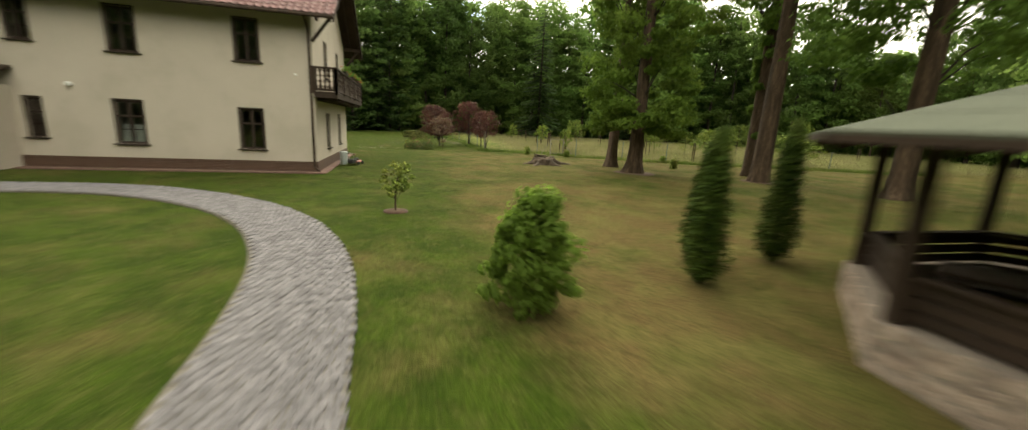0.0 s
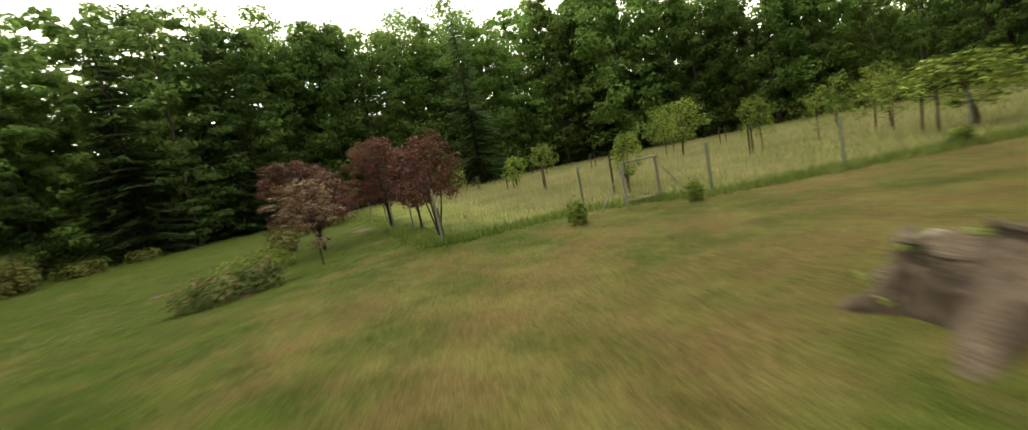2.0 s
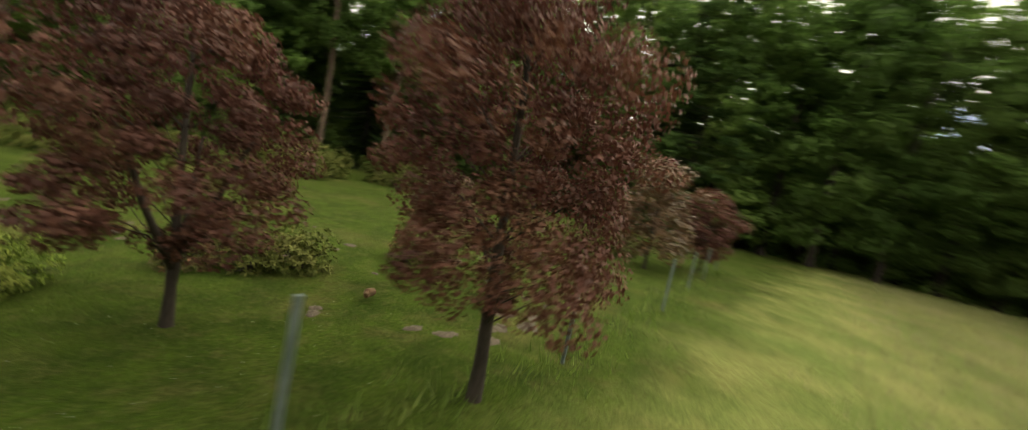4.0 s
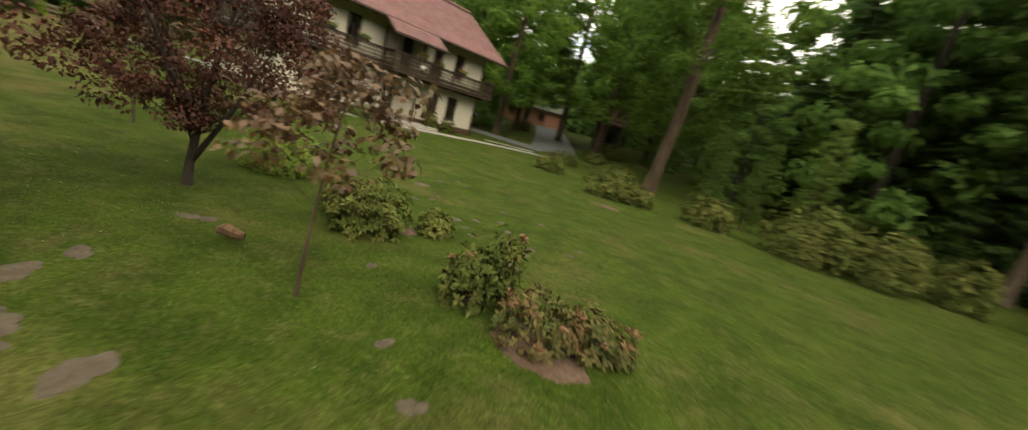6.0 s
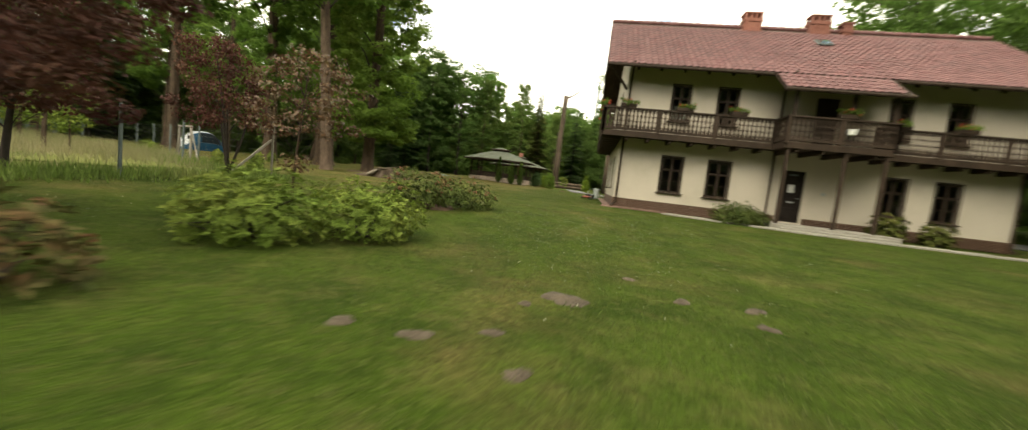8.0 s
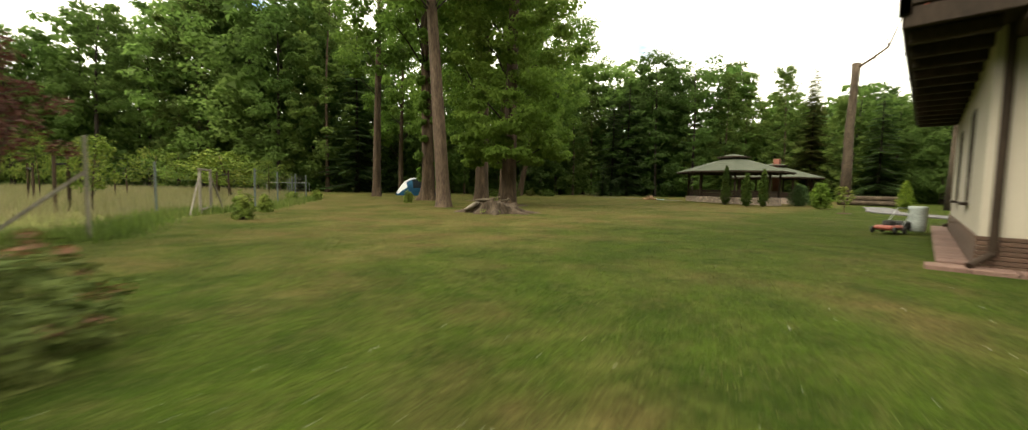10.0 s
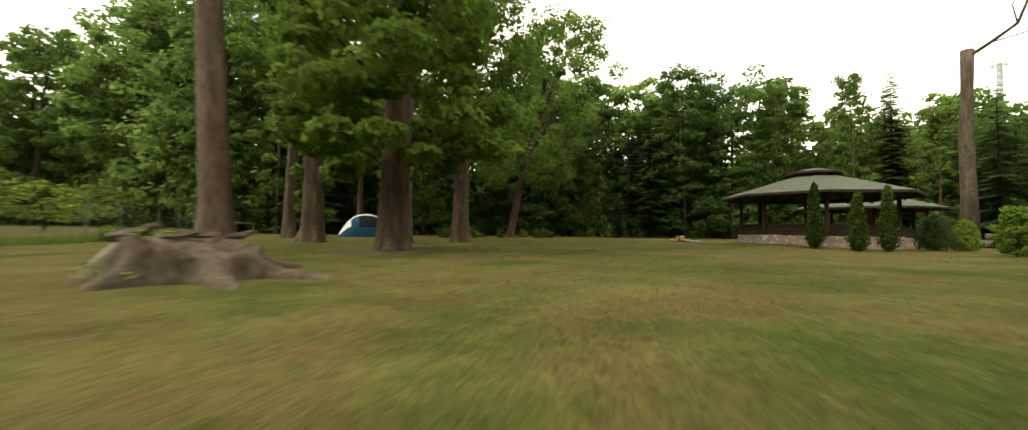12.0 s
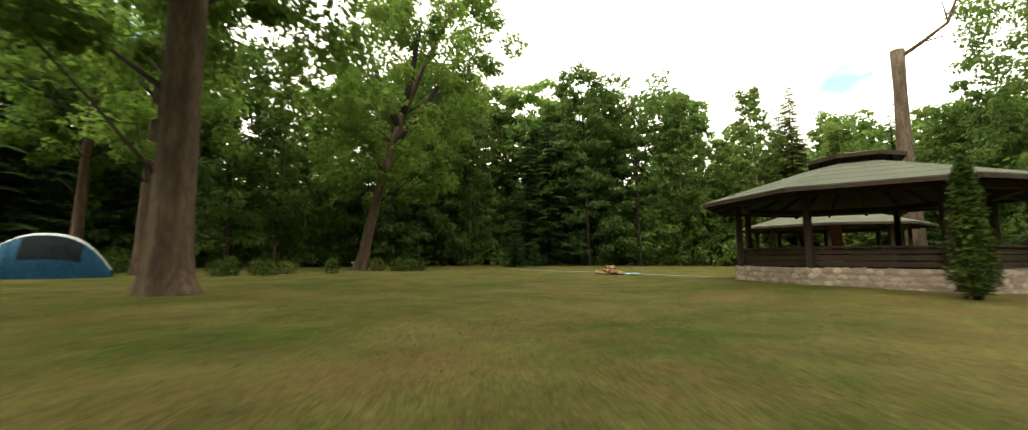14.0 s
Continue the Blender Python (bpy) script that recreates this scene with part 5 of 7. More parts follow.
kinds.append(conifer("larch_tree", "tall thin larch with sparse feathery branches", 41, 25.5, 0.2, 4, 2.5, 62, M_LARCH, M_BARK, "wood trees", density=1.5, at=pose(-61.7, -32.6, 0)))
for k in range(2):
    kinds.append(broadleaf("forest_tree", "broad-leaved tree deep in the dense wood", 46 + k, 18 + k, 0.2, 2.4, 4.6, 84, 40, 0.6, M_FOREST, M_BARK_DARK, bend=0.7, clump_r=0.27, full=0.3, wide=0.8, flat=0.5, shell=0.4, shape=0.5, at=pose(60 + 6 * k, 20 - 9 * k, 0), **WOOD))
# layered trees whose leaf colour already holds the wood's shade
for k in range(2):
    kinds.append(broadleaf("forest_tree", "layered tree at the wood edge, shade painted into its leaves", 52 + k, 19 + k, 0.2, 0.7, 4.4, 130, 60, 0.37, M_PAINTED_SHADE, M_BARK_DARK, bend=0.6, clump_r=0.27, full=0.35, wide=0.8, flat=0.32, shell=0.3, shape=0.4, at=pose(29.5 + 16 * k, 24.5 - 6.5 * k, 0), **WOOD))
TALL_AS = (17, 19, 15, 20, 18, 19, 17, 25.5, 18, 19, 19, 20)
copy_thing(kinds[6], pose(51.2, -28.5, 0, 0, 0, 70) @ Matrix.Scale(1.5, 4))
copy_thing(kinds[1], pose(-52.5, 1.8, 0, 0, 0, 40) @ Matrix.Diagonal((0.9, 0.9, 1.05, 1)))
fr = random.Random(5)
# the wood's edge all round: x, y and the height of the trees that stand there
STAND = [(17, 24, 23), (26, 22.5, 25), (34, 22, 25), (42, 17, 23.5), (48, 11, 23), (54, 4, 22.5), (62, -5, 25.5), (68, -22, 26), (66, -42, 27), (57, -60, 28), (42, -76, 24), (22, -86, 17), (2, -78, 24), (-5, -64, 27), (-8, -55, 25), (-17, -50, 17), (-27, -47, 14), (-37, -43, 18), (-48, -35, 20), (-55, -24, 19), (-58, -9, 14), (-57, 6, 15), (-50, 20, 19), (-37, 30, 21), (-31, 40, 21), (-34, 62, 21), (-20, 78, 21), (2, 68, 20), (13, 42, 20), (16, 26, 21)]
EDGE = [(x, y) for x, y, h in STAND]


def outward(p, q):
    d = Vector((q[0] - p[0], q[1] - p[1], 0)).normalized()
    n = Vector((-d.y, d.x, 0))
    return n if n.dot(Vector((p[0] + 2, p[1] + 10, 0))) >= 0 else -n


taken = [(k.matrix_basis.translation.x, k.matrix_basis.translation.y) for k in kinds] + [(14.3, 17.4), (30.9, 20.4), (36, 19)]
for row, (step, off) in enumerate(((4.3, 0.0), (5.0, 4.5), (4.6, 9.0))):
    for (px, py, ph), (qx, qy, qh) in zip(STAND, STAND[1:]):
        if row == 2 and not (px < -30 and -50 < py < 12) or row == 1 and px < -20 and py > 12:
            continue
        n = outward((px, py), (qx, qy))
        ln = math.hypot(qx - px, qy - py)
        cnt = max(1, round(ln / (step * (1.2 if py < -40 and px > 0 else 0.85 if px < -15 and py < 0 else 1))))
        for k in range(cnt):
            f = (k + fr.uniform(0.15, 0.85)) / cnt
            back = off + (4.4 if px > 20 and py > 15 else 0.0)
            x = px + (qx - px) * f + n.x * (back + fr.uniform(-1.4, 1.4))
            y = py + (qy - py) * f + n.y * (back + fr.uniform(-1.4, 1.4))
            if min(math.hypot(x - a, y - b) for a, b in taken) < 2.2:
                continue
            away = math.degrees(math.atan2(y + 4.2, x - 22.4))
            if 118 < away < 139.5 and math.hypot(x - 22.4, y + 4.2) < 62:
                continue
            if y > 40 or 97 < math.degrees(math.atan2(y + 6.3, x - 23.6)) < 110:
                continue
            taken.append((x, y))
            # dark: stretch planted mostly with the trees that have shade in their colour
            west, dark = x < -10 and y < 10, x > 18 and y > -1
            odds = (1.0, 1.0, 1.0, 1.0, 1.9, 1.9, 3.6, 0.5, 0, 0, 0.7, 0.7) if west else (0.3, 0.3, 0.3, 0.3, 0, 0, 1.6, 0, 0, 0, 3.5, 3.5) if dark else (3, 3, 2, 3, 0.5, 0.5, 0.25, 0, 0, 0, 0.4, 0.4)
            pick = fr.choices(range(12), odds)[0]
            if row and (pick < 4 or pick > 9):
                pick = 8 + pick % 2
            tall = (ph + (qh - ph) * f) * fr.choice((0.9, 0.97, 1.03, 1.08, 1.12)) * (1.1 if pick == 7 else 1.0) * (1 + 0.02 * row)
            sc = tall / TALL_AS[pick]
            wide = max(0.85, sc) * (1.1 if pick in (6, 7) else 1.0)
            copy_thing(kinds[pick], pose(x, y, 0, 0, 0, fr.uniform(0, 360)) @ Matrix.Diagonal((wide * fr.uniform(0.9, 1.2), wide * fr.uniform(0.9, 1.2), sc, 1)))
# bigger trees right beside and behind the house, and along the drive
for x, y, k, sc in ((-9, 22, 0, 1.1), (-14, 19, 3, 1.0), (-22, 26, 1, 1.0), (18.5, 20.5, 0, 0.55), (15, 31, 2, 0.6), (-17, 20, 1, 1.0), (20, 27, 1, 0.5), (-13, 27, 2, 1.0), (9, 34, 1, 0.6)):
    copy_thing(kinds[k], pose(x, y, 0, 0, 0, fr.uniform(0, 360)) @ Matrix.Scale(sc, 4))
drive_tree = broadleaf("drive_tree", "tall tree with bare lower trunk beside the drive", 45, 20, 0.32, 3.8, 4.6, 122, 108, 0.34, M_OAK, M_BARK, bend=0.8, clump_r=0.27, taper=0.4, flat=0.6, shell=0.3, full=0.3, limbs=12, corners=3, group="drive trees", at=pose(-4.2, 22.5, 0))
for x, y, sc in ((-8.5, 30.5, 1.0), (4.4, 28.0, 1.05), (11.4, 25.8, 0.95), (-2, 40, 1.0), (-15, 40, 1.1), (-20, 34, 1.0), (6, 36, 1.0), (-3.5, 32.5, 1.1), (0.5, 38.5, 1.15)):
    copy_thing(drive_tree, rooted(pose(x, y, 0, 0, 0, fr.uniform(0, 360))) @ Matrix.Scale(sc, 4))
for x, y, k, sc in ((-4, 51, 1, 1.15), (3, 49, 0, 1.2), (-10, 57, 3, 1.1), (9, 45, 2, 1.2), (-1, 60, 3, 1.15)):
    copy_thing(kinds[k], rooted(pose(x, y, 0, 0, 0, fr.uniform(0, 360))) @ Matrix.Scale(sc, 4))
for x, y, k, tall in ((20.6, 13.4, 4, 4.2), (22.8, 14.0, 5, 5.6), (18.2, 14.8, 4, 4.6)):
    copy_thing(kinds[k], pose(x, y, 0, 0, 0, fr.uniform(0, 360)) @ Matrix.Scale(tall / 18, 4))
# undergrowth and the depth of the wood
nr = np.random.default_rng(9)
cen, rr = [], []
for p, q in zip(EDGE, EDGE[1:]):
    n = outward(p, q)
    ln = math.hypot(q[0] - p[0], q[1] - p[1])
    for k in range(int(ln / (0.14 if p[0] < -15 else 0.24)) if max(p[1], q[1]) < 40 else 0):
        f = nr.random()
        o = nr.uniform(-0.6, 7)
        cen.append((p[0] + (q[0] - p[0]) * f + n.x * o, p[1] + (q[1] - p[1]) * f + n.y * o, 0.3 + (1.4 + 0.75 * max(o, 0)) * nr.random() ** 1.4))
        rr.append(nr.uniform(0.6, 1.3))
tagged(part("undergrowth", leaf_mesh("undergrowth", M_FOREST, cen, rr, 60, 0.34, nr, corners=3), M_FOREST), "dense green undergrowth along the wood's edge", "undergrowth", kind="stuff")
cen, rr = [], []
for p, q in zip(STAND, STAND[1:]):
    n = outward(p, q)
    ln = math.hypot(q[0] - p[0], q[1] - p[1])
    for k in range(int(ln / 0.13)):
        f = nr.random()
        o = nr.uniform(9, 20)
        cen.append((p[0] + (q[0] - p[0]) * f + n.x * o, p[1] + (q[1] - p[1]) * f + n.y * o, (p[2] + (q[2] - p[2]) * f) * 0.95 * nr.random() ** 0.9))
        rr.append(nr.uniform(1.6, 3.0))
tagged(part("far_woods", leaf_mesh("far_woods", M_FOREST, cen, rr, 30, 1.2, nr, corners=3), M_FOREST), "dark mass of the wood's inner trees", "woods", kind="stuff")

# the wood's far depth: a rolling, leafy ridge added behind the last trees, shade in its colour
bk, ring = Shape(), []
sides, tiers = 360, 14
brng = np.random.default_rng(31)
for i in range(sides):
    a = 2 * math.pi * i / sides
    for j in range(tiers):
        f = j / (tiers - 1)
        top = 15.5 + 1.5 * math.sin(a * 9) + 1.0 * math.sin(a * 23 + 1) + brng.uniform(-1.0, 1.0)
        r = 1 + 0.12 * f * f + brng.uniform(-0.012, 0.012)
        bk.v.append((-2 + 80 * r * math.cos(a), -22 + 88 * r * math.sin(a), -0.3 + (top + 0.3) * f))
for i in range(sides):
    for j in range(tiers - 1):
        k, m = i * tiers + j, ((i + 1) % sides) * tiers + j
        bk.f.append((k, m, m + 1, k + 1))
tagged(part("backdrop", bk, M_DEEP_SHADE, smooth=True), "added far woodland shell closing the park, wood shade painted dark green", "backdrop", kind="structure")
cen = []
for i in range(2600):
    a, f = brng.uniform(0, 2 * math.pi), brng.random()
    top = 15.5 + 1.5 * math.sin(a * 9) + 1.0 * math.sin(a * 23 + 1)
    r = 0.985 + 0.12 * f * f
    cen.append((-2 + 80 * r * math.cos(a), -22 + 88 * r * math.sin(a), top * f + 0.5))
tagged(part("far_leaves", leaf_mesh("far_leaves", M_FOREST, cen, [1.9] * len(cen), 26, 1.1, brng, corners=3), M_FOREST), "leafy crowns of the farthest trees", "woods", kind="stuff")


# ---- small trees on the lawn and by the fence ----
broadleaf("plum_tree", "purple-leaved plum tree with dark trunk on the lawn", 60, 3.9, 0.07, 1.15, 1.7, 90, 240, 0.066, M_RED, M_BARK_DARK, bend=0.2, lean=(0.03, 0.1), clump_r=0.22, flat=0.55, group="purple plums", limbs=26, full=0.25, flare=1.35, low=2, forks=((1.2, 0.35, 0.9, 2.3), (3.6, 0.7, 0.8, 2.4), (5.2, 0.9, 0.9, 2.5)), at=pose(15.9, -6.87, 0))
broadleaf("plum_tree", "large dense purple-leaved plum tree at the fence", 61, 4.4, 0.09, 1.4, 1.75, 120, 270, 0.056, M_RED, M_BARK_DARK, bend=0.3, clump_r=0.2, group="purple plums", limbs=30, full=0.25, flare=1.3, low=2, at=pose(18.0, -10.1, 0))
broadleaf("plum_tree", "purple-leaved plum with several stems behind the fence corner post", 62, 3.35, 0.05, 1.3, 1.12, 60, 100, 0.07, M_RED, M_BARK_DARK, bend=0.35, clump_r=0.27, group="purple plums", limbs=26, full=0.25, flare=1.2, forks=((0.6, 0.08, 0.45, 2.0), (2.7, 0.05, 0.5, 1.9), (4.6, 0.1, 0.4, 1.8)), at=pose(9.2, -10.35, 0))
broadleaf("plum_tree", "purple-leaved plum in the fence row", 63, 3.3, 0.06, 1.1, 0.95, 60, 85, 0.09, M_RED, M_BARK_DARK, bend=0.3, clump_r=0.27, group="purple plums", limbs=22, full=0.25, flare=1.2, at=pose(13.2, -10.6, 0))
broadleaf("plum_tree", "purple-leaved plum at the far end of the fence", 64, 3.6, 0.07, 0.7, 1.6, 60, 70, 0.14, M_RED, M_BARK_DARK, bend=0.3, clump_r=0.27, group="purple plums", limbs=20, full=0.25, flare=1.2, at=pose(34.5, -8.6, 0))
broadleaf("bronze_maple", "young maple with bronze brown leaves on a thin trunk", 65, 2.85, 0.032, 1.3, 1.25, 44, 62, 0.07, M_BRONZE, M_BARK, bend=0.15, flat=0.35, clump_r=0.25, group="young maples", limbs=26, full=0.2, flare=1.2, low=3, at=pose(11.25, -6.75, 0))
broadleaf("bronze_maple", "small bronze-leaved maple sapling leaning on the lawn", 66, 2.35, 0.023, 1.35, 0.78, 34, 40, 0.085, M_BRONZE, M_BARK, flat=0.45, bend=0.12, lean=(0.03, 0.05), clump_r=0.3, group="young maples", limbs=16, full=0.2, flare=1.1, at=pose(19.98, -6.95, 0))
broadleaf("bronze_maple", "bronze-leaved maple among the shrubs at the lawn's end", 67, 4.2, 0.07, 0.6, 1.8, 70, 70, 0.16, M_BRONZE, M_BARK_DARK, bend=0.2, clump_r=0.27, group="young maples", limbs=18, full=0.25, at=pose(30.8, -7.4, 0))
broadleaf("lawn_sapling", "young tree with pale green leaves in a ring of bark mulch", 68, 1.22, 0.026, 0.46, 0.45, 26, 30, 0.08, M_AZALEA, M_BARK, bend=0.1, clump_r=0.24, category="sapling", limbs=14, full=0.2, flare=1.1, at=pose(-16.7, -3.2, 0))
tagged(part("mulch_ring", Shape().lathe([(0.32, -0.03), (0.3, 0.02), (0.17, 0.035), (0.02, 0.04)], 18, (-16.7, -3.2, 0)), M_GRIT, smooth=True), "low ring of dark bark mulch round the sapling", "mulch")
broadleaf("hornbeam_bush", "bushy young hornbeam with bright green leaves to the ground", 69, 1.5, 0.03, 0.12, 0.56, 80, 60, 0.09, M_MAPLE, M_BARK, bend=0.05, clump_r=0.3, category="bush", limbs=20, full=0.35, flare=1.1, shape=0.3, at=pose(-22.6, -4.95, 0))
OLIVE = ((23.3, -20.2, 2.4, 0.9), (35.7, -30, 3.4, 1.7), (21.2, -33, 4.2, 2.0), (18.7, -32, 4.0, 1.7), (9.7, -27.6, 2.8, 0.95), (8.5, -30.3, 2.4, 1.2), (2.6, -29.0, 2.6, 1.8), (5.7, -30.8, 2.6, 1.7), (26.6, -39.5, 3.5, 1.7), (8.0, -17.3, 2.1, 0.6), (15, -52, 4.2, 2.0), (-0.5, -33, 2.4, 1.7), (1.8, -37, 2.6, 1.9), (30, -18, 2.3, 0.8), (12.5, -40, 3.4, 1.6))
orchard = []
for k, (x, y, h, r) in enumerate(OLIVE):
    if k < 3:
        t = broadleaf("fruit_tree", "small orchard tree with pale green crown in the meadow", 70 + k, h, 0.05, h * 0.32, r, 40, 38, 0.11, M_AZALEA, M_BARK, bend=0.25, clump_r=0.28, group="orchard trees", limbs=16, full=0.25, flare=1.2, at=pose(x, y, 0))
        orchard.append((t, h, r))
    else:
        t, h0, r0 = orchard[k % 3]
        copy_thing(t, pose(x, y, 0, 0, 0, 70 * k) @ Matrix.Diagonal((r / r0, r / r0, h / h0, 1)))


# ---- shrubs ----
def shrub(name, label, lobes, seed, material, leaf=0.12, wide=0.34, group="", blooms=None, density=1.0, category="shrub", low=-0.02):
    """A dome of leaf whorls on a fan of woody stems. Lobes: x, y, radius, height."""
    rng, nrg = random.Random(seed), np.random.default_rng(seed)
    x0, y0 = lobes[0][0], lobes[0][1]
    t = thing(name, label, category, group, at=rooted(pose(x0, y0, 0)))
    cen, axes, inner, rr, stems, tops = [], [], [], [], [], []
    for x, y, r, h in lobes:
        n = int(170 * density * max(0.35, r * (r + h)))
        for i in range(n):
            a, u = i * 2.399 + rng.uniform(-0.4, 0.4), ((i + 0.5) / n) ** 0.9
            el = math.asin(min(1.0, u))
            k = (1 + 0.1 * math.sin(a * 3 + seed) + 0.07 * math.sin(a * 7 + 5 * el)) * rng.choice((1.0, 0.97, 0.93, 0.86, 0.78, 0.66))
            out = Vector((math.cos(a) * math.cos(el), math.sin(a) * math.cos(el), math.sin(el) * r / max(h, 0.1)))
            wide_low = r * (0.82 + 0.26 * min(1.0, u * 2.2))
            p = (x - x0 + math.cos(a) * math.cos(el) ** 0.7 * wide_low * k, y - y0 + math.sin(a) * math.cos(el) ** 0.7 * wide_low * k, max(low + 0.03, math.sin(el) * h * k * 0.96 + low))
            cen.append(p)
            axes.append(tuple(out.normalized() + Vector((rng.uniform(-0.3, 0.3), rng.uniform(-0.3, 0.3), 0.55))))
            if u > 0.35 and k > 0.9:
                tops.append(p)
        for i in range(n // 5):
            a, q = rng.uniform(0, 6.28), rng.uniform(0.1, 0.7)
            inner.append((x - x0 + math.cos(a) * r * q, y - y0 + math.sin(a) * r * q, rng.uniform(0.12, 0.75) * h))
            rr.append(0.16)
        for i in range(7):
            a = i * 0.9
            s = Shape()
            c = cen[rng.randrange(len(cen) - n, len(cen))]
            st = Vector((x - x0 + 0.15 * r * math.cos(a), y - y0 + 0.15 * r * math.sin(a), -0.03))
            limb(s, rng, st, Vector(c), 0.018, 5)
            stems.append(s)
    for s in stems:
        part("stem", s, M_BARK_DARK, t)
    part("foliage", rosette_mesh("foliage", material, cen, axes, leaf, wide, 8, nrg), material, t)
    part("inner_foliage", leaf_mesh("inner_foliage", material, inner, rr, 9, leaf, nrg, wide=wide), material, t)
    if blooms:
        pick = [tops[rng.randrange(len(tops))] for _ in range(max(6, len(tops) // 4))]
        pick = [(p[0], p[1], p[2] + 0.04) for p in pick]
        tagged(part("faded_bloom", leaf_mesh("faded_bloom", blooms, pick, [0.06] * len(pick), 12, 0.05, nrg, wide=0.5), blooms, t), "rust-red faded flower heads", kind="stuff")
    return t


RH = dict(group="rhododendrons")
shrub("azalea_bush", "wide fresh green azalea bush on the lawn", [(14.3, -4.9, 0.8, 0.85), (13.05, -4.15, 0.8, 0.78)], 1, M_AZALEA, leaf=0.085, density=2.3, **RH)
shrub("rhododendron", "clipped rhododendron with rust-red faded blooms on the lawn", [(9.3, -5.05, 0.75, 0.9), (8.5, -4.15, 0.78, 0.75)], 2, M_RHODO_DARK, leaf=0.085, density=2.0, blooms=M_RHODO_RED, **RH)
shrub("rhododendron", "loose olive-green rhododendron with pale new leaves", [(18.25, -5.1, 0.66, 0.85), (17.45, -5.0, 0.42, 0.58)], 3, M_RHODO, leaf=0.12, density=1.1, **RH)
shrub("rhododendron", "low straggling rhododendron beside bare mulch", [(18.6, -4.0, 0.32, 0.42), (18.3, -3.75, 0.24, 0.36)], 4, M_RHODO, leaf=0.1, density=1.4, **RH)
shrub("rhododendron", "loose rhododendron with rusty leaves between two greener ones", [(16.7, -4.5, 0.5, 0.55), (17.3, -4.3, 0.3, 0.42)], 9, M_RHODO_WILT, leaf=0.11, density=0.9, blooms=M_RHODO_RED, **RH)
shrub("rhododendron", "sparse upright rhododendron with dark leaves", [(20.75, -5.2, 0.42, 0.72), (20.85, -4.85, 0.22, 0.98)], 5, M_RHODO, leaf=0.12, density=1.2, blooms=M_RHODO_RED, **RH)
shrub("rhododendron", "low rhododendron with reddish wilted leaves", [(21.75, -5.15, 0.52, 0.52), (22.2, -4.65, 0.48, 0.44)], 6, M_RHODO_WILT, leaf=0.11, density=1.3, blooms=M_RHODO_RED, **RH)
shrub("rhododendron", "dense double rhododendron with pale leaf tips", [(25.1, -4.45, 0.62, 0.72), (26.1, -5.3, 0.85, 0.75)], 7, M_RHODO, leaf=0.11, density=1.2, **RH)
shrub("rhododendron", "broad dark rhododendron towards the wood", [(30.3, -4.3, 1.1, 0.95), (32.2, -4.9, 1.2, 1.0)], 8, M_RHODO, leaf=0.16, **RH)
EDGE_SHRUBS = (((11.0, 10.4, 0.85, 1.0),), ((7.3, 17.8, 1.0, 1.0),), ((15.8, 8.4, 1.1, 1.35), (17.0, 8.9, 0.75, 0.95)), ((19.8, 10.0, 1.1, 1.45),), ((23.4, 9.7, 1.6, 2.2), (25.4, 10.3, 1.5, 2.1), (27.8, 11.5, 0.95, 1.8)), ((31.8, 11.4, 1.9, 2.6), (34.4, 12.4, 1.35, 1.9)), ((38.2, 10.0, 1.5, 1.3),), ((43.0, 7.6, 1.3, 1.1),), ((13.0, 15.4, 1.2, 1.2),), ((6.6, 23.9, 1.0, 1.0),), ((4.9, 29.6, 1.2, 1.6),), ((-9.0, 33.0, 0.9, 1.5),), ((38.0, 14.5, 2.2, 2.8),))
for k, lobes in enumerate(EDGE_SHRUBS):
    shrub("rhododendron", "big olive green rhododendron along the wood's edge", lobes, 20 + k, M_RHODO, leaf=0.155, density=0.66, group="wood edge shrubs")
shrub("spiraea_bush", "low dark green bush beside the entrance path", [(2.05, 4.35, 0.85, 0.82), (1.75, 5.1, 0.55, 0.6)], 40, M_RHODO_DARK, leaf=0.08, wide=0.3, density=3.4, group="house shrubs")
shrub("hydrangea", "loose leafy shrub under the ground-floor window", [(0.75, 10.1, 0.6, 1.05)], 41, M_RHODO, leaf=0.13, wide=0.6, density=0.9, group="house shrubs")
shrub("hydrangea", "small leafy shrub under the ground-floor window", [(0.8, 11.7, 0.55, 0.85)], 42, M_RHODO, leaf=0.13, wide=0.6, density=0.9, group="house shrubs")
DARK_BUSH, LOW_BUSH = "low dark conifer bush at the wood's edge", "small lime green bush at the wood's edge"
for k, (x, y, r, h, m, lab) in enumerate(((-19.3, -32.9, 0.65, 0.95, M_THUJA, DARK_BUSH), (-20.3, -31.6, 0.65, 0.85, M_THUJA, DARK_BUSH), (-21.8, -32.6, 0.5, 0.7, M_RHODO, LOW_BUSH), (-23.0, -30.8, 0.32, 0.9, M_THUJA, DARK_BUSH), (-27.5, -33.1, 0.5, 0.9, M_RHODO, LOW_BUSH), (-27.7, -31.1, 0.8, 0.95, M_THUJA, DARK_BUSH), (-29.0, -31.2, 0.5, 0.75, M_THUJA, DARK_BUSH), (-17.8, -41, 1.0, 1.3, M_THUJA, DARK_BUSH))):
    shrub("evergreen_bush", lab, [(x, y, r, h)], 60 + k, m, leaf=0.07, wide=0.4, density=2.2, group="evergreen bushes")
copy_thing(kinds[6], pose(-39.4, -31.0, 0) @ Matrix.Diagonal((0.36, 0.36, 0.27, 1)))
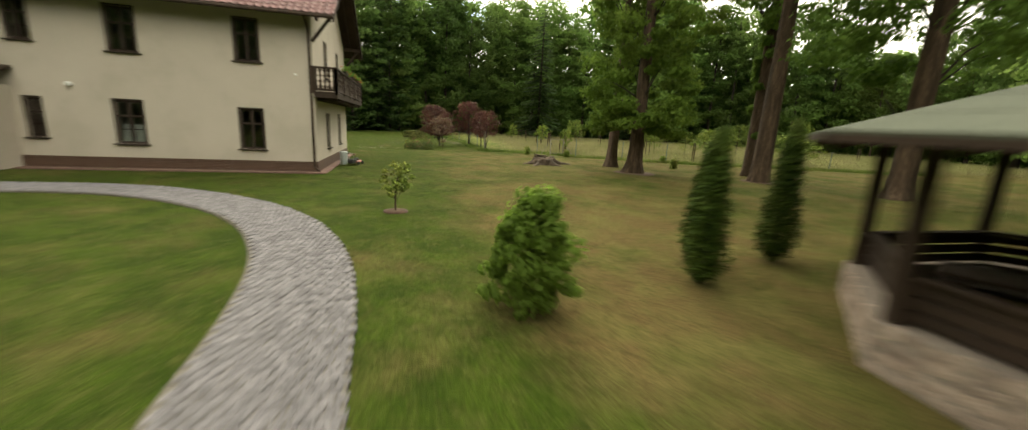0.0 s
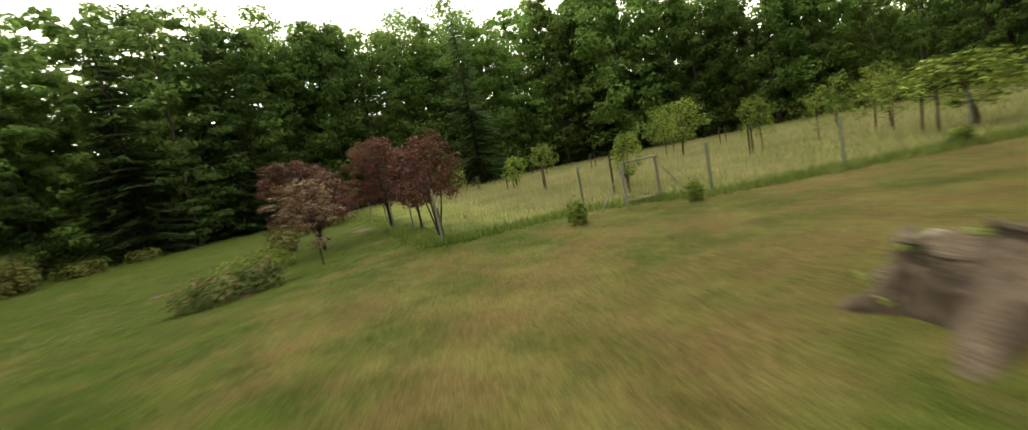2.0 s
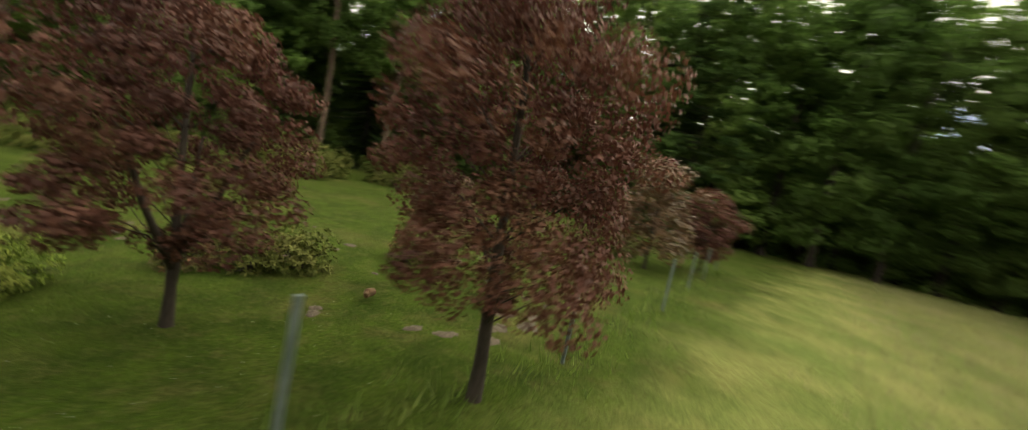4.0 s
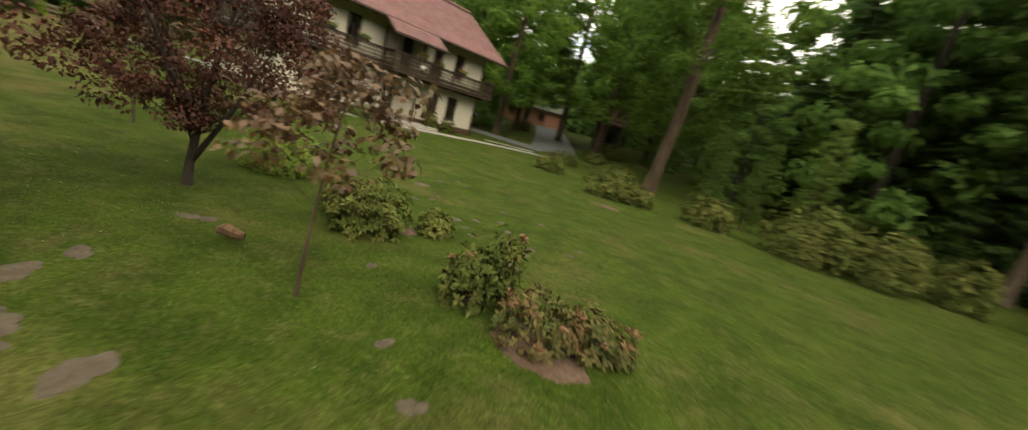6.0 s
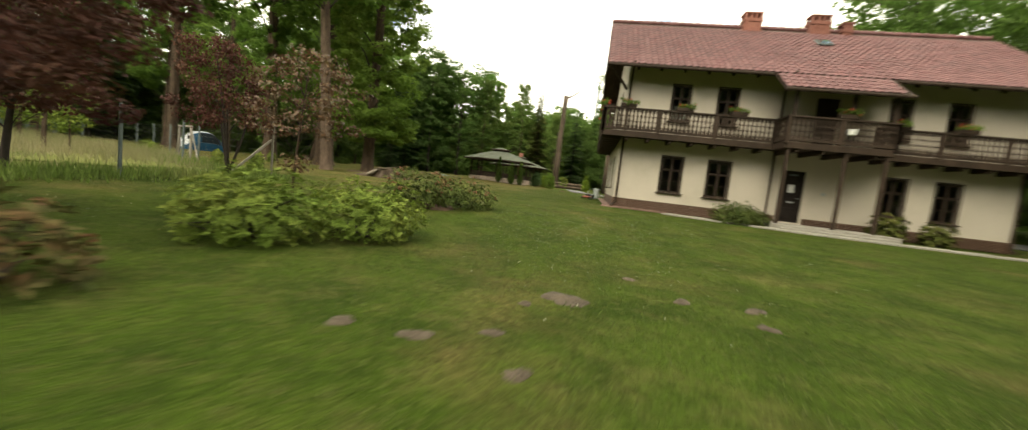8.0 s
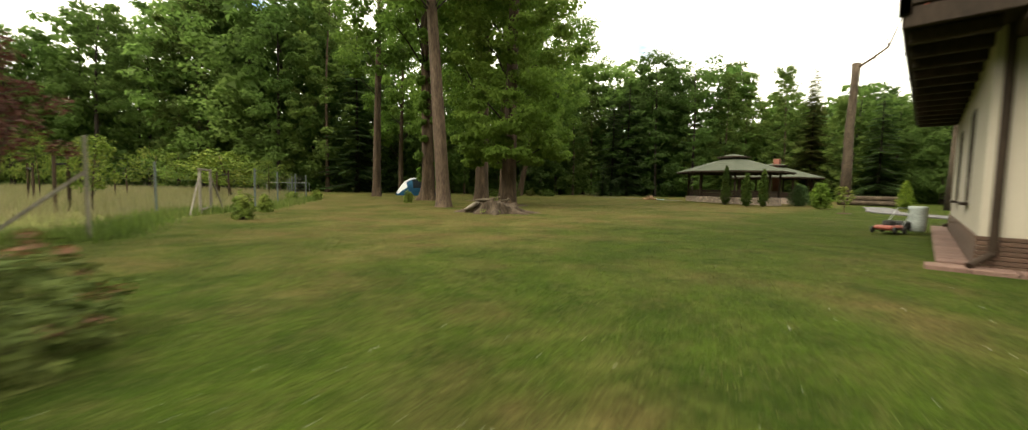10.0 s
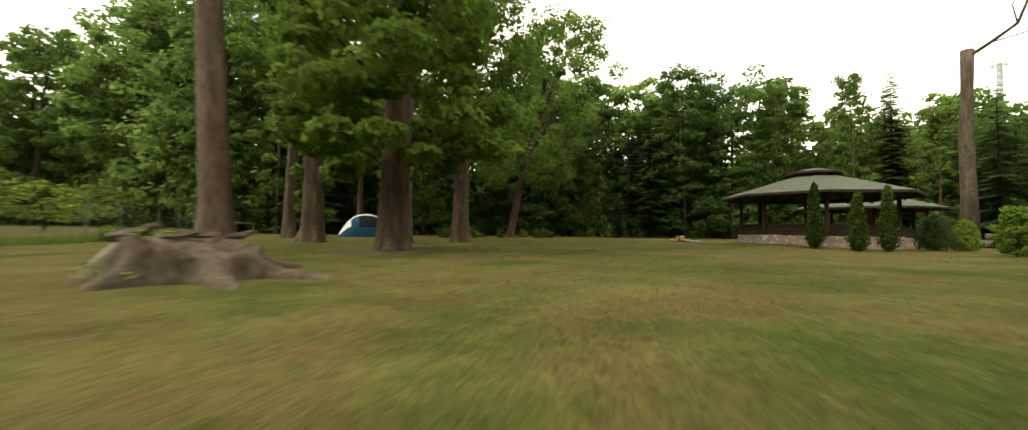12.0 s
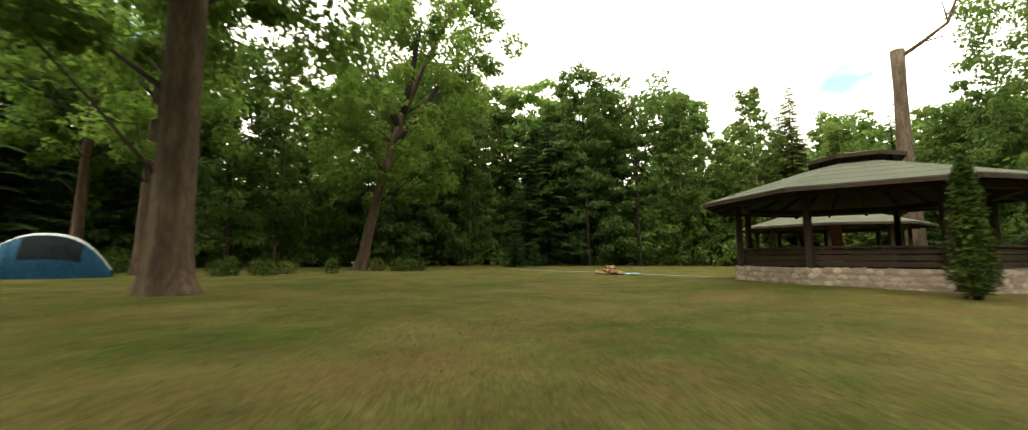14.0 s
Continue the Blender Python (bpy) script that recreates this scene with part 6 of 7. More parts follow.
copy_thing(kinds[6], pose(-44.0, -31.8, 0, 0, 0, 80) @ Matrix.Diagonal((0.25, 0.25, 0.16, 1)))
WEEDS = ((5.25, -13.05, 0.24, 0.72), (4.0, -16.0, 0.18, 0.6), (1.1, -22.9, 0.26, 0.6), (-3.9, -20.3, 0.22, 0.7), (-1.2, -26.0, 0.3, 0.6))
for k, (x, y, r, h) in enumerate(WEEDS):
    shrub("weed_clump", "bright green weed clump at the meadow fence", [(x, y, r, h)], 80 + k, M_AZALEA, leaf=0.1, wide=0.4, density=1.6, group="weed clumps", category="weed")


def cypress(x, y, h, r, seed, label, material=None, name="columnar_thuja", tip=0.55):
    """A columnar conifer: upright sprays in a slim, uneven spindle."""
    rng, nrg = random.Random(seed), np.random.default_rng(seed)
    material = material or M_THUJA
    t = thing(name, label, "conifer", "columnar thujas" if name == "columnar_thuja" else "evergreen bushes", at=rooted(pose(x, y, 0)))
    cen, rr = [], []
    for i in range(190):
        f = (i + rng.random()) / 190
        env = r * min(1.0, (f / 0.16 + 0.3)) * (1 - f) ** tip
        a = i * 2.399
        k = rng.uniform(0.5, 1.08)
        cen.append((math.cos(a) * env * k, math.sin(a) * env * k, 0.1 + (h - 0.1) * f))
        rr.append(0.07 + 0.28 * env)
    part("trunk", Shape().tube([(0, 0, -0.05), (0.01, 0, h * 0.5), (0, 0, h * 0.93)], [0.045, 0.03, 0.008], 7), M_BARK_DARK, t)
    part("foliage", leaf_mesh("foliage", material, cen, rr, 34, 0.075, nrg, wide=0.45, up=0.1, flat=1.25, out=0.8, droop=-0.3), material, t)


cypress(-21.5, -9.95, 2.5, 0.29, 91, "slim dark green columnar thuja beside the gazebo")
cypress(-21.15, -8.6, 2.1, 0.3, 92, "shorter columnar thuja beside the gazebo")
cypress(-22.15, -7.9, 2.35, 0.28, 93, "fuller columnar thuja beside the gazebo")
cypress(-28.5, -6.15, 1.3, 0.5, 95, "round golden-green thuja by the gazebo path", M_GOLD, "golden_thuja", 0.5)
cypress(-31.0, -1.5, 1.9, 0.5, 96, "golden-green conical thuja by the cobbled path", M_GOLD, "golden_thuja", 0.7)
cypress(-27.8, -7.0, 1.5, 0.72, 97, "dark rounded yew by the gazebo", M_NEEDLE, "yew_bush", 0.4)
cypress(-29.2, -7.2, 1.6, 0.34, 94, "dark columnar thuja behind the gazebo")


# ---- cobbled path ----
LINE = along([(-12.6, 12.5), (-13.2, 9.5), (-13.50, 6.89), (-13.54, 5.48), (-13.88, 3.83), (-14.82, 2.10), (-16.29, 0.38), (-17.94, -0.82), (-19.45, -1.51), (-20.64, -1.86), (-21.80, -2.06), (-22.85, -2.17), (-23.68, -2.21), (-24.8, -2.3), (-27.2, -2.5), (-31, -3.0)], 0.118)
cobbled = flat_strip("cobbled_path", LINE[::3], 1.42, 0.012, M_SAND, "curved path of grey granite setts through the lawn", "path", 0.1)
left, right = strip(LINE, 1.42)
crng = random.Random(8)
setts = []
for k in range(5):
    s = Shape()
    a, b = 0.052, 0.052
    j = [crng.uniform(-0.006, 0.006) for _ in range(8)]
    ring = [(-a + j[0], -b + j[1]), (a + j[2], -b + j[3]), (a + j[4], b + j[5]), (-a + j[6], b + j[7])]
    s.add([(x, y, -0.03) for x, y in ring] + [(x, y, 0.012) for x, y in ring] + [(x * 0.72, y * 0.72, 0.024) for x, y in ring], [(i, (i + 1) % 4, 4 + (i + 1) % 4, 4 + i) for i in range(4)] + [(4 + i, 4 + (i + 1) % 4, 8 + (i + 1) % 4, 8 + i) for i in range(4)] + [(8, 9, 10, 11)])
    setts.append((s, s.mesh("sett", M_COBBLE)))
more = Shape()
built = 0
for i in range(len(LINE) - 1):
    d = right[i] - left[i]
    ang = math.degrees(math.atan2(d.y, d.x))
    for k in range(12):
        c = left[i].lerp(right[i], (k + 0.5 + (0.25 if i % 2 else -0.25)) / 12.5)
        m = pose(c.x + crng.uniform(-0.006, 0.006), c.y + crng.uniform(-0.006, 0.006), float(lay(c.x, c.y)) + 0.036 + crng.uniform(-0.006, 0.006), crng.uniform(-3, 3), crng.uniform(-3, 3), ang + crng.uniform(-7, 7))
        s, me = setts[crng.randrange(5)]
        if -24.2 < c.x < -21.4 and built < 300:
            part("sett", me, M_COBBLE, cobbled, at=m)
            built += 1
        else:
            more.add([m @ Vector(p) for p in s.v], s.f)
tagged(part("sett_field", more, M_COBBLE, cobbled), kind="stuff")


# ---- meadow and fence ----
CORNER = (8.0, -10.05)
FENCE_S = [CORNER, (6.85, -14.4), (5.43, -16.2), (4.1, -16.8), (2.5, -20.1), (0.9, -23.0), (-0.6, -26.0), (-1.3, -30.8), (-2.6, -35), (-3.6, -39), (-4.6, -43)]
FENCE_E = [CORNER, (11.9, -10.05), (15.9, -9.95), (19.86, -10.2), (25.1, -10.0), (28.9, -9.6), (32.8, -9.2), (37, -8.8)]
FAR_EDGE = [(-5, -60), (8, -80), (40, -74), (58, -55), (64, -30), (58, -12), (44, -12)]
MEADOW = [(7.9, -10.9)] + FENCE_S[1:] + FAR_EDGE + [(30, -13.6), (18, -13.8), (12, -12.1)]
SOFT_EDGE = [(44, -12), (30, -13), (18, -13.2), (12, -11.4), (8.15, -10.4)]
TALL = [(8.15, -10.4)] + FENCE_S[1:] + FAR_EDGE
rag = random.Random(31)
for (ax, ay), (bx, by) in zip(SOFT_EDGE, SOFT_EDGE[1:]):
    n = int(math.hypot(bx - ax, by - ay) / 0.3)
    for k in range(1, n):
        x = ax + (bx - ax) * k / n
        TALL.append((x, ay + (by - ay) * k / n + 0.35 * math.sin(1.9 * x) + 0.25 * math.sin(4.3 * x) + rag.uniform(-0.2, 0.2)))
def inside(px, py, poly):
    """Which of many points lie inside an outline."""
    hit = np.zeros(len(px), bool)
    for (ax, ay), (bx, by) in zip(poly, poly[1:] + poly[:1]):
        hit ^= ((ay > py) != (by > py)) & (px < (bx - ax) * (py - ay) / (by - ay + 1e-12) + ax)
    return hit


gx, gy = np.meshgrid(np.arange(-6, 65, 0.5), np.arange(-81, -9, 0.5))
on = inside(gx.ravel(), gy.ravel(), MEADOW).reshape(gx.shape)
gv = np.column_stack([gx.ravel(), gy.ravel(), lay(gx.ravel(), gy.ravel()) + 0.022])
wide_row = gx.shape[1]
cells = [(r * wide_row + c, r * wide_row + c + 1, (r + 1) * wide_row + c + 1, (r + 1) * wide_row + c) for r, c in np.argwhere(on[:-1, :-1] & on[1:, :-1] & on[:-1, 1:] & on[1:, 1:]).tolist()]
me = bpy.data.meshes.new("meadow")
me.from_pydata(gv.tolist(), [], cells)
me.materials.append(M_LAWN)
tagged(new("meadow", me), "unmown orchard meadow of tall pale grass", "meadow", kind="structure")


def blades(name, xy, h_lo, h_hi, width, lean, material, rng, grow=1.0):
    k = len(xy)
    h = (rng.uniform(h_lo, h_hi, k) * grow)[:, None]
    a, b = rng.uniform(0, 6.283, k), rng.uniform(0, 6.283, k)
    side = np.column_stack([np.cos(a), np.sin(a), np.zeros(k)]) * (width * (0.6 + 0.8 * rng.random(k)))[:, None] / 2
    tip = np.column_stack([np.cos(b), np.sin(b), np.zeros(k)]) * h * lean * rng.random(k)[:, None] + np.array([0, 0, 1]) * h
    base = np.column_stack([xy, lay(xy[:, 0], xy[:, 1]) - 0.01])
    v = np.stack([base - side, base + side, base + tip], axis=1).reshape(-1, 3)
    return quads(name, v, material, 3)


gr = np.random.default_rng(12)
pts = np.column_stack([gr.uniform(-5, 62, 420000), gr.uniform(-75, -8, 420000)])
near = np.exp(-np.hypot(pts[:, 0] - 14, (pts[:, 1] + 12)) / 16)
edge_y = np.interp(pts[:, 0], [x for x, y in SOFT_EDGE[::-1]], [y for x, y in SOFT_EDGE[::-1]])
thin = np.where(pts[:, 0] > 8, np.clip((edge_y - pts[:, 1]) / 4.0, 0.15, 1), 1)
pts = pts[(gr.random(len(pts)) < (0.16 + 0.95 * near) * thin) & inside(pts[:, 0], pts[:, 1], TALL)]
tagged(part("meadow_grass", blades("meadow_grass", pts, 0.25, 0.6, 0.018, 0.6, M_MEADOW, gr, np.where(pts[:, 0] > 7.6, np.clip((-pts[:, 1] - 9.3) / 6, 0.28, 1), 1)), M_MEADOW), "tall pale seeding grass in the orchard meadow", "grass", kind="stuff")
verge = []
for line, thick, wide in ((FENCE_S, 330, 0.28), (FENCE_E[:3], 330, 0.28), (FENCE_E[2:], 40, 0.3)):
    for (ax, ay), (bx, by) in zip(line, line[1:]):
        n = int(math.hypot(bx - ax, by - ay) * thick)
        f = gr.random(n)
        verge.append(np.column_stack([ax + (bx - ax) * f + gr.normal(0, wide, n), ay + (by - ay) * f + gr.normal(0, wide, n)]))
M_VERGE = mat("verge_grass", [(0.07, 0.12, 0.02), (0.12, 0.175, 0.035), (0.2, 0.22, 0.07)], scale=0.6, rough=0.8, isl=0.3, trans=0.35)
tagged(part("verge_grass", blades("verge_grass", np.vstack(verge), 0.1, 0.32, 0.03, 0.6, M_VERGE, gr), M_VERGE), "lush uncut grass along the fence foot", "grass", kind="stuff")


def fence():
    t = thing("meadow_fence", "wire mesh fence on thin blue-grey posts round the orchard meadow", "fence")
    for k, (x, y) in enumerate(FENCE_S + FENCE_E[1:]):
        h = 1.62 if (x, y) == CORNER else (1.4 if k < len(FENCE_S) else 1.34)
        if (x, y) == (5.43, -16.2):
            continue
        part("post", Shape().box((x - 0.026, y - 0.026, -0.1), (x + 0.026, y + 0.026, h), 0.006), M_POST if k != 0 else M_WEATHERED, t)
    part("stay", Shape().beam((8.0, -10.1, 1.05), (9.1, -10.4, 0.0), 0.05, 0.05), M_WEATHERED, t, "pale slanting stay of the corner post")
    for line in (FENCE_S,):
        for (ax, ay), (bx, by) in zip(line, line[1:]):
            if (ax, ay) == (6.85, -14.4):
                bx, by = 5.88, -15.15
            top = 1.35 if line is FENCE_S else 1.0
            s = Shape()
            for z in (np.arange(0.15, top + 0.01, 0.2) if line is FENCE_S else (0.55, 0.98)):
                s.tube([(ax, ay, z), (bx, by, z)], [0.0018, 0.0018], 3, False)
            n = int(math.hypot(bx - ax, by - ay) / 0.3)
            for k in range(1, n if line is FENCE_S else 1):
                x, y = ax + (bx - ax) * k / n, ay + (by - ay) * k / n
                s.tube([(x, y, 0.05), (x, y, top)], [0.0014, 0.0014], 3, False)
            tagged(part("wire_panel", s, M_WIRE, t), kind="stuff")


fence()
gate = thing("garden_gate", "weathered wooden gate frame with slanting stays in the meadow fence", "gate")
for x, y in ((5.83, -15.24), (5.43, -16.2)):
    part("gate_post", Shape().box((x - 0.035, y - 0.035, -0.1), (x + 0.035, y + 0.035, 1.28), 0.008), M_WEATHERED, gate)
part("lintel", Shape().beam((5.86, -15.17, 1.27), (5.4, -16.27, 1.27), 0.06, 0.06, 0.008), M_WEATHERED, gate)
part("bottom_rail", Shape().beam((5.81, -15.29, 0.12), (5.45, -16.15, 0.12), 0.05, 0.07, 0.008), M_WEATHERED, gate)
part("stay", Shape().beam((5.84, -15.2, 1.1), (6.15, -14.55, 0.0), 0.035, 0.035), M_WEATHERED, gate)
part("stay", Shape().beam((5.42, -16.22, 1.1), (4.98, -16.9, 0.0), 0.035, 0.035), M_WEATHERED, gate)
part("latch_box", Shape().box((5.76, -15.36, 0.82), (5.88, -15.28, 0.94), 0.01), M_RUBBER, gate)
STAKES = ((34, -21.2), (41.5, -22.3), (24.3, -20.1), (17.2, -19), (27.4, -30.2), (23.7, -43), (16, -47), (12, -58), (31, -24), (8.6, -17.4), (9.9, -27), (3.2, -27.2), (7, -33))
stakes = None
for k, (x, y) in enumerate(STAKES):
    if stakes is None:
        stakes = thing("tree_stakes", "pair of dark wooden stakes guarding a sapling in the meadow", "stakes", "sapling stakes", at=pose(x, y, 0))
        for dx in (-0.28, 0.28):
            part("stake", Shape().tube([(dx, 0, -0.1), (dx * 0.93, 0.02, 1.55)], [0.045, 0.04], 7), M_BARK, stakes)
        part("tie", Shape().beam((-0.27, 0, 1.35), (0.27, 0, 1.3), 0.02, 0.05), M_RUBBER, stakes)
    else:
        copy_thing(stakes, pose(x, y, 0, 0, 0, 47 * k))
goal = thing("goal_frame", "white metal bar frame standing at the lawn's far end", "frame")
ga, gb = Vector((-5.4, -53, 0)), Vector((-9.9, -53, 0))
for p in (ga, gb):
    part("upright", Shape().tube([p - Vector((0, 0, 0.1)), p + Vector((0, 0, 1.0))], [0.04, 0.04], 8), M_METAL, goal)
part("crossbar", Shape().tube([ga + Vector((0, 0, 1.0)), gb + Vector((0, 0, 1.0))], [0.04, 0.04], 8), M_METAL, goal)

# lawn grass, clover and fallen straw along the flight
lawn = []
for x0, x1, y0, y1, n in ((-27, -9.5, -13, 8, 36000), (-10, 9, -17, -1, 42000), (5, 30, -13.5, 9, 84000), (-22, -2, -30, -12, 22000)):
    lawn.append(np.column_stack([gr.uniform(x0, x1, n), gr.uniform(y0, y1, n)]))
lawn = np.vstack(lawn)
pl = np.array(LINE)[::6]
off_path = np.min(np.hypot(lawn[:, None, 0] - pl[None, :, 0], lawn[:, None, 1] - pl[None, :, 1]), axis=1) > 0.85
off_house = (lawn[:, 0] < HX - 0.5) | (lawn[:, 0] > 0.5) | (lawn[:, 1] < -0.5)
fp = np.array([(0.9, 2.1), (1.9, 3.9), (2.75, 5.9), (3.15, 8.0), (2.3, 5.0), (1.4, 3.0), (3.0, 7.0), (3.2, 9.0)])
off_front = np.min(np.hypot(lawn[:, None, 0] - fp[None, :, 0], lawn[:, None, 1] - fp[None, :, 1]), axis=1) > 0.8
off_gaz = np.hypot(lawn[:, 0] - GAZ[0], lawn[:, 1] - GAZ[1]) > 3.3
off_slab = (lawn[:, 0] > 2.4) | (lawn[:, 1] < 5.4) | (lawn[:, 0] < 0)
lawn = lawn[off_path & off_house & off_front & off_gaz & off_slab]
tagged(part("lawn_grass", blades("lawn_grass", lawn, 0.015, 0.04, 0.012, 2.2, M_GRASS, gr), M_GRASS), "short mown grass blades of the lawn", "grass", kind="stuff")
clover = np.vstack([np.column_stack([gr.normal(cx, sx, n), gr.normal(cy, sy, n)]) for cx, cy, sx, sy, n in ((9.5, -1.2, 1.6, 1.0, 420), (7.5, 1.2, 2.4, 1.2, 420), (12, -1.0, 1.4, 1.0, 160), (16, -7.6, 2, 1.0, 120))])
heads = leaf_mesh("clover_heads", M_CLOVER, np.column_stack([clover, lay(clover[:, 0], clover[:, 1]) + 0.035]), np.full(len(clover), 0.006), 4, 0.009, gr)
tagged(part("clover_heads", heads, M_CLOVER), "white clover heads dotted over the lawn", "flowers", kind="stuff")

# ---- molehills, stump, rock, mulch ----
HILLS = ((18.58, -8.29, 0.147), (18.9, -8.67, 0.177), (19.4, -9.16, 0.191), (19.78, -8.84, 0.236), (20.03, -8.86, 0.118), (20.5, -8.47, 0.191), (20.52, -9.08, 0.221), (21.0, -8.88, 0.191), (17.56, -7.21, 0.118), (21.83, -8.04, 0.103), (21.88, -8.54, 0.088), (23.03, -8.44, 0.118), (24.18, -7.94, 0.147), (21.08, -6.62, 0.096), (21.86, -6.89, 0.11), (23.46, -5.19, 0.118), (19.53, -5.79, 0.074), (26.88, -6.44, 0.191), (19.64, -3.99, 0.11), (20.18, -3.68, 0.147), (17.68, -7.04, 0.118))
HOUSE_HILLS = ((18.3, -2.96, 0.082), (19.88, -2.92, 0.088), (19.08, -2.44, 0.047), (20.12, -1.34, 0.07), (14.71, -1.14, 0.208), (14.18, -0.01, 0.104), (14.21, 0.66, 0.12), (15.89, -1.57, 0.08), (16.15, -2.0, 0.096), (16.16, -2.5, 0.088), (13.38, -0.45, 0.08), (14.8, 0.54, 0.08), (15.04, -1.48, 0.064), (17.8, -2.75, 0.16), (17.94, -2.2, 0.12), (18.1, -1.57, 0.104), (18.72, -2.05, 0.104), (18.4, -0.38, 0.104), (17.41, -0.7, 0.08), (16.46, -1.31, 0.08), (18.76, -3.16, 0.096), (19.68, -2.51, 0.096), (20.16, -1.84, 0.08))
for k, (x, y, r) in enumerate(HILLS + HOUSE_HILLS):
    rng = random.Random(200 + k)
    n, s = 20, Shape()
    ph = [rng.uniform(0, 6.28) for _ in range(3)]
    jit = [1 + 0.2 * math.sin(12.566 * j / n + ph[0]) + 0.1 * math.sin(18.85 * j / n + ph[1]) + 0.1 * math.sin(37.7 * j / n + ph[2]) for j in range(n)]
    gz = float(lay(x, y))
    vs = []
    el, tw = rng.uniform(0.65, 0.95), rng.uniform(0, 3.1)
    for f, z in ((1.1, -0.012), (1.0, 0.003), (0.75, 0.008), (0.5, 0.01 + 0.04 * r), (0.22, 0.012 + 0.07 * r)):
        for j in range(n):
            u, v = r * f * jit[j] * math.cos(6.283 * j / n), r * f * el * jit[j] * math.sin(6.283 * j / n)
            vs.append((x + u * math.cos(tw) - v * math.sin(tw), y + u * math.sin(tw) + v * math.cos(tw), gz + z + rng.uniform(-0.007, 0.009)))
    vs.append((x, y, gz + 0.014 + 0.07 * r))
    s.add(vs, [(i * n + j, i * n + (j + 1) % n, (i + 1) * n + (j + 1) % n, (i + 1) * n + j) for i in range(4) for j in range(n)] + [(4 * n + j, 4 * n + (j + 1) % n, 5 * n) for j in range(n)])
    tagged(part("molehill", s, M_SOIL, smooth=True), "flattened molehill of dry brown soil on the lawn", "molehill", "molehills")
for x, y, rx, ry in ((8.9, -4.6, 0.6, 0.45), (18.3, -4.45, 0.34, 0.24), (21.9, -5.3, 0.6, 0.4), (17.3, 5.6, 0.5, 0.25), (-6.9, -15.75, 1.3, 1.1), (-9.8, -21.3, 1.0, 0.9)):
    rng = random.Random(int(x * 10))
    n = 26
    vs = [(x + rx * q * math.cos(6.283 * j / n) * rng.uniform(0.85, 1.1), y + ry * q * math.sin(6.283 * j / n) * rng.uniform(0.85, 1.1), float(lay(x, y)) + z) for q, z in ((1.1, -0.03), (0.9, 0.022), (0.4, 0.035)) for j in range(n)] + [(x, y, float(lay(x, y)) + 0.04)]
    s = Shape().add(vs, [(i * n + j, i * n + (j + 1) % n, (i + 1) * n + (j + 1) % n, (i + 1) * n + j) for i in range(2) for j in range(n)] + [(2 * n + j, 2 * n + (j + 1) % n, 3 * n) for j in range(n)])
    tagged(part("mulch_bed", s, M_GRIT, smooth=True), "bed of reddish brown leaf litter and bark", "mulch", "mulch beds")


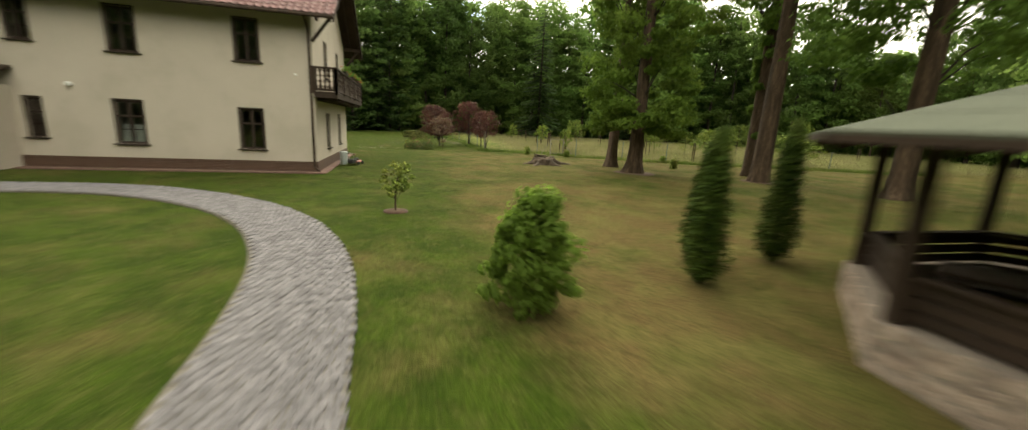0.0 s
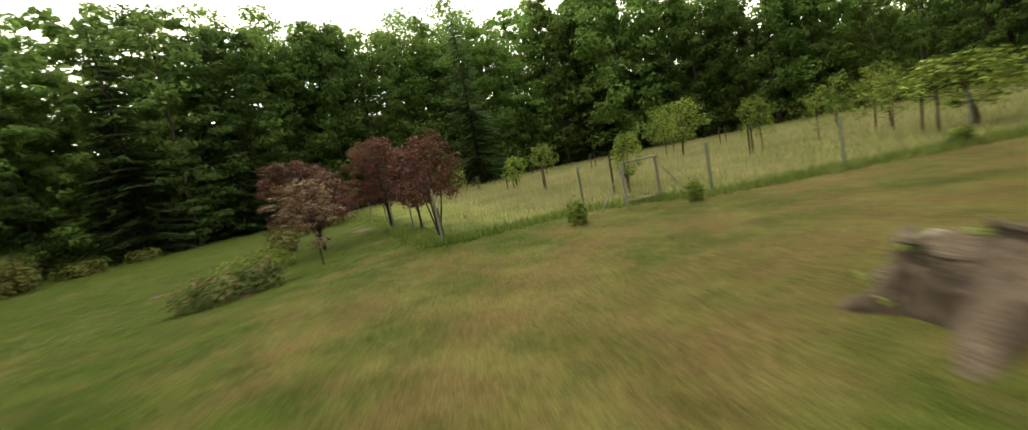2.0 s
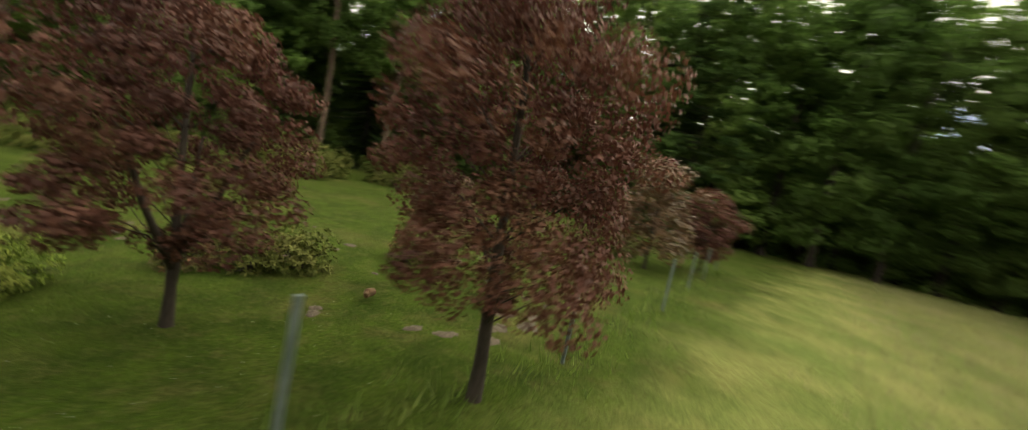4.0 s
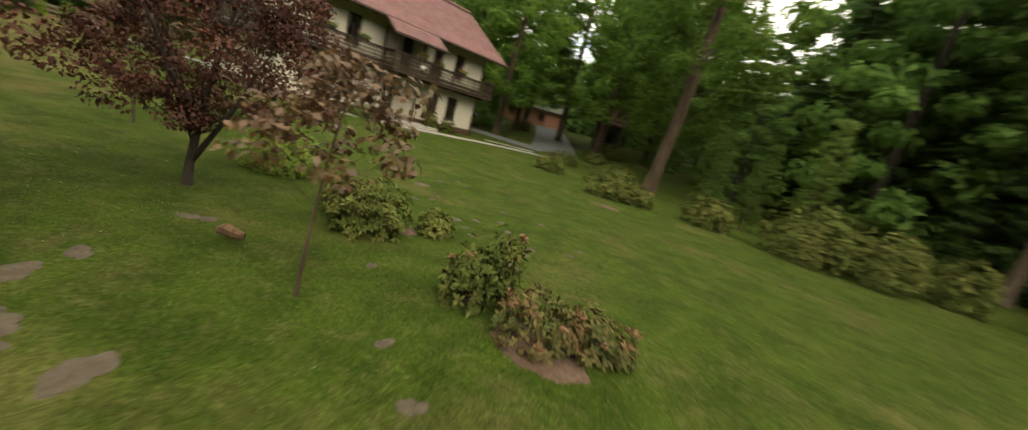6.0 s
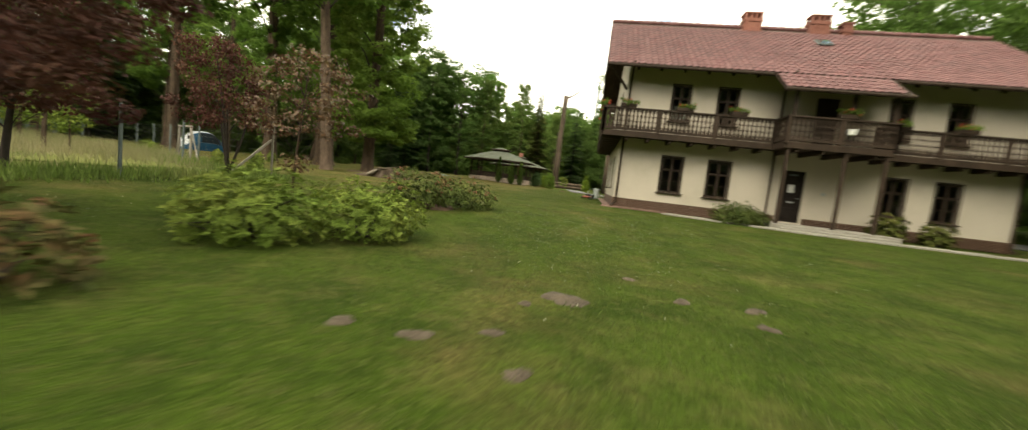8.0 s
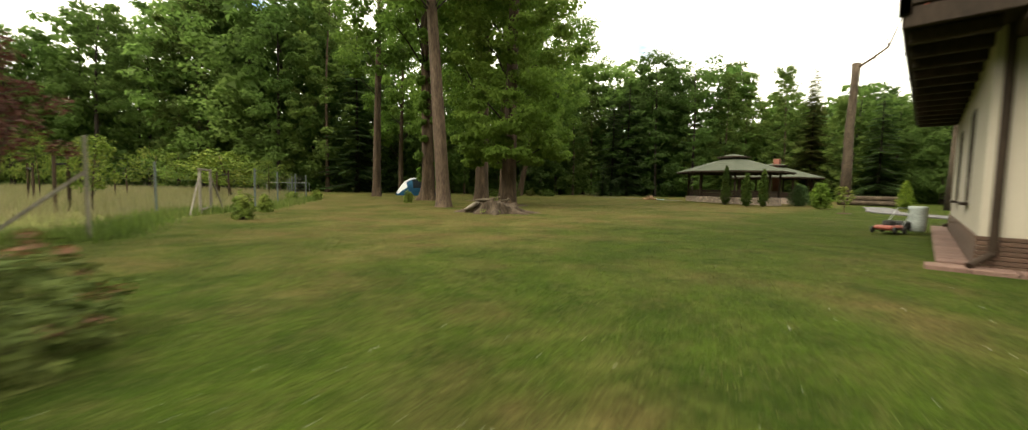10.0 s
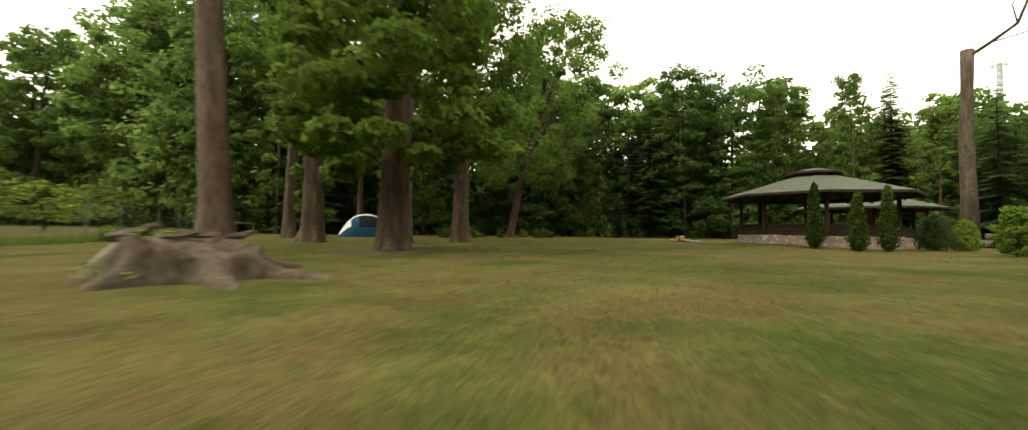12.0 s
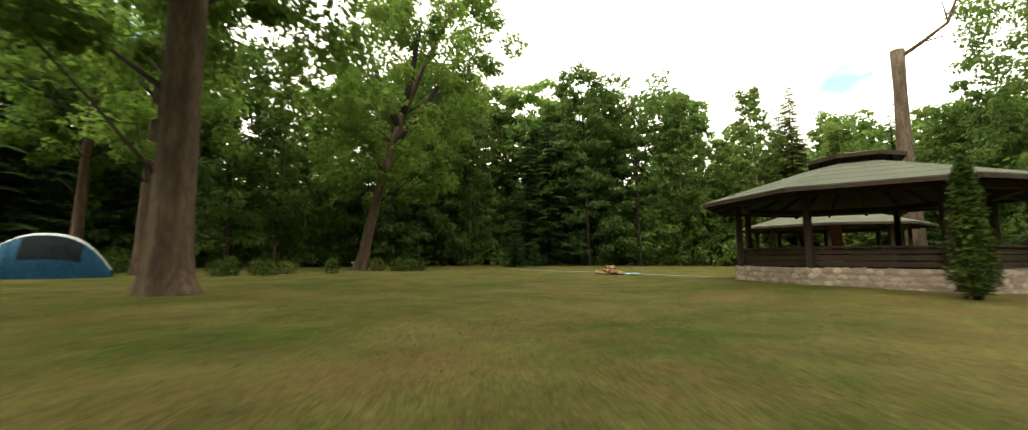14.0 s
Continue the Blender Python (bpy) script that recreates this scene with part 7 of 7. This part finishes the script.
def stump(x, y):
    t = thing("tree_stump", "wide weathered tree stump with spreading roots and broken rim", "stump", at=pose(x, y, 0, 0, 0, 20) @ Matrix.Diagonal((1.18, 1.18, 1.0, 1)))
    rng = random.Random(17)
    n, s = 120, Shape()
    roots = [(0.35, 0.4, 0.16), (1.35, 0.6, 0.15), (2.1, 0.75, 0.13), (3.3, 0.75, 0.17), (4.5, 1.15, 0.13), (5.05, 0.85, 0.12), (5.75, 0.3, 0.2)]
    def ext(a):
        return sum(w * math.exp(-((math.atan2(math.sin(a - c), math.cos(a - c))) / g) ** 2) for c, w, g in roots)
    def ridge(a, z):
        return 0.02 * abs(math.sin(8.5 * a + 1.5 * noise.noise((2 * math.cos(a), 2 * math.sin(a), z)))) + 0.03 * noise.noise((5 * math.cos(a), 5 * math.sin(a), 1.5 * z)) + 0.012 * noise.noise((14 * math.cos(a), 14 * math.sin(a), 5 * z))
    levels = ((-0.06, 1.0), (0.01, 0.9), (0.05, 0.72), (0.1, 0.5), (0.17, 0.3), (0.25, 0.16), (0.33, 0.08), (0.42, 0.03))
    rim = [0.05 * math.sin(3 * 6.283 * j / n + 1) + 0.09 * noise.noise((4 * math.cos(6.283 * j / n), 4 * math.sin(6.283 * j / n), 7)) + rng.uniform(-0.025, 0.03) for j in range(n)]
    vs = []
    for z, k in levels:
        for j in range(n):
            a = 6.283 * j / n
            r = 0.54 + 0.1 * (0.42 - z) + k * ext(a) + ridge(a, z) * (1 + k)
            worn = 1 - 0.42 * max(0.0, math.cos(a - 1.9)) ** 0.7
            vs.append((r * math.cos(a), r * math.sin(a), z * worn + rim[j] * max(0.0, (z - 0.2) / 0.22)))
    for f, dz in ((0.93, -0.01), (0.84, -0.06), (0.5, -0.1), (0.2, -0.07)):
        for j in range(n):
            a = 6.283 * j / n
            vs.append((0.56 * f * math.cos(a), 0.56 * f * math.sin(a), 0.42 * (1 - 0.42 * f * max(0.0, math.cos(a - 1.9)) ** 0.7) + dz + rim[j] * max(0, f - 0.6) * 2 + 0.05 * noise.noise((9 * f * math.cos(a), 9 * f * math.sin(a), 3)) + rng.uniform(-0.015, 0.015)))
    rows = len(levels) + 4
    vs.append((0, 0, 0.36))
    s.add(vs, [(i * n + j, i * n + (j + 1) % n, (i + 1) * n + (j + 1) % n, (i + 1) * n + j) for i in range(rows - 1) for j in range(n)] + [((rows - 1) * n + j, (rows - 1) * n + (j + 1) % n, rows * n) for j in range(n)])
    part("stump_body", s, M_DEADWOOD, t, smooth=True)
    slab = Shape().tube([(0.46, -0.62, 0.42), (0.5, -0.4, 0.43), (0.5, -0.15, 0.45), (0.47, 0.1, 0.5), (0.43, 0.28, 0.57)], [0.03, 0.055, 0.06, 0.05, 0.03], 7, wob=0.2, rng=rng)
    part("loose_slab", slab, M_SPLIT, t, "long split slab lying across the rim")
    for a, r, ln, w in ((2.0, 0.3, 0.4, 0.1), (3.9, 0.36, 0.42, 0.1), (0.5, 0.4, 0.34, 0.09)):
        p = Vector((r * math.cos(a), r * math.sin(a), 0.44))
        part("loose_slab", Shape().tube([p, p + Vector((ln * 0.5 * math.cos(a + 1.6), ln * 0.5 * math.sin(a + 1.6), 0.01)), p + Vector((ln * math.cos(a + 1.6), ln * math.sin(a + 1.6), 0.06))], [w * 0.3, w * 0.45, w * 0.25], 6, wob=0.25, rng=rng), M_SPLIT, t, "loose slab of split bark")
    a = 5.25
    d = Vector((math.cos(a), math.sin(a), 0))
    part("bare_patch", Shape().tube([d * 0.6 + Vector((0, 0, 0.4)), d * 0.72 + Vector((0.0, -0.02, 0.27)), d * 0.88 + Vector((-0.03, -0.05, 0.14)), d * 1.02 + Vector((-0.05, -0.08, 0.06))], [0.05, 0.085, 0.08, 0.04], 8, wob=0.12, rng=rng), M_SPLIT_PALE, t, "pale barkless patch of wood", smooth=True)
    nrg = np.random.default_rng(5)
    for p, r in (((0.5, 0.16, 0.5), 0.1), ((0.1, -0.35, 0.46), 0.08), ((0.74, -0.12, 0.1), 0.12), ((0.62, 0.3, 0.06), 0.08)):
        tagged(part("sprout", leaf_mesh("sprout", M_AZALEA, [p], [r], 30, 0.05, nrg), M_AZALEA, t), "small green sprouts", kind="stuff")


M_SPLIT = mat("split_bark", [(0.05, 0.037, 0.024), (0.105, 0.082, 0.056)], scale=9, rough=0.95, bump=0.8, bscale=45, stretch=(1, 0.3, 1))
M_SPLIT_PALE = mat("bare_grey_wood", [(0.16, 0.135, 0.105), (0.28, 0.245, 0.2)], scale=10, rough=0.9, bump=0.5, bscale=50, stretch=(1, 1, 0.3))
stump(-2.65, -11.8)
rock = thing("wood_chunk", "small brown chunk of rotten wood lying on the lawn", "wood", at=pose(18.56, -7.07, 0.03, 4, 3, 35))
part("body", Shape().tube([(-0.16, 0, 0.02), (-0.06, 0.02, 0.04), (0.06, -0.01, 0.04), (0.16, 0.01, 0.03)], [0.04, 0.07, 0.075, 0.045], 9, wob=0.2, rng=random.Random(2)), mat("rotten_wood", [(0.075, 0.04, 0.02), (0.13, 0.075, 0.04)], scale=12, rough=0.95, bump=0.8, bscale=50), rock)


# ---- tent ----
def tent(at):
    """A tunnel tent: hooped body with blue walls, a pale roof strip, mesh windows and a sloping porch."""
    t = thing("tunnel_tent", "blue tunnel tent with pale grey roof and dark mesh windows", "tent", at=at)
    hoops = []
    for k in range(15):
        x = -1.95 + 3.8 * k / 14
        u = abs(x + 0.03) / 2.02
        hoops.append((x, 0.5 + 0.76 * (1 - u ** 2.6), 1.78 * (1 - u ** 2.5)))
    def arc(x, w, h, f0, f1, off=0.0, n=8):
        return [(x, -(w + off) * math.cos(math.pi * (f0 + (f1 - f0) * i / n)), (h + off) * math.sin(math.pi * (f0 + (f1 - f0) * i / n)) ** 0.75) for i in range(n + 1)]
    def panel(f0, f1, off=0.0, hs=hoops):
        s, n = Shape(), 8
        vs = []
        for x, w, h in hs:
            vs += arc(x, w, h, f0, f1, off, n)
        s.add(vs, [(i * (n + 1) + j, i * (n + 1) + j + 1, (i + 1) * (n + 1) + j + 1, (i + 1) * (n + 1) + j) for i in range(len(hs) - 1) for j in range(n)])
        return s
    part("wall_panel", panel(0.0, 0.37), M_TENT_BLUE, t, smooth=True)
    part("wall_panel", panel(0.63, 1.0), M_TENT_BLUE, t, smooth=True)
    part("roof_panel", panel(0.37, 0.63), M_TENT_GREY, t, "pale grey tent roof", smooth=True)
    mids = hoops[5:12]
    for f0, f1 in ((0.105, 0.345), (0.655, 0.895)):
        part("mesh_window", panel(f0, f1, 0.02, mids), M_TENT_NET, t, "dark mesh window", smooth=True)
    part("front_flap", panel(0.16, 0.84, 0.02, hoops[:4]), M_TENT_GREY, t, "pale porch flap", smooth=True)
    ends = Shape()
    for k, (x, w, h) in ((0, hoops[0]), (1, hoops[-1])):
        ring = arc(x, w, h, 0, 1, 0, 16)
        ends.add(ring, [tuple(range(len(ring)))])
    part("end_panel", ends, M_TENT_BLUE, t)
    for x, w, h in hoops[4:13:8]:
        part("hoop", Shape().tube(arc(x, w, h, 0, 1, 0.012, 16), [0.012] * 17, 5), M_TENT_BLUE, t)


tent(pose(-14.8, -37.1, -0.06, 0, 0, -18 + 180))
box = thing("cool_box", "small white box on the grass beside the tent", "box", at=pose(-17.6, -37.5, 0))
part("body", Shape().box((-0.2, -0.15, 0), (0.2, 0.15, 0.3), 0.02), M_WHITE, box)

# wood pile with tarp, wood mast and far things
pile = thing("wood_pile", "heap of split brown firewood on the grass with a blue sheet", "wood pile", at=pose(-30.3, -19.6, 0))
prng = random.Random(21)
M_FIREWOOD = mat("split_firewood", [(0.16, 0.095, 0.05), (0.27, 0.17, 0.095)], scale=8, rough=0.9, bump=0.5, bscale=40, rnd=0.3)
for k in range(24):
    a = prng.uniform(0, 6.28)
    r = prng.uniform(0, 0.6)
    p = Vector((r * math.cos(a), r * math.sin(a), 0.05 + 0.38 * (1 - r / 0.6) * prng.random()))
    b = prng.uniform(0, 3.14)
    d = Vector((math.cos(b), math.sin(b), prng.uniform(-0.2, 0.2))) * 0.32
    part("log", Shape().tube([p - d, p + d], [0.06, 0.055], 7), M_FIREWOOD, pile)
sheet = Shape()
vs = [(-0.3 + 0.12 * i, 0.75 + 0.12 * j, 0.03 + 0.05 * abs(math.sin(i * 1.7 + j * 2.3))) for j in range(5) for i in range(7)]
sheet.add(vs, [(j * 7 + i, j * 7 + i + 1, (j + 1) * 7 + i + 1, (j + 1) * 7 + i) for j in range(4) for i in range(6)])
part("tarp", sheet, mat("pale_blue_tarp", [(0.2, 0.4, 0.5), (0.3, 0.5, 0.58)], scale=4, rough=0.5), pile, "crumpled pale blue sheet")
flat_strip("gravel_path", along([(-29.3, -14.4), (-30.9, -18), (-32.3, -22), (-33.8, -26), (-35.2, -30)], 1.0), 0.7, 0.005, M_SAND, "pale trodden gravel path beyond the gazebo", "path")
logs = thing("log_stack", "stack of long weathered logs beyond the gazebo", "logs", at=pose(-37, -3.6, 0, 0, 0, 80))
for k, (y, z) in enumerate(((-0.5, 0.2), (0.0, 0.22), (0.5, 0.2), (-0.25, 0.58), (0.28, 0.57))):
    part("log", Shape().tube([(-2.2 + 0.1 * k, y, z), (0, y + 0.03, z), (2.1, y, z)], [0.22, 0.2, 0.19], 10, wob=0.05, rng=prng), M_DEADWOOD, logs)
mast = thing("radio_mast", "far slim lattice radio mast over the trees", "mast", at=pose(-150, -2.0, 0))
s = Shape()
for a in range(3):
    s.tube([(0.9 * math.cos(a * 2.09), 0.9 * math.sin(a * 2.09), 0), (0.4 * math.cos(a * 2.09), 0.4 * math.sin(a * 2.09), 42)], [0.2, 0.17], 5)
for k in range(28):
    z0, z1 = k * 1.5, k * 1.5 + 1.5
    r0, r1 = 0.9 - 0.5 * z0 / 42, 0.9 - 0.5 * z1 / 42
    for a in range(3):
        s.tube([(r0 * math.cos(a * 2.09), r0 * math.sin(a * 2.09), z0), (r1 * math.cos(a * 2.09 + 2.09), r1 * math.sin(a * 2.09 + 2.09), z1)], [0.11, 0.11], 4)
part("lattice", s, M_METAL, mast)
for a in range(3):
    part("antenna", Shape().box((-0.3, -0.5, 0), (0.3, 0.5, 3.0), 0.05), M_WHITE, mast, at=pose(1.3 * math.cos(a * 2.09), 1.3 * math.sin(a * 2.09), 41, 0, 0, a * 120))

# drive, parked car, brick outbuilding and hut to the north
flat_strip("drive", along([(3.4, 21.6), (1.6, 24.6), (-3, 31), (-9, 39), (-16, 48), (-24, 60), (-34, 80)], 1.2), 4.2, 0.03, M_ASPHALT, "grey asphalt drive between the trees", "road", 0.06)
flat_strip("side_drive", along([(3.0, 21.6), (-1.0, 20.9), (-5.5, 20.6), (-9.5, 20.6)], 0.8), 2.4, 0.026, M_ASPHALT, "grey asphalt spur behind the house", "road", 0.06)
flat_strip("kerb_path", along([(0.9, 15.8), (2.6, 18.2), (4.0, 19.3)], 0.6), 0.35, 0.02, M_CONCRETE, "narrow pale concrete strip across the grass", "path")


def brick_building(x, y, turn, w, d, h, roof_h, label, wall_m, roof_m):
    t = thing("outbuilding", label, "building", at=rooted(pose(x, y, 0, 0, 0, turn)))
    holes = [(-w / 2 + 1.2 + k * 2.4, -w / 2 + 2.2 + k * 2.4, 1.0, 2.4) for k in range(max(1, int(w / 2.6)))]
    s = wall_shape("y", -d / 2, -d / 2 + 0.35, -w / 2, w / 2, 0, h, holes)
    s.box((-w / 2, d / 2 - 0.35, 0), (w / 2, d / 2, h)).box((-w / 2, -d / 2 + 0.35, 0), (-w / 2 + 0.35, d / 2 - 0.35, h)).box((w / 2 - 0.35, -d / 2 + 0.35, 0), (w / 2, d / 2 - 0.35, h))
    for sx in (-w / 2, w / 2 - 0.3):
        s.prism([(sx, -d / 2, h), (sx, d / 2, h), (sx, 0, h + roof_h - 0.1)], (0.3, 0, 0))
    part("wall", s, wall_m, t)
    for sg in (-1, 1):
        e = d / 2 + 0.4
        part("roof", Shape().prism([(-w / 2 - 0.3, 0, h + roof_h), (-w / 2 - 0.3, sg * e, h - 0.25), (-w / 2 - 0.3, sg * e, h - 0.1), (-w / 2 - 0.3, 0, h + roof_h + 0.15)], (w + 0.6, 0, 0)), roof_m, t)
    for a, b, c, e in holes:
        win = part("window", Shape().box((a, -d / 2 + 0.1, c), (a + 0.07, -d / 2 + 0.16, e)).box((b - 0.07, -d / 2 + 0.1, c), (b, -d / 2 + 0.16, e)).box((a, -d / 2 + 0.1, (c + e) / 2 - 0.03), (b, -d / 2 + 0.16, (c + e) / 2 + 0.03)), M_FRAME, t)
        part("pane", Shape().box((a, -d / 2 + 0.12, c), (b, -d / 2 + 0.13, e)), M_GLASS, win)


M_TAN_BRICK = mat("pale_orange_brick", [(0.36, 0.17, 0.115), (0.46, 0.235, 0.165)], scale=5, rough=0.9, bump=0.3, bscale=40)
brick_building(-19.5, 47.5, 39, 10, 6, 3.0, 1.3, "long orange brick outbuilding with grey roof beyond the drive", M_TAN_BRICK, M_FELT)
brick_building(2.1, 33.2, 30, 2.6, 4, 3.3, 1.7, "dark timber hut with red tiled roof among trees", M_TIMBER, M_TILE)


def parked_car(at):
    t = thing("parked_car", "silver-blue estate car parked on the drive", "car", at=at)
    prof = [(-2.1, 0.35), (-2.12, 0.75), (-1.95, 0.95), (-1.75, 1.0), (-1.3, 1.42), (0.4, 1.45), (1.05, 1.0), (1.9, 0.85), (2.1, 0.65), (2.1, 0.35)]
    body = Shape()
    vs = [(x, -0.82 if z < 0.98 else -0.66, z) for x, z in prof] + [(x, 0.82 if z < 0.98 else 0.66, z) for x, z in prof]
    n = len(prof)
    body.add(vs, [tuple(range(n)), tuple(reversed(range(n, 2 * n)))] + [(i, (i + 1) % n, n + (i + 1) % n, n + i) for i in range(n)])
    shell = part("body", body, M_CAR, t)
    for sg in (-1, 1):
        part("side_window", Shape().prism([(-1.55, sg * 0.755, 1.02), (0.9, sg * 0.755, 1.02), (0.38, sg * 0.67, 1.38), (-1.25, sg * 0.67, 1.38)], (0, sg * 0.012, 0)), M_TENT_NET, shell)
        for x in (-1.3, 1.35):
            w = part("wheel", Shape().lathe([(0.12, -0.1), (0.31, -0.1), (0.33, -0.05), (0.33, 0.05), (0.31, 0.1), (0.12, 0.1)], 18), M_RUBBER, t, at=pose(x, sg * 0.76, 0.33, 90, 0, 0))
            part("rim", Shape().lathe([(0.05, -0.108), (0.2, -0.105), (0.2, 0.105), (0.05, 0.108)], 14), M_METAL, w)
        part("headlight", Shape().box((2.02, sg * 0.55 - 0.14, 0.62), (2.11, sg * 0.55 + 0.14, 0.74), 0.02), M_WHITE, t)


parked_car(rooted(pose(-17.3, 50.6, 0.03, 0, 0, 128)))
bin_ = thing("waste_bin", "pale grey plastic waste bin on the grass by the path", "bin", at=rooted(pose(-11.5, 26.5, 0)))
part("body", Shape().prism([(-0.5, -0.4, 0), (0.5, -0.4, 0), (0.5, 0.4, 0), (-0.5, 0.4, 0)], (0, 0, 1.1)), M_GREYBOX, bin_)
part("lid", Shape().box((-0.54, -0.44, 1.1), (0.54, 0.44, 1.2), 0.03), M_GREYBOX, bin_)
# water butt, mower and bench at the gable end
butt = thing("water_butt", "grey plastic rain barrel at the gable wall", "barrel", at=pose(-6.15, -0.62, 0.035))
part("barrel", Shape().lathe([(0.14, 0), (0.16, 0.03), (0.175, 0.3), (0.17, 0.54), (0.175, 0.56), (0.175, 0.6), (0.15, 0.62)], 20), M_GREYBOX, butt, smooth=True)
mower = thing("lawn_mower", "lawn mower with dark red-brown deck parked at the gable end", "mower", at=pose(-5.5, -1.1, 0, 0, 0, -20) @ Matrix.Scale(0.8, 4))
part("deck", Shape().box((-0.35, -0.24, 0.1), (0.35, 0.24, 0.24), 0.05), M_REDPAINT, mower)
part("engine", Shape().lathe([(0.14, 0.24), (0.16, 0.27), (0.15, 0.36), (0.08, 0.4)], 12), M_RUBBER, mower)
part("grass_box", Shape().box((-0.85, -0.22, 0.1), (-0.37, 0.22, 0.36), 0.05), M_RUBBER, mower)
for x in (-0.28, 0.28):
    for y in (-0.27, 0.27):
        part("wheel", Shape().lathe([(0.03, -0.025), (0.1, -0.025), (0.105, 0.0), (0.1, 0.025), (0.03, 0.025)], 14), M_RUBBER, mower, at=pose(x, y, 0.1, 90, 0, 0))
part("push_bar", Shape().tube([(-0.3, -0.2, 0.22), (-0.95, -0.2, 0.75), (-0.95, 0.2, 0.75), (-0.3, 0.2, 0.22)], [0.014] * 4, 6), M_METAL, mower)
